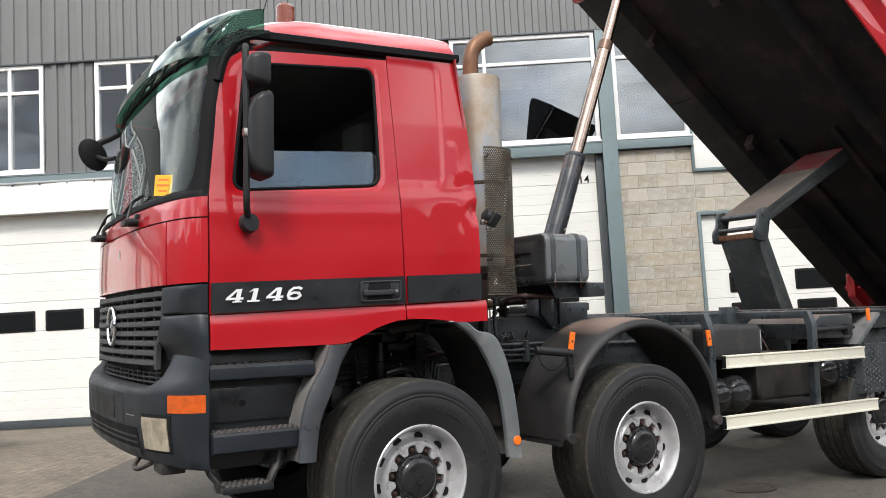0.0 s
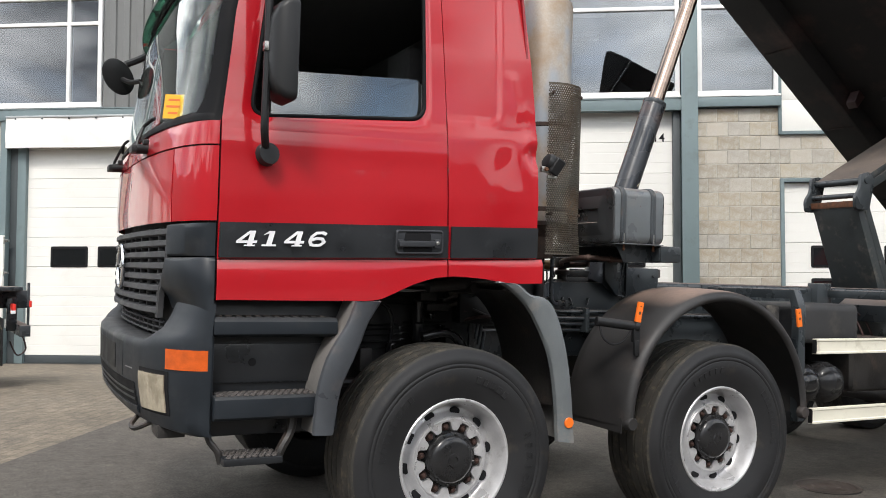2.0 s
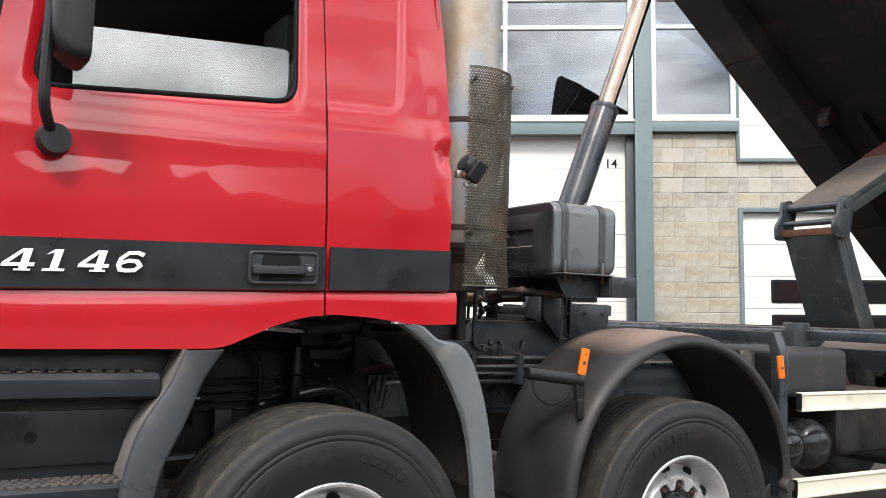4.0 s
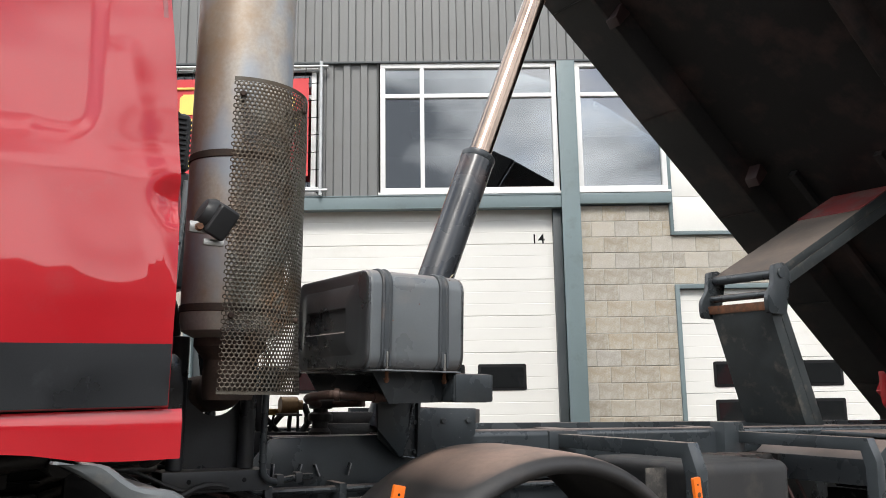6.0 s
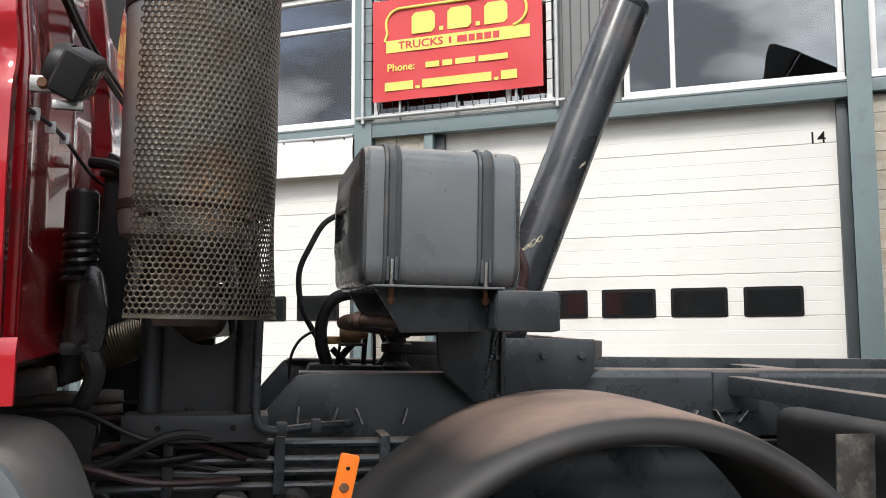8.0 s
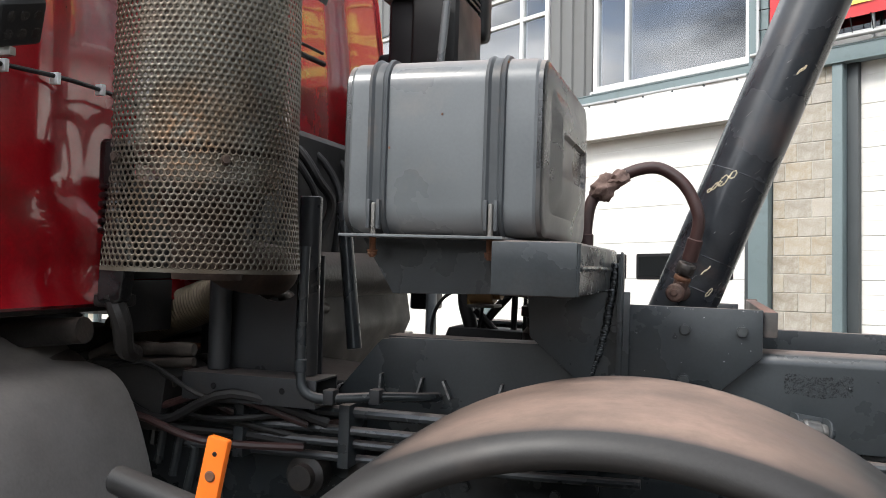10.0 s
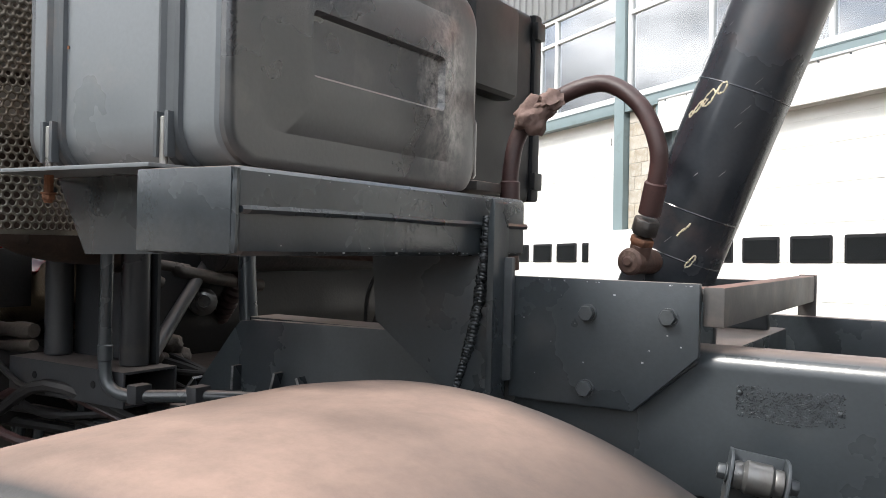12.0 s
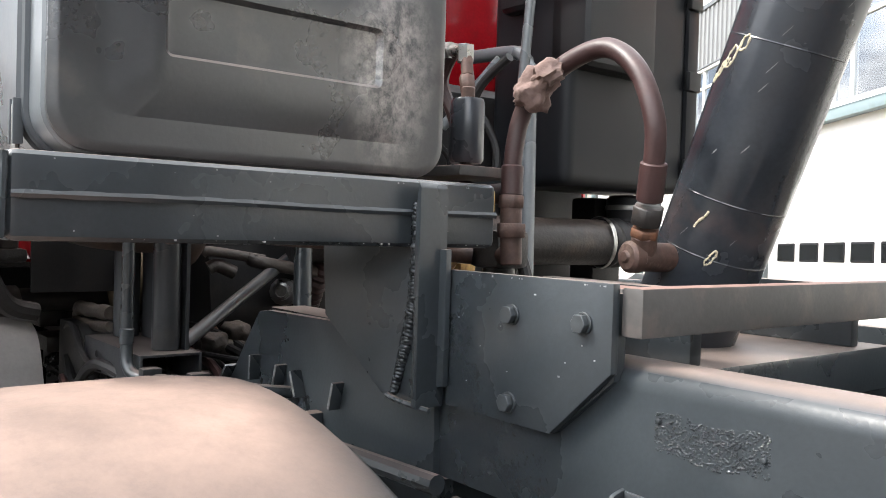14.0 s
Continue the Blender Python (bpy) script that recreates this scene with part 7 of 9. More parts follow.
def exhaust():
    C = Vector((0.78, 0.408, 0))
    e = sub("exhaust_muffler", truck, label="upright heat-stained muffler behind a perforated shield")
    part("muffler", lathe([(0, 1.72), (0.10, 1.72), (0.150, 1.745), (0.156, 1.78), (0.156, 2.96), (0.150, 2.995), (0.10, 3.01), (0, 3.01)], C, (0, 0, 1), 56), M_MUFFLER, e)
    for z in (1.80, 2.27):
        part("muffler_band", lathe([(0.157, 0), (0.1595, 0.002), (0.1595, 0.022), (0.157, 0.024)], C + Vector((0, 0, z)), (0, 0, 1), 56), M_RUSTDARK, e)
    pipe = [(0.735, 0.408, 2.99), (0.735, 0.408, 3.06), (0.738, 0.405, 3.14), (0.765, 0.40, 3.21), (0.825, 0.395, 3.262), (0.875, 0.39, 3.285)]
    part("tail_pipe", tube(pipe, 0.052, 24, 6), M_RUSTPIPE, e, "rust-brown tail pipe elbow")
    # perforated wrap: hexagonal cells with round holes
    S = Vector((0.774, 0.384, 0))
    R, z0, z1 = 0.204, 1.560, 2.500
    a0, a1 = radians(-118), radians(44)
    pitch = 0.0138
    rowh = pitch * math.sqrt(3) / 2
    cols = int(R * (a1 - a0) / pitch)
    nrow = int((z1 - z0 - 0.012) / rowh)
    verts, faces, index = [], [], {}

    def on(u, v):
        flare = 0.011 * max(0, (1.80 - v) / 0.24) ** 1.5 + 0.0015 * math.sin(u * 11 + v * 5) + 0.001 * math.sin(v * 17)
        a = a0 + u / R
        rr = R + flare
        return (S.x + rr * math.cos(a), S.y + rr * math.sin(a), v)

    def vert(u, v):
        key = (round(u, 5), round(v, 5))
        if key not in index:
            index[key] = len(verts)
            verts.append(on(u, v))
        return index[key]
    rc = pitch / math.sqrt(3)

    def hole(v):
        return 0.0049 if v < 1.80 or 2.295 < v < 2.328 else 0.0036
    for j in range(nrow):
        for i in range(cols):
            cu = (i + 0.5 + (0.5 if j % 2 else 0.0)) * pitch
            cv = z0 + 0.012 + j * rowh
            outer = [vert(cu + rc * math.cos(radians(30 + 60 * k)), cv + rc * math.sin(radians(30 + 60 * k))) for k in range(6)]
            base = len(verts)
            for k in range(12):
                ang = radians(30 + 30 * k)
                verts.append(on(cu + hole(cv) * math.cos(ang), cv + hole(cv) * math.sin(ang)))
            for k in range(6):
                n = (k + 1) % 6
                faces.append((outer[k], outer[n], base + (2 * k + 2) % 12, base + 2 * k + 1, base + 2 * k))
    me = bpy.data.meshes.new("heat_shield")
    me.from_pydata(verts, [], faces)
    me.materials.append(M_SHIELD)
    me.polygons.foreach_set("use_smooth", [True] * len(me.polygons))
    sh = new("heat_shield", me)
    sh.parent = e
    tagged(sh, "perforated steel heat shield with rust, heat stains and a darkened foot")
    sol = sh.modifiers.new("thickness", "SOLIDIFY")
    sol.thickness, sol.offset = 0.0016, -1
    # plain rims
    def rim(va, vb, name="shield_rim"):
        n = 48
        rows = [[on(R * (a1 - a0) * k / n, v) for k in range(n + 1)] for v in (va, vb)]
        part(name, thick(loft(rows), 0.0025), M_SHIELD, e)
    rim(z0 - 0.002, z0 + 0.006)
    rim(z1 - 0.012, z1)
    for a in (-110, -45):
        for z in (1.781, 2.445):
            ang = radians(a)
            q = S + Vector((math.cos(ang) * 0.2065, math.sin(ang) * 0.2065, z))
            part("bolt", hexbolt(q, (math.cos(ang), math.sin(ang), 0), 0.009, 0.008), M_RUSTDARK, e)
            part("standoff", rod(C + Vector((math.cos(ang) * 0.155, math.sin(ang) * 0.155, z)), q, 0.008, seg=10), M_RUSTDARK, e)
    part("inlet_pipe", lathe([(0.074, 1.54), (0.078, 1.56), (0.078, 1.66), (0.11, 1.70), (0.11, 1.73)], C, (0, 0, 1), 32), M_RUSTDARK, e, "dark rusted inlet pipe")
    # flexible pipe from the engine
    part("flex_pipe", tube([(0.30, 0.74, 1.37), (0.42, 0.735, 1.415), (0.53, 0.73, 1.455), (0.63, 0.725, 1.495), (0.70, 0.715, 1.522)], 0.056, 24, 26, wave=lambda k: 1.0 if k % 2 else 0.95), M_FLEX, e, "ribbed flexible exhaust pipe")
    part("pipe_bend", tube([(0.69, 0.717, 1.518), (0.76, 0.70, 1.548), (0.81, 0.65, 1.562), (0.81, 0.56, 1.566), (0.795, 0.47, 1.585), (0.785, 0.42, 1.64)], 0.062, 24, 6), M_RUSTDARK, e, "dark rusted pipe bend")
    # stand with posts, backing sheet and base tube
    s = sub("muffler_stand", truck, label="black welded stand of the muffler")
    for a, b, c, d, lo, hi in ((0.635, 0.985, 0.545, 0.550, 1.25, 1.315), (0.635, 0.985, 0.660, 0.665, 1.25, 1.315), (0.635, 0.985, 0.550, 0.660, 1.25, 1.255), (0.635, 0.985, 0.550, 0.660, 1.310, 1.315)):
        part("base_tube", box(a, b, c, d, lo, hi, 0.001), M_STAND, s)
    for x in (0.72, 0.90):
        # Black discs on the tube, no real holes: their shade is painted.
        part("bolt_hole_shade", rod((x, 0.5435, 1.285), (x, 0.547, 1.285), 0.008, seg=12), M_INKSHADE, s)
    for x, y in ((0.69, 0.615), (0.925, 0.615)):
        part("post", rod((x, y, 1.316), (x, y, 1.74), 0.027, seg=18), M_STAND, s)
    cut = [(0.822 + 0.083 * math.cos(radians(q)), 1.565 + 0.080 * math.sin(radians(q))) for q in range(0, -181, -15)]
    part("backing_sheet", prism([(0.70, 1.316), (0.950, 1.316), (0.950, 1.60), (0.905, 1.60)] + cut + [(0.739, 1.60), (0.70, 1.60)], 0.645, 0.652, "y"), M_STAND, s)
    part("conduit", tube([(0.955, 0.53, 1.62), (0.953, 0.53, 1.45), (0.953, 0.53, 1.34), (0.962, 0.53, 1.295), (0.995, 0.54, 1.277), (1.05, 0.57, 1.277), (1.12, 0.615, 1.279), (1.19, 0.67, 1.275), (1.22, 0.76, 1.265)], 0.0115, 12), M_CHASSIS, s)
    part("conduit_sleeve", rod((0.953, 0.53, 1.335), (0.953, 0.53, 1.365), 0.0135, seg=14), M_CHASSIS, s)
    for x, y in ((1.02, 0.553), (1.11, 0.607)):
        part("pipe_clip", box(x - 0.013, x + 0.013, y - 0.019, y + 0.017, 1.264, 1.298, 0.004), M_STAND, s)
    part("brace", rod((0.925, 0.65, 1.325), (0.50, 1.26, 1.592), 0.0145, seg=14), M_STAND, s)


M_STAND = surface("black_stand_paint", (0.026, 0.028, 0.031), rough=0.35, var=0.25, scale=6, fine=160, bump=0.1, dirt=(0.06, 0.05, 0.042), dirt_amount=0.15, dirt_scale=9, dust=(0.16, 0.12, 0.10), dust_amount=0.5, dust_from=0.75)
M_RUSTPIPE = surface("rust_brown_pipe", (0.20, 0.10, 0.055), rough=0.45, metal=0.5, var=0.35, scale=6, bump=0.1, dirt=(0.07, 0.04, 0.03), dirt_amount=0.3, dirt_scale=8)
M_FLEX = surface("brown_flexible_steel", (0.20, 0.16, 0.11), rough=0.4, metal=0.7, var=0.3, scale=6, bump=0.05, dirt=(0.05, 0.04, 0.03), dirt_amount=0.35, dirt_scale=7)
exhaust()


M_INNER = surface("black_inner_panel", (0.016, 0.0155, 0.016), rough=0.5, var=0.3, scale=8, bump=0.2, dirt=(0.03, 0.025, 0.022), dirt_amount=0.25, dirt_scale=9, spec=0.3)


def behind_cab():
    lamp = sub("work_lamp", truck, label="black rectangular work lamp on a steel bracket")
    place = pose(0.605, 0.022, 2.012, 20, 26, 4)
    body = bevelled(prism([(-0.055, -0.045), (0.055, -0.045), (0.055, 0.045), (-0.055, 0.045)], -0.04, 0.02, "x"), 0.014, 3)
    dome = lathe([(0.046, 0), (0.044, 0.012), (0.034, 0.026), (0.0, 0.032)], (-0.038, 0, 0), (-1, 0, 0), 20)
    b = part("lamp_body", joined(body, dome), M_PLASTIC, lamp)
    b.matrix_local = place
    part("lamp_bracket", joined(box(0.515, 0.565, 0.006, 0.026, 1.975, 2.005, 0.003), box(0.555, 0.61, 0.008, 0.024, 1.945, 1.962, 0.003)), M_STEEL, lamp)
    part("bolt", hexbolt((0.540, 0.006, 1.990), (0, -1, 0), 0.010, 0.012), M_RUST, lamp)
    for i in range(3):
        for j in range(2):
            ob = part("led", rod((0.0, 0, 0), (0.004, 0, 0), 0.011, seg=12), M_LENS, lamp)
            ob.matrix_local = place @ Matrix.Translation((0.0195, -0.031 + 0.031 * i, -0.017 + 0.034 * j))
    # cab spring and damper
    sp = sub("cab_spring", truck, label="black air spring and damper behind the cab")
    part("damper", lathe([(0, 0), (0.034, 0), (0.037, 0.006), (0.037, 0.092), (0.031, 0.100), (0, 0.100)], (0.55, 0.39, 1.745), (0, 0, 1), 28), M_HUB, sp)
    coil = [(0.55 + 0.034 * math.cos(k * 0.6), 0.395 + 0.034 * math.sin(k * 0.6), 1.63 + 0.115 * k / 62) for k in range(63)]
    part("coil", tube(coil, 0.0075, 6, 2), M_HUB, sp)
    part("damper_rod", rod((0.55, 0.40, 1.50), (0.55, 0.40, 1.74), 0.026), M_GRIME, sp)
    part("spring_seat", box(0.52, 0.58, 0.36, 0.44, 1.47, 1.50, 0.01), M_GRIME, sp)
    part("latch", bevelled(prism(round_poly([(0.555, 1.48), (0.615, 1.48), (0.625, 1.56), (0.605, 1.665), (0.58, 1.675), (0.56, 1.62)], 0.02), 0.33, 0.37, "y"), 0.006), M_HUB, sp)
    part("latch_arm", tube([(0.58, 0.35, 1.50), (0.60, 0.36, 1.44), (0.58, 0.40, 1.38), (0.56, 0.46, 1.36)], 0.022, 10), M_GRIME, sp)
    # Added black fillers and pads: they stand for the dark void and cover red.
    part("void_filler", bevelled(prism([(0.50, 1.20), (0.60, 1.20), (0.66, 1.35), (0.62, 1.60), (0.60, 1.98), (0.53, 2.02), (0.50, 1.60)], 0.82, 2.15, "y"), 0.02), M_INNER, truck, "black filler standing for the dark void under the cab tail")
    part("dark_cover_pad", box(0.507, 0.516, 0.46, 0.665, 1.40, 1.527, 0.003), M_INNER, truck, "black pad added to cover red where it is dark")
    part("dark_cover_pad", box(0.507, 0.516, 0.48, 0.82, 1.53, 1.78, 0.003), M_INNER, truck, "black pad added to cover red where it is dark")
    part("void_filler", bevelled(prism([(0.36, 1.16), (0.56, 1.16), (0.58, 1.29), (0.52, 1.325), (0.36, 1.325)], 0.56, 0.775, "y"), 0.01), M_INNER, truck, "black filler standing for the dark void under the cab tail")
    rnd = random.Random(21)
    for k in range(9):
        y = 0.66 + 0.14 * k + rnd.uniform(-0.03, 0.03)
        part("back_pipe", tube([(0.60 + 0.06 * rnd.random(), y, 1.55), (0.68, y + rnd.uniform(-0.05, 0.05), 1.75), (0.66, y + rnd.uniform(-0.06, 0.06), 1.84), (0.60, y + rnd.uniform(-0.05, 0.05), 1.93), (0.52, y, 1.95)], 0.008 + 0.009 * rnd.random(), 10, 6), M_INNER, truck)
    for z, r, xb in ((2.30, 0.010, 0.478), (2.34, 0.006, 0.472), (1.95, 0.005, 0.506)):
        part("back_pipe", tube([(xb, 0.06, z), (xb, 0.35, z + 0.01), (xb, 0.8, z - 0.02), (xb, 1.6, z)], r, 8, 6), M_INNER, truck)
    for k, y in enumerate((0.10, 0.24, 0.38)):
        part("cable_clip", box(0.495, 0.516, y - 0.006, y + 0.006, 1.938 + 0.004 * k, 1.964 + 0.004 * k, 0.003), M_WHITEPLASTIC, truck, "white cable clip")
    for y in (0.05, 0.075):
        part("back_flange", prism([(0.385, 2.86), (0.405, 2.86), (0.465, 2.42), (0.502, 2.05), (0.504, 1.50), (0.485, 1.50), (0.484, 2.05), (0.447, 2.42)], y, y + 0.006, "y", 0.001), M_BACKRED, truck, "red welded corner flange")
    # crank pipe and lines below the cab's tail
    part("rear_cab_tube", rod((0.30, 0.28, 1.365), (0.30, 2.0, 1.365), 0.03), M_GRIME, truck)
    part("lift_arm", tube([(0.05, 0.35, 1.36), (0.35, 0.34, 1.40), (0.52, 0.34, 1.42)], 0.03, 12), M_GRIME, truck)
    rnd = random.Random(11)
    for k in range(14):
        y, z = 0.54 + 0.3 * rnd.random(), 1.13 + 0.17 * rnd.random()
        x = 0.36 + 0.1 * rnd.random()
        pts = [(x, y, z), (x + 0.15, y + rnd.uniform(-0.05, 0.05), z + rnd.uniform(-0.05, 0.05)), (x + 0.34, y + rnd.uniform(-0.08, 0.08), z + rnd.uniform(-0.08, 0.04)), (x + 0.55, y + 0.05, z - 0.03)]
        part("loose_line", tube(pts, 0.006 + 0.008 * rnd.random(), 8, 5), M_INNER if k % 4 else M_HOSE, truck)
    # straight pipes clipped along the rail
    for k, (z, y) in enumerate(((1.225, 0.66), (1.185, 0.64), (1.15, 0.66), (1.11, 0.68))):
        part("air_pipe", tube([(0.48 + 0.03 * k, y, z - 0.12), (0.50 + 0.03 * k, y, z - 0.01), (0.56, y, z), (0.9, y, z + 0.004), (1.35, y + 0.02, z), (1.7, y + 0.03, z + 0.006)], 0.011 if k else 0.014, 10), M_CHASSIS, truck)
    for x in (0.74, 1.02, 1.30):
        part("pipe_clip", box(x - 0.014, x + 0.014, 0.63, 0.75, 1.10, 1.25, 0.004), M_CHASSIS, truck)
    part("rail_fish_plate", box(0.55, 1.60, 0.785, 0.80, 0.97, 1.20, 0.004), M_CHASSIS, truck)
    for k in range(9):
        part("bolt", hexbolt((0.62 + 0.11 * k, 0.785, 1.05 + 0.08 * (k % 2)), (0, -1, 0), 0.012, 0.014), M_BOLT, truck)
    for x in (0.90, 1.06):
        part("hex_plug", lathe([(0, -0.05), (0.03, -0.05), (0.033, -0.03), (0.05, -0.02), (0.05, 0.03)], (x, 0.70, 1.06), (0, 1, 0), 24), M_GRIME, truck)
    # engine top and clutter between the rails
    part("gearbox", bevelled(prism([(0.2, 0.75), (1.5, 0.78), (1.5, 1.15), (0.9, 1.25), (0.2, 1.30)], 0.92, 1.38, "y"), 0.04, 2), M_GRIME, truck, "grimy gearbox between the rails")
    part("fuel_filter", lathe([(0, 0), (0.03, 0.0), (0.034, 0.006), (0.034, 0.05), (0.022, 0.055), (0.022, 0.075), (0.015, 0.078), (0.013, 0.07), (0, 0.07)], (0.66, 1.02, 1.40), (0.75, -0.6, 0.1), 12), M_ROLLER, truck, "worn steel fitting")
    rnd = random.Random(77)
    for k in range(9):
        c = Vector((0.70 + 0.05 * rnd.random(), 0.78 + 0.14 * rnd.random(), 1.27 + 0.06 * rnd.random()))
        bm = bmesh.new()
        bmesh.ops.create_icosphere(bm, subdivisions=3, radius=1)
        for v in bm.verts:
            n = v.co.normalized()
            g = 1 + 0.4 * noise.noise(n * 1.6 + c * 9)
            v.co = Vector((n.x * 0.034 * g, n.y * 0.030 * g, n.z * 0.024 * g))
        part("engine_casting", xform(bm, Matrix.Translation(c)), M_CASTING, truck, "dusty grey-brown casting", 60)
    for p0, p1, r in (((0.70, 0.78, 1.497), (0.71, 0.93, 1.484), 0.012), ((0.71, 0.90, 1.490), (0.72, 1.16, 1.440), 0.016), ((0.69, 0.80, 1.462), (0.70, 0.86, 1.452), 0.016)):
        part("rear_pipe", tube([p0, ((p0[0] + p1[0]) / 2, p0[1] + 0.02, (p0[2] + p1[2]) / 2 + 0.012), p1], r, 12), M_CASTING, truck)
    for z in (1.19, 1.145):
        part("frame_bar", box(-0.60, 0.30, 0.775, 0.79, z, z + 0.022, 0.004), M_CASTING, truck)
    for x0, x1, za, zb, r in ((0.40, 0.63, 1.352, 1.360, 0.018), (0.36, 0.63, 1.315, 1.330, 0.014), (0.38, 0.58, 1.278, 1.276, 0.015)):
        part("brown_pipe", tube([(x0 - 0.08, 0.62, za - 0.03), (x0, 0.60, za), ((x0 + x1) / 2, 0.595, za + 0.004), (x1, 0.60, zb)], r, 12, wave=lambda k: 0.92 + 0.1 * math.sin(k * 1.3)), M_CASTING, truck)
    part("rusty_pipe", tube([(0.30, 0.86, 1.335), (0.50, 0.84, 1.338), (0.62, 0.83, 1.33), (0.66, 0.84, 1.30)], 0.010, 10), M_RUST, truck)
    part("rusty_pipe", tube([(0.30, 0.82, 1.315), (0.52, 0.80, 1.318), (0.60, 0.80, 1.30)], 0.008, 10), M_RUSTDARK, truck)
    part("corrugated_hose", tube([(0.62, 1.10, 1.34), (0.70, 1.08, 1.42), (0.73, 1.10, 1.52), (0.68, 1.14, 1.60)], 0.026, 14, 14, wave=lambda k: 1.0 if k % 2 else 0.86), M_HOSE, truck)
    part("engine", bevelled(prism([(-0.95, 0.75), (0.25, 0.75), (0.25, 1.32), (-0.95, 1.34)], 0.85, 1.45, "y"), 0.03, 2), M_GRIME, truck, "grimy engine block")
    for k in range(7):
        part("engine_rib", box(-0.8 + 0.14 * k, -0.74 + 0.14 * k, 0.80, 0.86, 0.95, 1.28, 0.008), M_GRIME, truck)
    for k, (z, r) in enumerate(((1.262, 0.004), (1.175, 0.005), (1.150, 0.005), (1.120, 0.004), (1.085, 0.006), (1.02, 0.005), (1.30, 0.006))):
        y, d = 0.60 + 0.012 * (k % 3), 0.03 if 0 < k < 5 else 0.004
        part("brake_line", tube([(-0.62, y, z - 0.012), (-0.34, y, z), (-0.315, y, z), (-0.28, y, z - d), (-0.25, y, z - d), (0.0, y, z - d + 0.008), (0.02, y, z - d + 0.008), (0.05, y, z - d * 0.3), (0.30, y, z - d * 0.3)], r, 8, 3), M_HUB, truck)
    part("arch_hose", tube([(-0.20, 0.58, 1.27), (-0.10, 0.57, 1.262), (-0.055, 0.57, 1.20), (-0.05, 0.58, 1.10), (-0.06, 0.60, 1.0)], 0.011, 10), M_HUB, truck)
    part("shock_tube", lathe([(0, 0), (0.036, 0), (0.036, 0.30), (0.028, 0.31), (0.028, 0.42), (0, 0.42)], (0.10, 0.56, 0.86), (0, 0, 1), 20), M_HUB, truck)
    for x, z, r in ((-0.346, 0.99, 0.04), (-0.30, 1.06, 0.022), (-0.03, 1.03, 0.025), (0.20, 1.20, 0.018), (0.26, 1.14, 0.014), (-0.45, 1.08, 0.016)):
        part("pivot_boss", lathe([(0, -0.03), (r * 0.4, -0.03), (r * 0.5, -0.02), (r * 0.85, -0.018), (r, -0.008), (r, 0.05)], (x, 0.60, z), (0, 1, 0), 20), M_HUB, truck)
    for x, z, w, hh in ((0.16, 1.31, 0.10, 0.05), (0.22, 1.25, 0.14, 0.04), (-0.20, 0.97, 0.07, 0.12), (0.30, 1.05, 0.06, 0.12)):
        part("bracket", box(x - w / 2, x + w / 2, 0.55, 0.64, z - hh / 2, z + hh / 2, 0.008), M_GRIME, truck)
    part("steering_arm", tube([(-0.5, 0.45, 0.86), (-0.1, 0.42, 0.88), (0.25, 0.45, 0.86)], 0.022, 10), M_GRIME, truck)
    part("coolant_pipe", tube([(0.05, 0.40, 1.10), (0.20, 0.40, 1.12), (0.30, 0.42, 1.05), (0.33, 0.42, 0.92)], 0.026, 12), M_HUB, truck)
    part("inner_well", box(-0.60, 0.36, 0.64, 0.66, 0.75, 1.33, 0.01), M_INNER, truck, "black inner wheel well")
    # valve, hoses and brass block between tank and muffler
    v = sub("valve_block", truck, label="grimy hydraulic pump lines under the tank")
    part("suction_hose", tube([(1.34, 1.15, 1.645), (1.235, 1.15, 1.637), (1.19, 1.15, 1.605), (1.166, 1.15, 1.55), (1.165, 1.15, 1.48), (1.184, 1.15, 1.412), (1.196, 1.15, 1.34)], 0.021, 14), M_INNER, v)
    part("thin_hose", tube([(1.26, 1.2, 1.93), (1.172, 1.2, 1.88), (1.125, 1.2, 1.80), (1.09, 1.2, 1.709), (1.10, 1.2, 1.60), (1.138, 1.2, 1.521), (1.19, 1.18, 1.44)], 0.010, 10), M_INNER, v)
    part("solenoid", lathe([(0, 0), (0.030, 0.0), (0.033, 0.003), (0.033, 0.066), (0.030, 0.070), (0.020, 0.070), (0.020, 0.09), (0, 0.09)], (1.212, 1.036, 1.516), (1, -0.12, 0), 28), M_TANCAN, v, "tan cylindrical filter body")
    part("solenoid_plate", box(1.212, 1.290, 0.99, 1.08, 1.474, 1.482, 0.002), M_GRIME, v)
    part("suction_pipe", tube([(1.42, 0.46, 1.552), (1.30, 0.47, 1.555), (1.225, 0.50, 1.560), (1.190, 0.53, 1.560), (1.178, 0.60, 1.555), (1.19, 0.72, 1.545), (1.28, 0.90, 1.535), (1.37, 1.02, 1.52)], 0.0155, 16), M_BROWNSTEEL, v, "brown suction pipe")
    for c, d in (((1.205, 0.514, 1.560), (-1, 0.6, 0)), ((1.33, 0.466, 1.5545), (-1, 0.05, 0))):
        part("pipe_collar", lathe([(0.015, -0.010), (0.021, -0.009), (0.022, 0.0), (0.021, 0.009), (0.015, 0.010)], c, d, 18), M_BROWNSTEEL, v)
    part("pump_head", joined(lathe([(0, 0), (0.042, 0), (0.046, 0.01), (0.046, 0.07), (0.034, 0.085), (0.034, 0.11), (0.05, 0.115), (0.05, 0.14), (0.03, 0.15), (0.03, 0.20), (0, 0.20)], (1.40, 1.06, 1.34), (0, 0, 1), 24), box(1.36, 1.44, 1.02, 1.10, 1.50, 1.57, 0.012)), M_GRIME, v, "grimy pump head")
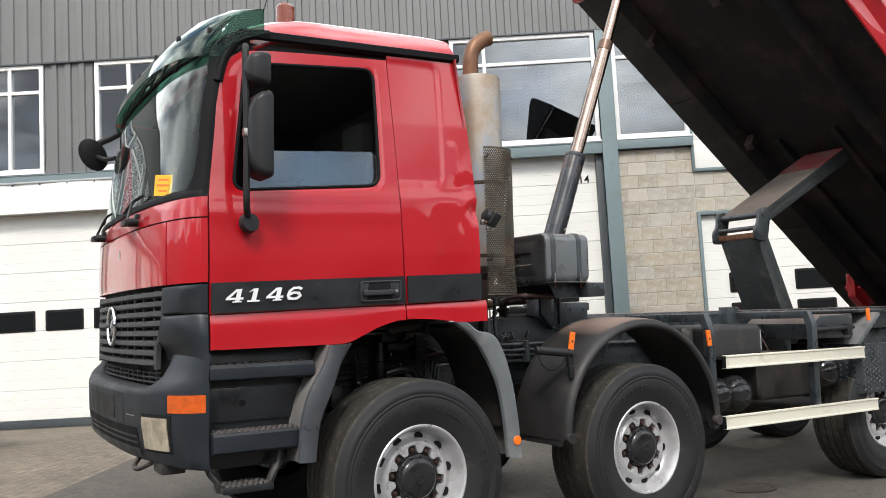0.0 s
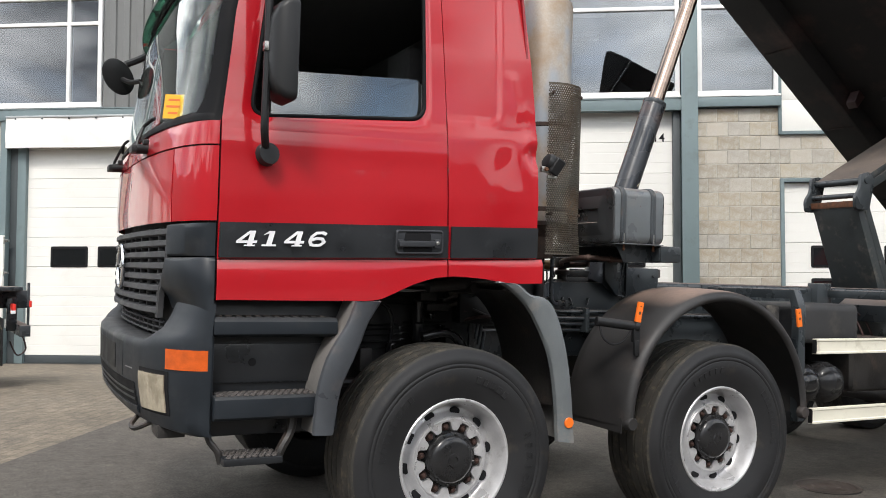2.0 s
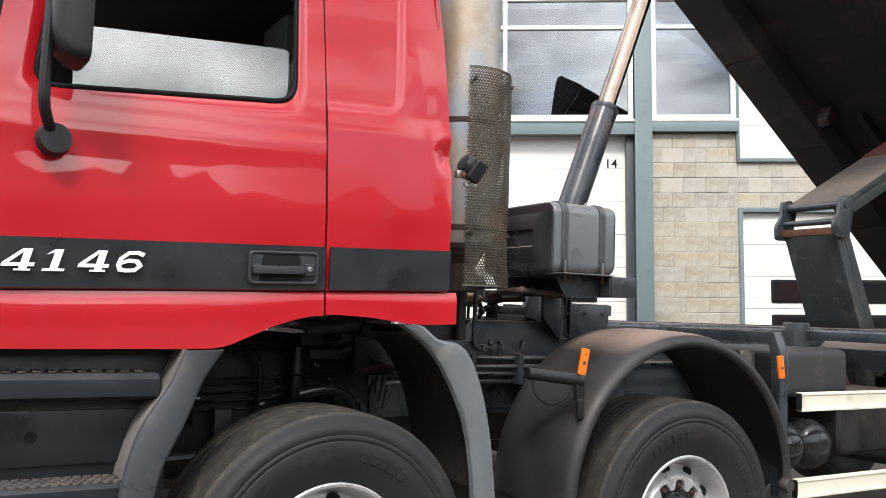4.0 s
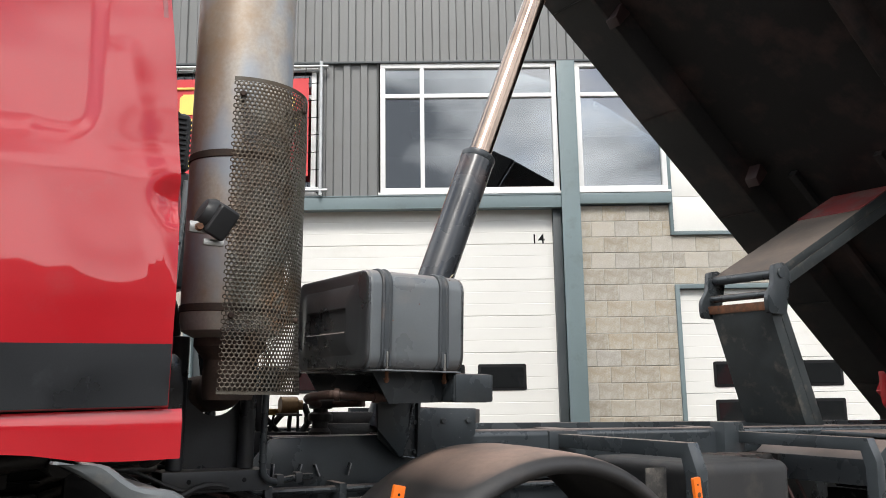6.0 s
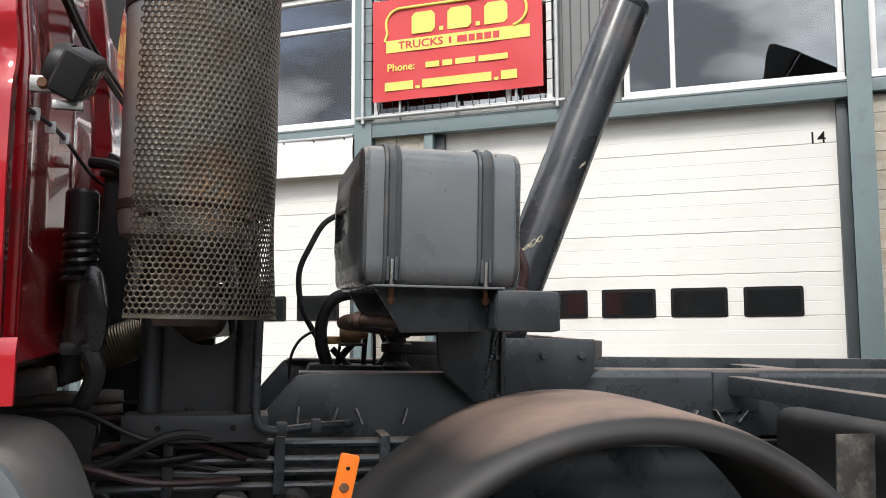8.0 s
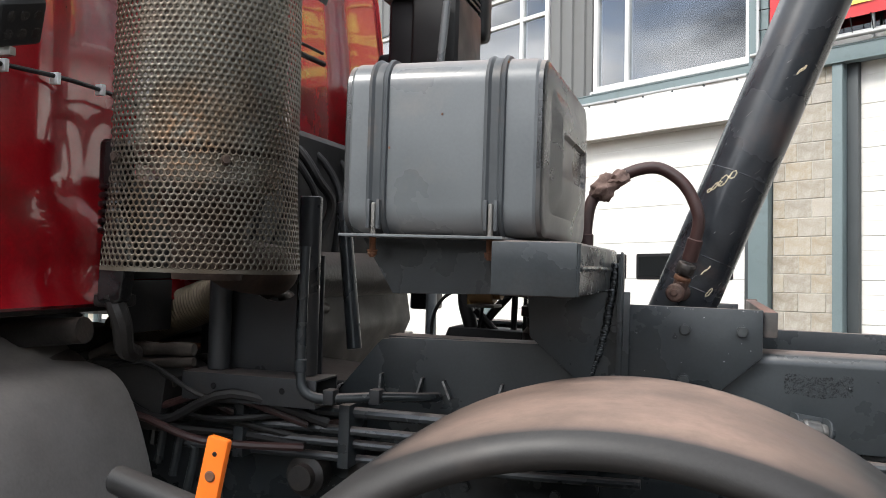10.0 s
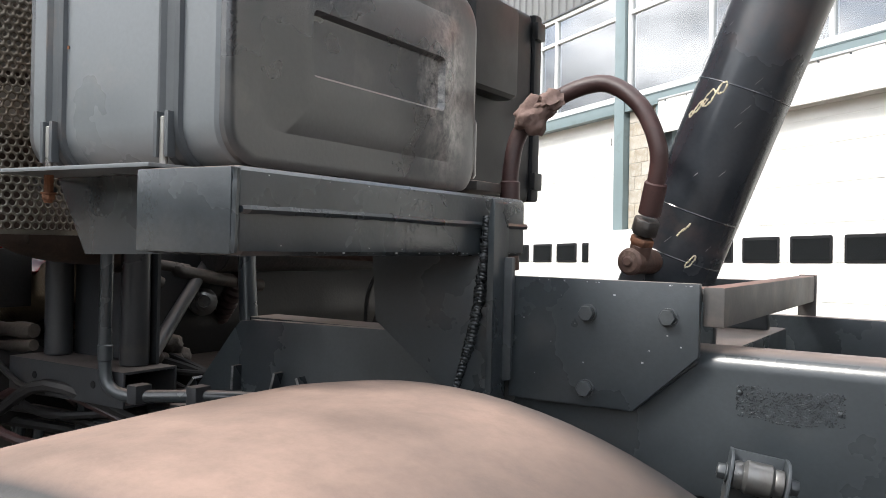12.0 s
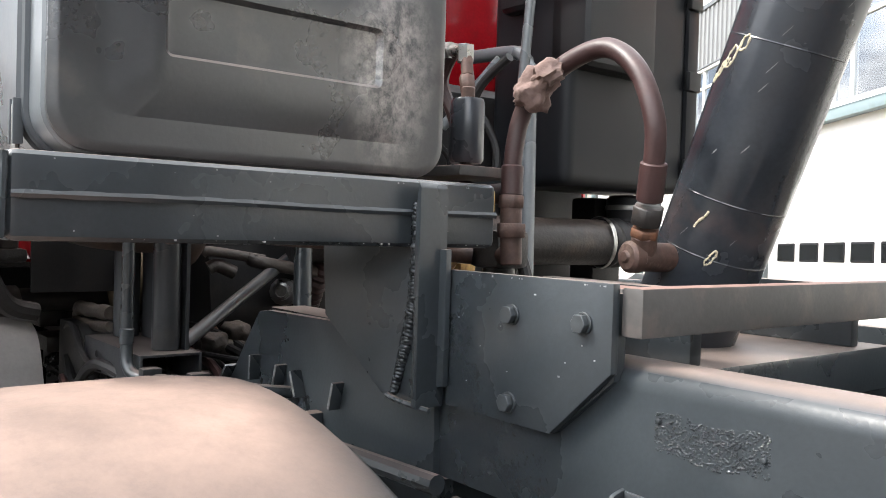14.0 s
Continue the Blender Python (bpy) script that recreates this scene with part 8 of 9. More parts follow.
    part("back_beam", joined(box(1.442, 1.78, 1.12, 1.16, 1.33, 1.440, 0.006), box(1.442, 1.78, 1.128, 1.16, 1.438, 1.487, 0.004)), M_GRIME, v, "grimy dark cross plate")
    part("fitting_block", box(1.182, 1.242, 1.10, 1.14, 1.475, 1.50, 0.004), M_BRASS, v, "brass fitting")
    for r, line in ((0.005, [(1.144, 1.15, 1.519), (1.096, 1.15, 1.486), (1.069, 1.15, 1.432), (1.064, 1.15, 1.36)]),
                    (0.012, [(1.30, 1.14, 1.51), (1.24, 1.15, 1.443), (1.19, 1.15, 1.37)]),
                    (0.009, [(1.312, 1.15, 1.52), (1.308, 1.16, 1.435), (1.309, 1.15, 1.36)]),
                    (0.006, [(1.34, 1.16, 1.52), (1.342, 1.15, 1.44), (1.338, 1.15, 1.36)]),
                    (0.013, [(1.365, 1.15, 1.52), (1.387, 1.15, 1.457), (1.366, 1.15, 1.413), (1.32, 1.15, 1.37)]),
                    (0.011, [(1.20, 1.14, 1.46), (1.255, 1.14, 1.405), (1.31, 1.14, 1.36)]),
                    (0.005, [(1.225, 1.12, 1.48), (1.215, 1.13, 1.42), (1.20, 1.13, 1.36)])):
        part("cable", tube(line, r, 10), M_INNER, v)
    part("cable_plug", box(1.374, 1.402, 1.13, 1.17, 1.435, 1.47, 0.01, 3), M_INNER, v)
    part("pump", bevelled(prism([(1.10, 1.33), (1.47, 1.33), (1.465, 1.405), (1.13, 1.41)], 1.10, 1.22, "y"), 0.008), M_INNER, v)
    # snorkel with louvred head, filter box and its tubular frame on the far side
    a = sub("air_intake", truck, label="black air intake with a louvred head behind the cab")
    head = part("intake_head", box(0.66, 0.955, 1.60, 2.0, 2.545, 2.82, 0.03, 3), M_PLASTIC, a)
    for k in range(10):
        part("louvre", box(0.685, 0.93, 1.588, 1.602, 2.568 + 0.024 * k, 2.579 + 0.024 * k, 0.003), M_PLASTIC, head)
        part("louvre", box(0.953, 0.966, 1.63, 1.97, 2.568 + 0.024 * k, 2.579 + 0.024 * k, 0.003), M_PLASTIC, head)
    part("duct_neck", box(0.70, 0.82, 1.66, 1.94, 2.20, 2.55, 0.03, 3), M_PLASTIC, a)
    part("duct", joined(box(0.80, 0.98, 1.62, 1.95, 2.28, 2.55, 0.03, 3), box(0.86, 1.02, 1.70, 2.0, 2.02, 2.32, 0.03, 3)), M_PLASTIC, a)
    for k in range(5):
        part("duct_rib", box(0.77, 0.945, 1.71, 1.74, 1.75 + 0.11 * k, 1.80 + 0.11 * k, 0.008), M_PLASTIC, a)
    part("side_cover", box(0.845, 0.985, 2.0, 2.09, 2.47, 2.78, 0.035, 4), M_PLASTIC, a)
    flt = part("filter_box", box(0.64, 0.955, 1.70, 2.23, 1.700, 2.36, 0.035, 4), M_FILTER, a, "matt black filter housing")
    part("filter_lid", box(0.76, 0.965, 2.22, 2.275, 1.71, 2.36, 0.012), M_FILTER, a)
    for z in (1.78, 2.05, 2.3):
        part("lid_clip", box(0.96, 0.98, 2.21, 2.27, z - 0.03, z + 0.03, 0.006), M_PLASTIC, a)
    part("filter_bracket", box(0.70, 0.80, 2.00, 2.13, 1.40, 1.684, 0.012), M_INNER, a, "black filter bracket")
    part("filter_neck", lathe([(0.075, 0), (0.078, 0.03), (0.078, 0.06), (0.07, 0.07)], (0.87, 2.09, 1.62), (0, 0, 1), 28), M_PLASTIC, a)
    part("hose_clamp", lathe([(0.079, 0), (0.081, 0.002), (0.081, 0.014), (0.079, 0.016)], (0.87, 2.09, 1.645), (0, 0, 1), 28), M_STEEL, a, "bright hose clamp")
    part("rubber_elbow", tube([(0.87, 2.09, 1.64), (0.87, 2.085, 1.585), (0.87, 2.05, 1.55), (0.87, 1.95, 1.545)], 0.076, 24, 8, wave=lambda k: 1.0 if k % 3 else 0.93), M_RUBBER, a)
    part("intake_pipe", rod((0.87, 1.97, 1.545), (0.72, 1.00, 1.545), 0.068, seg=28), M_GRIME, a, "dusty intake pipe")
    part("hose_clamp", lathe([(0.0775, 0), (0.079, 0.002), (0.079, 0.012), (0.0775, 0.014)], (0.868, 1.955, 1.545), (-0.16, -0.9, 0), 28), M_STEEL, a)
    f = sub("tube_frame", truck, label="bent grey tube frame beside the air filter")
    part("frame_tube", tube([(0.92, 1.60, 1.33), (0.915, 1.60, 1.70), (0.91, 1.60, 1.97), (0.90, 1.60, 2.02), (0.875, 1.598, 2.05), (0.83, 1.595, 2.062), (0.68, 1.59, 2.07)], 0.019, 14), M_TANK, f)
    part("frame_tube", rod((0.815, 1.575, 2.045), (0.66, 1.50, 1.86), 0.014), M_TANK, f)
    part("frame_tube", rod((0.90, 1.60, 1.715), (0.66, 1.58, 1.715), 0.022), M_CHASSIS, f)
    part("strut", rod((0.905, 1.572, 1.93), (0.945, 1.59, 2.50), 0.014), M_TANK, f, "thin grey strut with a rusty lower end")
    part("frame_tube", rod((0.92, 0.92, 1.35), (0.86, 0.95, 1.75), 0.02), M_CHASSIS, f)
    part("frame_foot", box(0.86, 0.98, 1.55, 1.65, 1.315, 1.335, 0.004), M_CHASSIS, f)
    c = sub("pressure_filter", truck, label="small dark canister with steel fittings")
    part("canister", lathe([(0, 0), (0.026, 0.001), (0.030, 0.007), (0.030, 0.105), (0.027, 0.112), (0.016, 0.114), (0, 0.115)], (1.434, 0.945, 1.682), (0, 0, 1), 24), M_BARREL, c)
    part("canister_foot", rod((1.434, 0.945, 1.672), (1.434, 0.945, 1.69), 0.010), M_BROWNSTEEL, c)
    part("fitting", joined(rod((1.434, 0.945, 1.79), (1.434, 0.945, 1.815), 0.012), bevelled(lathe([(0, 0), (0.014, 0), (0.014, 0.03), (0, 0.03)], (1.43, 0.948, 1.808), (-0.3, 0.1, 1), 6), 0.001, 1), rod((1.425, 0.95, 1.835), (1.415, 0.955, 1.87), 0.011)), M_BROWNSTEEL, c)
    part("fitting", joined(lathe([(0, 0), (0.015, 0), (0.015, 0.03), (0, 0.03)], (1.412, 0.955, 1.862), (0, 0, 1), 6), rod((1.412, 0.955, 1.885), (1.35, 0.955, 1.89), 0.011), lathe([(0, 0), (0.016, 0), (0.016, 0.022), (0, 0.022)], (1.375, 0.955, 1.8885), (-1, 0, 0.1), 6)), M_STEEL, c, "bright steel elbow fitting")
    part("thin_hose", tube([(1.375, 0.96, 1.89), (1.33, 0.97, 1.84), (1.36, 0.98, 1.76), (1.39, 0.98, 1.66), (1.43, 0.97, 1.58)], 0.012, 10), M_HOSE, c)
    part("mount_bar", box(1.36, 1.52, 0.86, 1.0, 1.655, 1.672, 0.003), M_DUSTYSTEEL, c)
    rb = sub("roller_bracket", truck, pose(2.040, 0.677, 1.272, 0, 9, 17), "small bent steel bracket holding a roller")
    part("shock_roller", joined(lathe([(0.010, -0.031), (0.017, -0.030), (0.018, -0.022), (0.0165, -0.019), (0.021, -0.014), (0.021, 0.015), (0.0165, 0.019), (0.018, 0.022), (0.017, 0.030), (0.010, 0.031)], (0, 0, 0), (1, 0, 0), 28), rod((-0.050, 0, 0), (0.050, 0, 0), 0.006, seg=14)), M_ROLLER, rb, "bright worn steel roller")
    ear = [(0.026, -0.05), (-0.020, -0.05), (-0.022, -0.01)] + [(0.004 - 0.026 * math.cos(radians(q)), 0.004 + 0.024 * math.sin(radians(q))) for q in range(10, 91, 13)] + [(0.026, 0.028)]
    for e in (-1, 1):
        part("axle_nut", bevelled(lathe([(0, 0.0365), (0.0135, 0.0365), (0.0135, 0.039), (0.0105, 0.039), (0.0105, 0.049), (0, 0.049)], (0, 0, 0), (e, 0, 0), 6), 0.0008, 1), M_BOLT, rb)
        part("roller_ear", prism(ear, e * 0.034 - 0.0022, e * 0.034 + 0.0022, "x", 0.001), M_STRAP, rb)
    part("roller_back", joined(box(-0.0315, 0.0315, 0.021, 0.0255, -0.05, 0.027, 0.001), box(-0.03, 0.03, 0.026, 0.11, -0.05, -0.04, 0.001)), M_STRAP, rb)
    part("brake_pipe", tube([(1.7, 0.72, 1.20), (1.9, 0.71, 1.205), (2.2, 0.71, 1.20), (2.8, 0.71, 1.20)], 0.012, 10), M_CHASSIS, truck)


M_TANCAN = surface("tan_filter_body", (0.27, 0.165, 0.075), rough=0.4, metal=0.3, var=0.25, scale=12, bump=0.08, dirt=(0.10, 0.06, 0.035), dirt_amount=0.25, dirt_scale=14)
M_CASTING = surface("dusty_castings", (0.060, 0.050, 0.043), rough=0.6, var=0.45, scale=14, fine=110, bump=0.35, bump_dist=0.004, dirt=(0.022, 0.019, 0.017), dirt_amount=0.4, dirt_scale=12, dust=(0.17, 0.125, 0.10), dust_amount=0.5)
M_ROLLER = surface("worn_roller_steel", (0.17, 0.17, 0.168), rough=0.35, metal=0.7, var=0.3, scale=30, bump=0.1, dirt=(0.06, 0.05, 0.04), dirt_amount=0.4, dirt_scale=30)
M_FILTER = surface("matt_black_housing", (0.008, 0.009, 0.011), rough=0.5, var=0.2, scale=3, fine=200, bump=0.08, dirt=(0.016, 0.016, 0.017), dirt_amount=0.12, spec=0.25)
behind_cab()


def mudguard():
    m = sub("mudguard", truck, label="black plastic mudguard coated with pale dust")
    cx, cz, R = 1.71, 0.682, 0.706
    rows = []
    for k in range(61):
        a = radians(-2 + 184 * k / 60)
        row = []
        for y, dr in ((-0.085, -0.062), (-0.098, -0.056), (-0.106, -0.045), (-0.104, -0.030), (-0.092, -0.014), (-0.07, -0.004), (-0.03, 0.002), (0.05, 0.006), (0.2, 0.010), (0.34, 0.010), (0.42, 0.003), (0.44, -0.014)):
            r = R + dr
            row.append((cx + r * 0.985 * math.cos(a), y, cz + r * math.sin(a)))
        rows.append(row)
    part("guard_shell", thick(loft(rows), 0.007), M_MUD, m, "", 60)
    for s in (1, -1):
        part("rolled_end", lathe([(0, -0.010), (0.03, -0.009), (0.036, 0.0), (0.036, 0.03), (0, 0.03)], (cx + s * 0.655, -0.10, 0.672), (0, 1, 0), 24), M_MUD, m)
    part("front_skirt", thick(loft([[(cx - 0.69, y, z) for y in (-0.06, 0.2, 0.44)] for z in (0.62, 0.66, 0.70)]), 0.006), M_MUD, m)
    part("support_tube", joined(rod((0.88, 0.0, 1.21), (1.10, -0.06, 1.185), 0.025), rod((1.085, -0.056, 1.187), (1.112, -0.063, 1.184), 0.029)), M_PLASTIC, m)
    part("cable", tube([(0.90, -0.005, 1.20), (0.90, -0.03, 1.13), (0.95, -0.05, 1.09), (1.02, -0.06, 1.11), (1.07, -0.06, 1.17)], 0.006, 8), M_INKSHADE, m)
    part("bracket", joined(box(1.075, 1.115, -0.075, -0.05, 1.10, 1.20, 0.004), box(1.08, 1.11, -0.08, -0.06, 1.03, 1.11, 0.004)), M_PLASTIC, m)
    part("scratch", box(1.685, 1.71, 0.203, 0.206, 1.389, 1.3905, 0), M_RUST, m)
    for x, y, z, tilt, h in ((1.108, -0.072, 1.262, 11, 0.11), (2.335, -0.072, 1.235, -8, 0.11)):
        mk = sub("side_marker", truck, pose(x, y, z, 0, tilt, 0), "orange side marker reflector")
        part("marker_body", prism(round_rect(0.036, h, 0.005), -0.008, 0.006, "y", 0.002), M_ORANGE, mk)
        part("marker_screw", rod((0, -0.0095, 0.03), (0, -0.007, 0.03), 0.004, seg=10), M_INKSHADE, mk)
        part("marker_screw", rod((0, -0.011, -0.005), (0, -0.007, -0.005), 0.009, seg=14), M_RUST, mk)


mudguard()


def sides():
    g = sub("side_guard", truck, label="side guard of two cream alloy rails on charcoal posts")
    for z0, z1, xa, xb in ((1.012, 1.105, 2.52, 4.17), (0.588, 0.682, 2.492, 4.31)):
        part("guard_rail", prism([(-0.055, z0), (-0.02, z0), (-0.02, z1), (-0.055, z1), (-0.055, z1 - 0.012), (-0.050, z1 - 0.016), (-0.050, z0 + 0.016), (-0.055, z0 + 0.012)], xa, xb, "x", 0.002), M_GUARD, g, "cream-white alloy rail")
        part("rail_end", box(xa - 0.002, xa + 0.004, -0.052, -0.022, z0 + 0.004, z1 - 0.004, 0.001), M_INKSHADE, g)
    for x in (2.40, 3.56):
        arm = [(0.76, 1.345), (0.055, 1.345), (0.036, 1.27), (0.036, 0.60), (-0.018, 0.60), (-0.018, 1.30), (0.022, 1.402), (0.76, 1.402)]
        part("guard_post", prism(arm, x, x + 0.06, "x", 0.004), M_CHASSIS, g, "charcoal bent post")
        part("post_foot", box(x - 0.05, x + 0.11, 0.745, 0.765, 1.29, 1.415, 0.004), M_CHASSIS, g)
    for x, z, r in ((2.68, 0.80, 0.13), (2.90, 0.80, 0.135), (3.98, 0.90, 0.14)):
        part("air_tank", lathe([(0, 0), (r * 0.45, 0.012), (r * 0.8, 0.045), (r * 0.97, 0.09), (r, 0.13), (r, 0.6), (0.0, 0.65)], (x, 0.08, z), (0, 1, 0), 36), M_HUB, truck, "glossy black air tank")
    part("battery_box", box(2.52, 3.12, 0.10, 0.70, 1.06, 1.315, 0.05, 4), M_BOXGREY, truck, "dirty black box with flaking paint")
    part("box_label", box(2.36, 2.47, 0.19, 0.2, 1.10, 1.30, 0.01), M_FLAKE, truck, "flaking grey paint")
    part("reservoir", joined(box(3.22, 3.29, 0.24, 0.34, 1.10, 1.27, 0.015, 3), rod((3.255, 0.29, 1.27), (3.255, 0.29, 1.29), 0.022)), M_RESERVOIR, truck, "pale plastic fluid reservoir")
    for k in range(4):
        part("valve", box(3.3 + 0.12 * k, 3.38 + 0.12 * k, 0.55, 0.74, 1.12 + 0.03 * (k % 2), 1.30, 0.01), M_GRIME, truck)
    for k in range(6):
        part("air_line", tube([(3.1 + 0.1 * k, 0.6, 1.30), (3.2 + 0.1 * k, 0.5, 1.2), (3.25 + 0.1 * k, 0.45, 1.02), (3.35 + 0.1 * k, 0.6, 0.92)], 0.008, 8), M_HOSE, truck)
    part("fuel_tank", box(3.15, 3.80, 0.18, 0.72, 0.72, 1.08, 0.05, 3), M_GRIME, truck)
    part("spring_bracket", box(3.45, 3.6, 0.70, 0.79, 1.12, 1.45, 0.006), M_CHASSIS, truck)
    # chequer-plate guard round the third axle
    ck = part("chequer_guard", prism([(4.07, 0.56), (4.16, 0.03), (4.20, 0.0), (5.1, 0.0), (5.1, 0.02), (4.215, 0.02), (4.18, 0.045), (4.09, 0.56)], 0.72, 1.12, "z", 0.002), M_CHASSIS, truck, "chequer-plate rear mudguard")
    part("guard_slope", prism([(4.14, 1.121), (4.20, 1.121), (4.50, 1.36), (4.46, 1.375)], -0.005, 0.56, "y", 0.003), M_TANK, ck, "pale sloped guard corner")
    studs = []
    for i in range(9):
        for j in range(9):
            q = i / 9.0
            cx, cy = 4.072 + 0.085 * (1 - q) , 0.04 + 0.50 * q
            z = 0.75 + 0.04 * j + 0.02 * (i % 2)
            studs.append(xform(box(-0.002, 0.002, -0.013, 0.013, -0.004, 0.004, 0), pose(cx, cy, z, 45 if (i + j) % 2 else -45, 0, 10)))
    for i in range(7):
        for j in range(9):
            studs.append(xform(box(-0.013, 0.013, -0.002, 0.002, -0.004, 0.004, 0), pose(4.23 + 0.04 * i, -0.001, 0.75 + 0.04 * j + 0.02 * (i % 2), 0, 45 if (i + j) % 2 else -45, 0)))
    tagged(part("chequer_stud", joined(*studs), M_TANK, ck), kind="stuff")
    part("platform_box", prism([(3.68, 1.18), (4.20, 1.18), (4.20, 1.37), (3.78, 1.36), (3.68, 1.30)], 0.06, 0.70, "y", 0.008), M_CHASSIS, truck, "dusty chequer platform box")
    part("platform_rod", joined(rod((3.66, 0.03, 1.25), (4.16, 0.03, 1.262), 0.018), box(4.06, 4.12, 0.01, 0.06, 1.20, 1.29, 0.006)), M_INNER, truck, "black rod under the platform")
    mk = sub("side_marker", truck, pose(4.28, -0.03, 1.36, 0, -4, 0), "orange side marker reflector")
    part("marker_body", prism(round_rect(0.036, 0.1, 0.005), -0.008, 0.006, "y", 0.002), M_ORANGE, mk)
    part("rear_platform", box(4.25, 5.2, 0.06, 0.70, 1.376, 1.40, 0.008), M_CHASSIS, truck)


M_BOXGREY = surface("worn_black_box", (0.030, 0.030, 0.031), rough=0.6, var=0.25, scale=5, bump=0.12, dirt=(0.075, 0.065, 0.055), dirt_amount=0.25, dirt_scale=6, spec=0.35)
M_RESERVOIR = surface("milky_plastic", (0.42, 0.45, 0.48), rough=0.4, var=0.08, bump=0.02, dirt=(0.25, 0.24, 0.22), dirt_amount=0.2)
M_FLAKE = surface("flaking_paint", (0.045, 0.042, 0.04), rough=0.8, var=0.4, scale=12, bump=0.3, dirt=(0.21, 0.19, 0.16), dirt_amount=0.4, dirt_scale=11)
sides()


M_ARMRED = surface("dust_faded_red", (0.17, 0.022, 0.022), rough=0.7, var=0.35, scale=7, bump=0.1, dirt=(0.12, 0.09, 0.08), dirt_amount=0.45, dirt_scale=6)


def stabiliser():
    s = sub("body_stabiliser", truck, label="hinged steel arm between frame and raised body")
    y0, y1 = 0.88, 1.34
    part("lower_arm", prism([(4.14, 2.08), (4.22, 2.10), (4.52, 1.42), (4.42, 1.42)], y0 + 0.02, y1 - 0.02, "y", 0.006), M_STAB, s, "scraped charcoal plate")
    part("arm_rib", prism([(4.22, 2.10), (4.30, 2.08), (4.60, 1.42), (4.52, 1.42)], y0 + 0.02, y0 + 0.05, "y", 0.004), M_STAB, s)
    part("rust_band", prism([(4.125, 2.125), (4.225, 2.125), (4.225, 2.075), (4.135, 2.075)], y0 + 0.005, y1 - 0.005, "y", 0.003), M_RUST, s, "rusty weld band")
    for y in (y0 - 0.02, y1 - 0.01):
        part("fork_cheek", prism(round_poly([(4.08, 2.05), (4.24, 2.05), (4.30, 2.30), (4.24, 2.36), (4.14, 2.34), (4.13, 2.22), (4.07, 2.15)], 0.03), y, y + 0.03, "y", 0.004), M_CHASSIS, s)
    part("hinge_pin", rod((4.2, y0 - 0.03, 2.29), (4.2, y1 + 0.03, 2.29), 0.030), M_CHASSIS, s)
    part("hinge_bar", rod((4.16, y0, 2.17), (4.16, y1, 2.17), 0.022), M_CHASSIS, s)
    up = part("upper_arm", prism([(4.17, 2.30), (4.21, 2.26), (5.60, 2.98), (5.56, 3.03)], y0 + 0.0, y1 - 0.0, "y", 0.006), M_STAB, s, "dusty steel plate faded red at its upper end")
    part("arm_lip", prism([(4.21, 2.26), (4.27, 2.215), (5.64, 2.92), (5.60, 2.98)], y0, y0 + 0.02, "y", 0.004), M_STAB, s)
    part("painted_end", prism([(5.10, 2.798), (5.102, 2.790), (5.565, 3.026), (5.56, 3.036)], y0 + 0.004, y1 - 0.004, "y", 0), M_ARMRED, s, "faded red paint")


stabiliser()


M_STOP = surface("dark_dull_red", (0.022, 0.008, 0.008), rough=0.6, var=0.3, scale=8, bump=0.1, dirt=(0.03, 0.015, 0.013), dirt_amount=0.4)


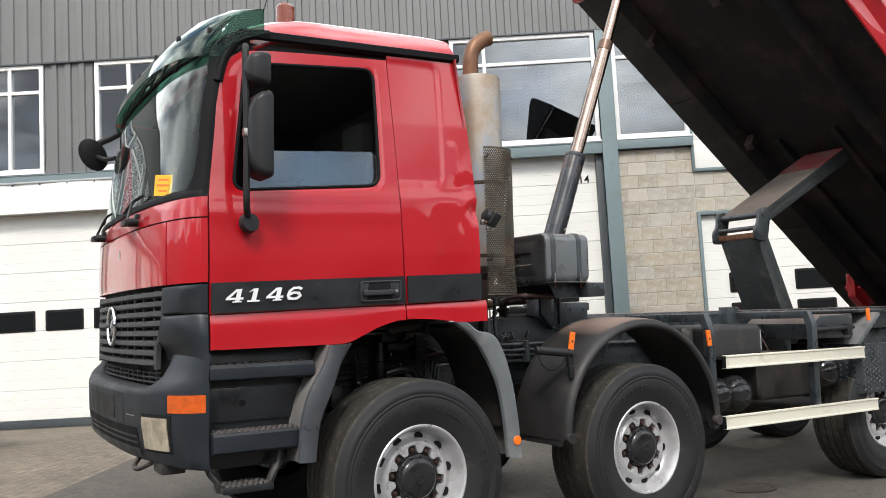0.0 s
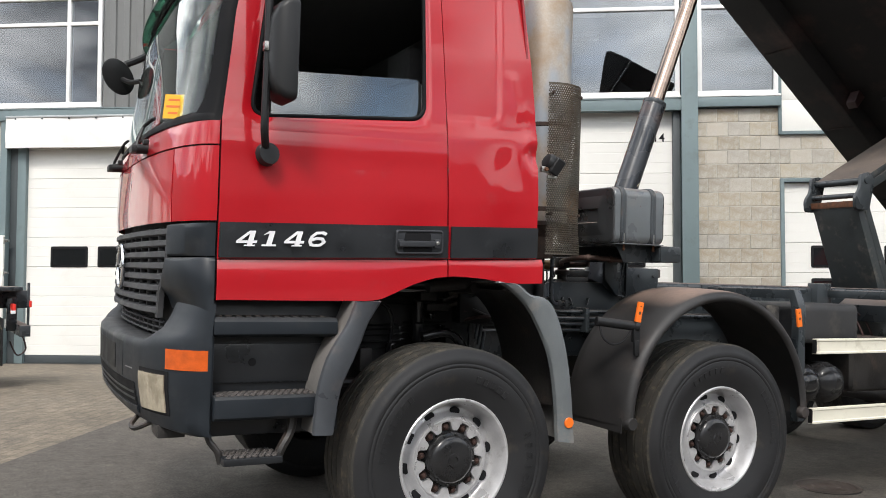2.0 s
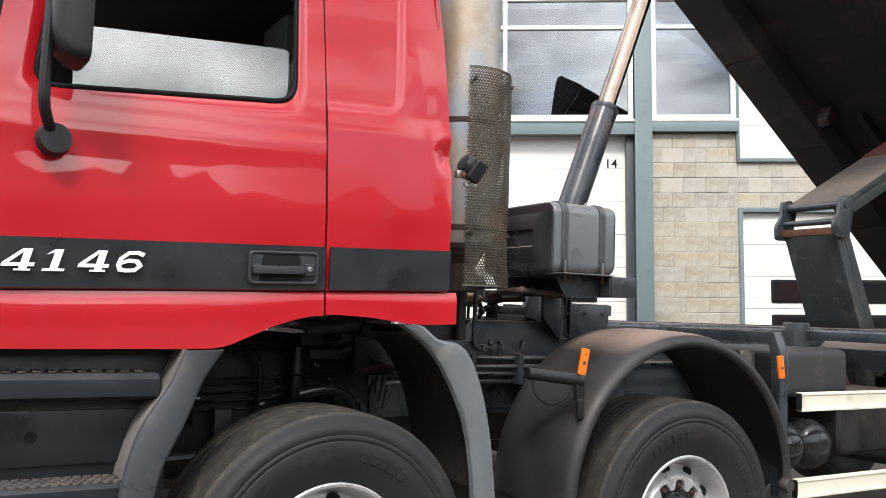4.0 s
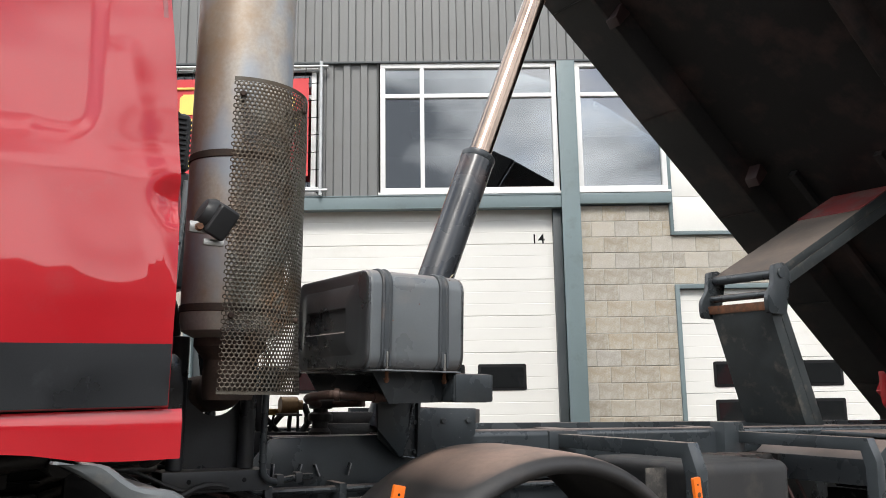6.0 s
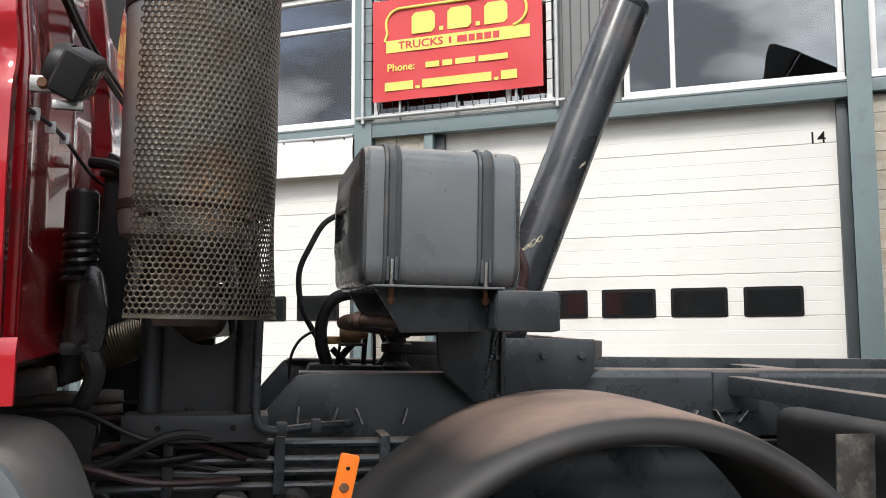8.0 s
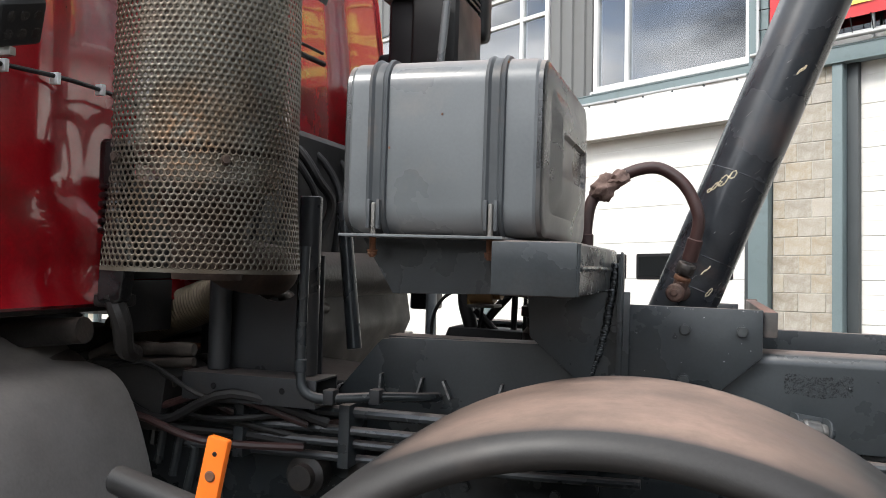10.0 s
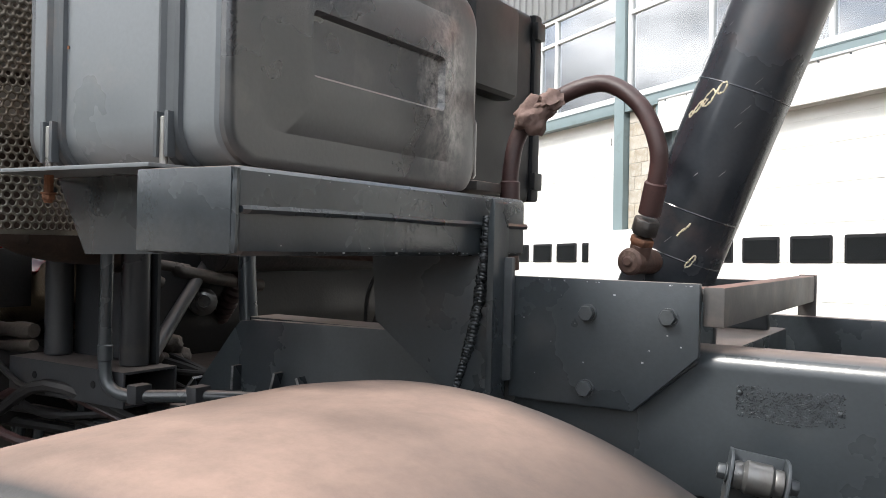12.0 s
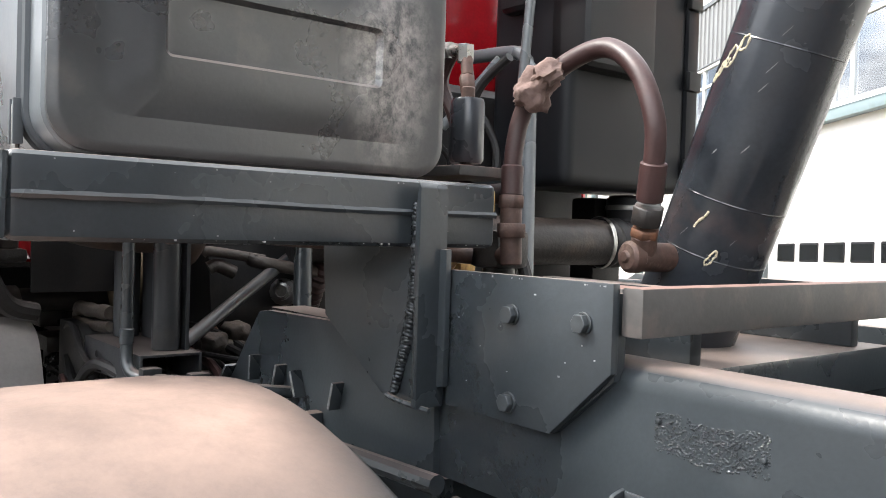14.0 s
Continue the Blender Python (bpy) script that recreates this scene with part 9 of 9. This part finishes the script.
def tipper_body():
    ang = math.atan(0.742)
    X, Z = Vector((math.cos(ang), 0, -math.sin(ang))), Vector((math.sin(ang), 0, math.cos(ang)))
    m = Matrix(((X.x, 0, Z.x, 7.6), (X.y, 1, Z.y, 0), (X.z, 0, Z.z, 4.04 - 0.742 * (7.6 - 4.167)), (0, 0, 0, 1)))
    b = sub("tipper_body", truck, m, "red steel tipper body raised, with a black underside")
    L0, L1, ya, yb = -5.28, 0.55, -0.05, 2.35
    part("floor", box(L0, L1, ya, yb, 0.0, 0.012, 0.003), M_BODYDARK, b, "black stained underside")
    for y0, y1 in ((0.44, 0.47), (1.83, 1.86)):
        part("longeron", prism([(y0 - 0.06, 0.0), (y0, -0.13), (y1, -0.13), (y1 + 0.06, 0.0)], L0 + 0.02, L1, "x", 0.005), M_BODYDARK, b)
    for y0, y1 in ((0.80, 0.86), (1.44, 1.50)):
        part("bearer", box(L0 + 2.4, L1, y0, y1, -0.05, 0.0, 0.006), M_BODYDARK, b)
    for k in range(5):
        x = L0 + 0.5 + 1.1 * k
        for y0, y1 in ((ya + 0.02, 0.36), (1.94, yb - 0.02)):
            part("outrigger", box(x - 0.004, x + 0.004, y0, y1, -0.012, 0.0, 0), M_BODYDARK, b)
    for x, y in ((L0 + 0.70, 1.80), (L0 + 0.55, 0.86), (L0 + 2.3, 1.70)):
        part("stop_bracket", prism([(x - 0.05, -0.02), (x + 0.05, -0.02), (x + 0.035, -0.17), (x - 0.03, -0.15)], y - 0.05, y + 0.05, "y", 0.006), M_STOP, b, "dull dark red bracket")
    for y in (0.90, 1.95):
        part("hinge_bracket", prism(round_poly([(-0.60, -0.02), (-0.05, -0.02), (-0.15, -0.24), (-0.40, -0.24)], 0.04), y - 0.05, y + 0.05, "y", 0.006), M_RED, b, "red rear hinge bracket")
        part("hinge_block", box(-0.45, -0.12, y - 0.11, y + 0.11, -0.14, -0.03, 0.01), M_RED, b)
    # side boards flare outwards over a black sill
    for s, y in ((-1, ya), (1, yb)):
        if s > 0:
            # Shade in the colour: this red board is mirrored as a dark shape.
            part("side_board", box(L0, L1, y - 0.03, y - 0.002, 0.013, 1.75, 0.004), M_BODYDARK, b, "far side board, darkened for its reflection")
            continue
        part("side_board", prism([(y, -0.02), (y + s * 0.02, -0.02), (y + s * 0.03, 0.12), (y + s * 0.10, 0.22), (y + s * 0.10, 1.3), (y + s * 0.03, 1.3), (y + s * 0.03, 0.25), (y, 0.14)], L0, L1, "x", 0.006), M_RED, b, "red side board")
        for j in range(6):
            xx = L0 + 0.15 + j * 1.05
            part("side_rib", box(xx, xx + 0.10, min(y + s * 0.10, y + s * 0.15), max(y + s * 0.10, y + s * 0.15), 0.22, 1.28, 0.01), M_RED, b)
    # Front board and wing coloured dark so the windows mirror a dark outline.
    part("front_wing", prism([(L0 - 0.04, 0.95), (L0 - 0.04, 2.27), (L0 - 0.56, 2.20), (L0 - 0.65, 2.14), (L0 - 0.60, 1.98)], yb, yb + 0.10, "y", 0.006), M_BODYDARK, b, "wing of the front board, shaped and darkened for its reflection")
    part("front_board", box(L0 - 0.04, L0, ya - 0.10, yb, 0.062, 2.26, 0.006), M_BODYDARK, b, "front board, darkened for its reflection")
    part("front_sill", box(L0 - 0.08, L0 + 0.02, ya - 0.04, yb, -0.03, 0.06, 0.01), M_RED, b)


tipper_body()


# ---- a second truck parked beside the hall, seen from its tail ----
def parked_truck():
    base = HALL @ Vector((-5.90, 4.66, 0))
    m = Matrix.Translation((base.x, base.y, yard_z(base.x, base.y))) @ pose(0, 0, 0, 0, 0, 4) @ Matrix.Scale(0.93, 4)
    t = thing("parked_truck", m, "parked dark truck chassis with a beige mudguard, seen at its tail", "truck")

    def p(name, bm, mat, label=""):
        return part(name, bm, mat, t, label)
    for x in (0.0, -1.35):
        w = sub("wheel", t, pose(x, 0.10, 0.51, 0, 0, 0) @ Matrix.Scale(0.955, 4), "black tyre on a grey steel rim")
        for key, name in (("sidewall", "tyre"), ("tread", "tread"), ("rim", "rim"), ("ring", "wheel_disc"), ("hub", "hub_cap")):
            ob = new(name, WM[key])
            ob.parent = w
        for k in range(10):
            ob = new("vent_hole_shade", WM["vent"])
            ob.parent = w
            ob.matrix_local = pose(0, 0, 0, 0, 36 * k + 18, 0)
        w = sub("wheel", t, pose(x, 2.2, 0.51, 0, 0, 180) @ Matrix.Scale(0.955, 4), "black tyre on a grey steel rim")
        for key, name in (("sidewall", "tyre"), ("tread", "tread"), ("rim", "rim")):
            ob = new(name, WM[key])
            ob.parent = w
    for y in (0.75, 1.45):
        p("chassis_rail", box(-8.0, 0.95, y, y + 0.08, 0.95, 1.18, 0.006), M_CHASSIS)
    rows = []
    for k in range(27):
        a = radians(20 + 150 * k / 26)
        rows.append([(0.64 * math.cos(a), y, 0.51 + (0.64 + d) * math.sin(a)) for y, d in ((-0.12, -0.05), (-0.13, -0.02), (-0.10, 0.0), (0.2, 0.004), (0.5, 0.0))])
    p("mudguard", thick(loft(rows), 0.01), M_BEIGE, "beige mudguard with a worn edge")
    p("mud_flap", box(0.60, 0.62, -0.1, 0.5, 0.28, 0.85, 0.006), M_RUBBER, "black mud flap")
    p("tail_beam", box(0.80, 0.92, -0.05, 2.35, 0.62, 0.76, 0.01), M_CHASSIS)
    p("beam_bracket", box(0.70, 0.82, 0.60, 0.68, 0.66, 1.1, 0.01), M_CHASSIS)
    lamp = p("tail_lamp", box(0.72, 0.76, 0.0, 0.36, 0.90, 1.02, 0.008), M_TAILRED, "red and white tail lamp")
    part("white_stripe", box(0.70, 0.755, -0.006, 0.0, 0.90, 0.94, 0.002), M_WHITEPLASTIC, lamp)
    p("side_lamp", box(0.90, 0.93, -0.03, 0.02, 0.98, 1.06, 0.005), M_TAILRED, "small red lamp")
    p("lamp_post", box(0.88, 0.91, 0.0, 0.04, 0.74, 1.28, 0.004), M_CHASSIS)
    p("deck_plate", box(-3.2, 0.85, 0.2, 2.1, 1.18, 1.23, 0.01), M_CHASSIS)
    p("coupling_ramp", prism([(-1.0, 1.23), (0.80, 1.16), (0.85, 1.19), (-0.9, 1.30)], 0.35, 1.9, "y", 0.006), M_STAB)
    p("cross_member", box(0.75, 0.85, 0.75, 1.53, 0.96, 1.18, 0.01), M_CHASSIS)
    p("hanging_line", tube([(0.86, 0.3, 0.62), (0.90, 0.28, 0.45), (0.80, 0.26, 0.38), (0.72, 0.3, 0.55)], 0.010, 8), M_HOSE)


M_BEIGE = surface("worn_beige_plastic", (0.20, 0.17, 0.125), rough=0.6, var=0.2, scale=6, bump=0.1, dirt=(0.05, 0.045, 0.04), dirt_amount=0.3, dirt_scale=5)
M_TAILRED = surface("red_lens", (0.62, 0.03, 0.02), rough=0.3, var=0.08, bump=0.0)
parked_truck()
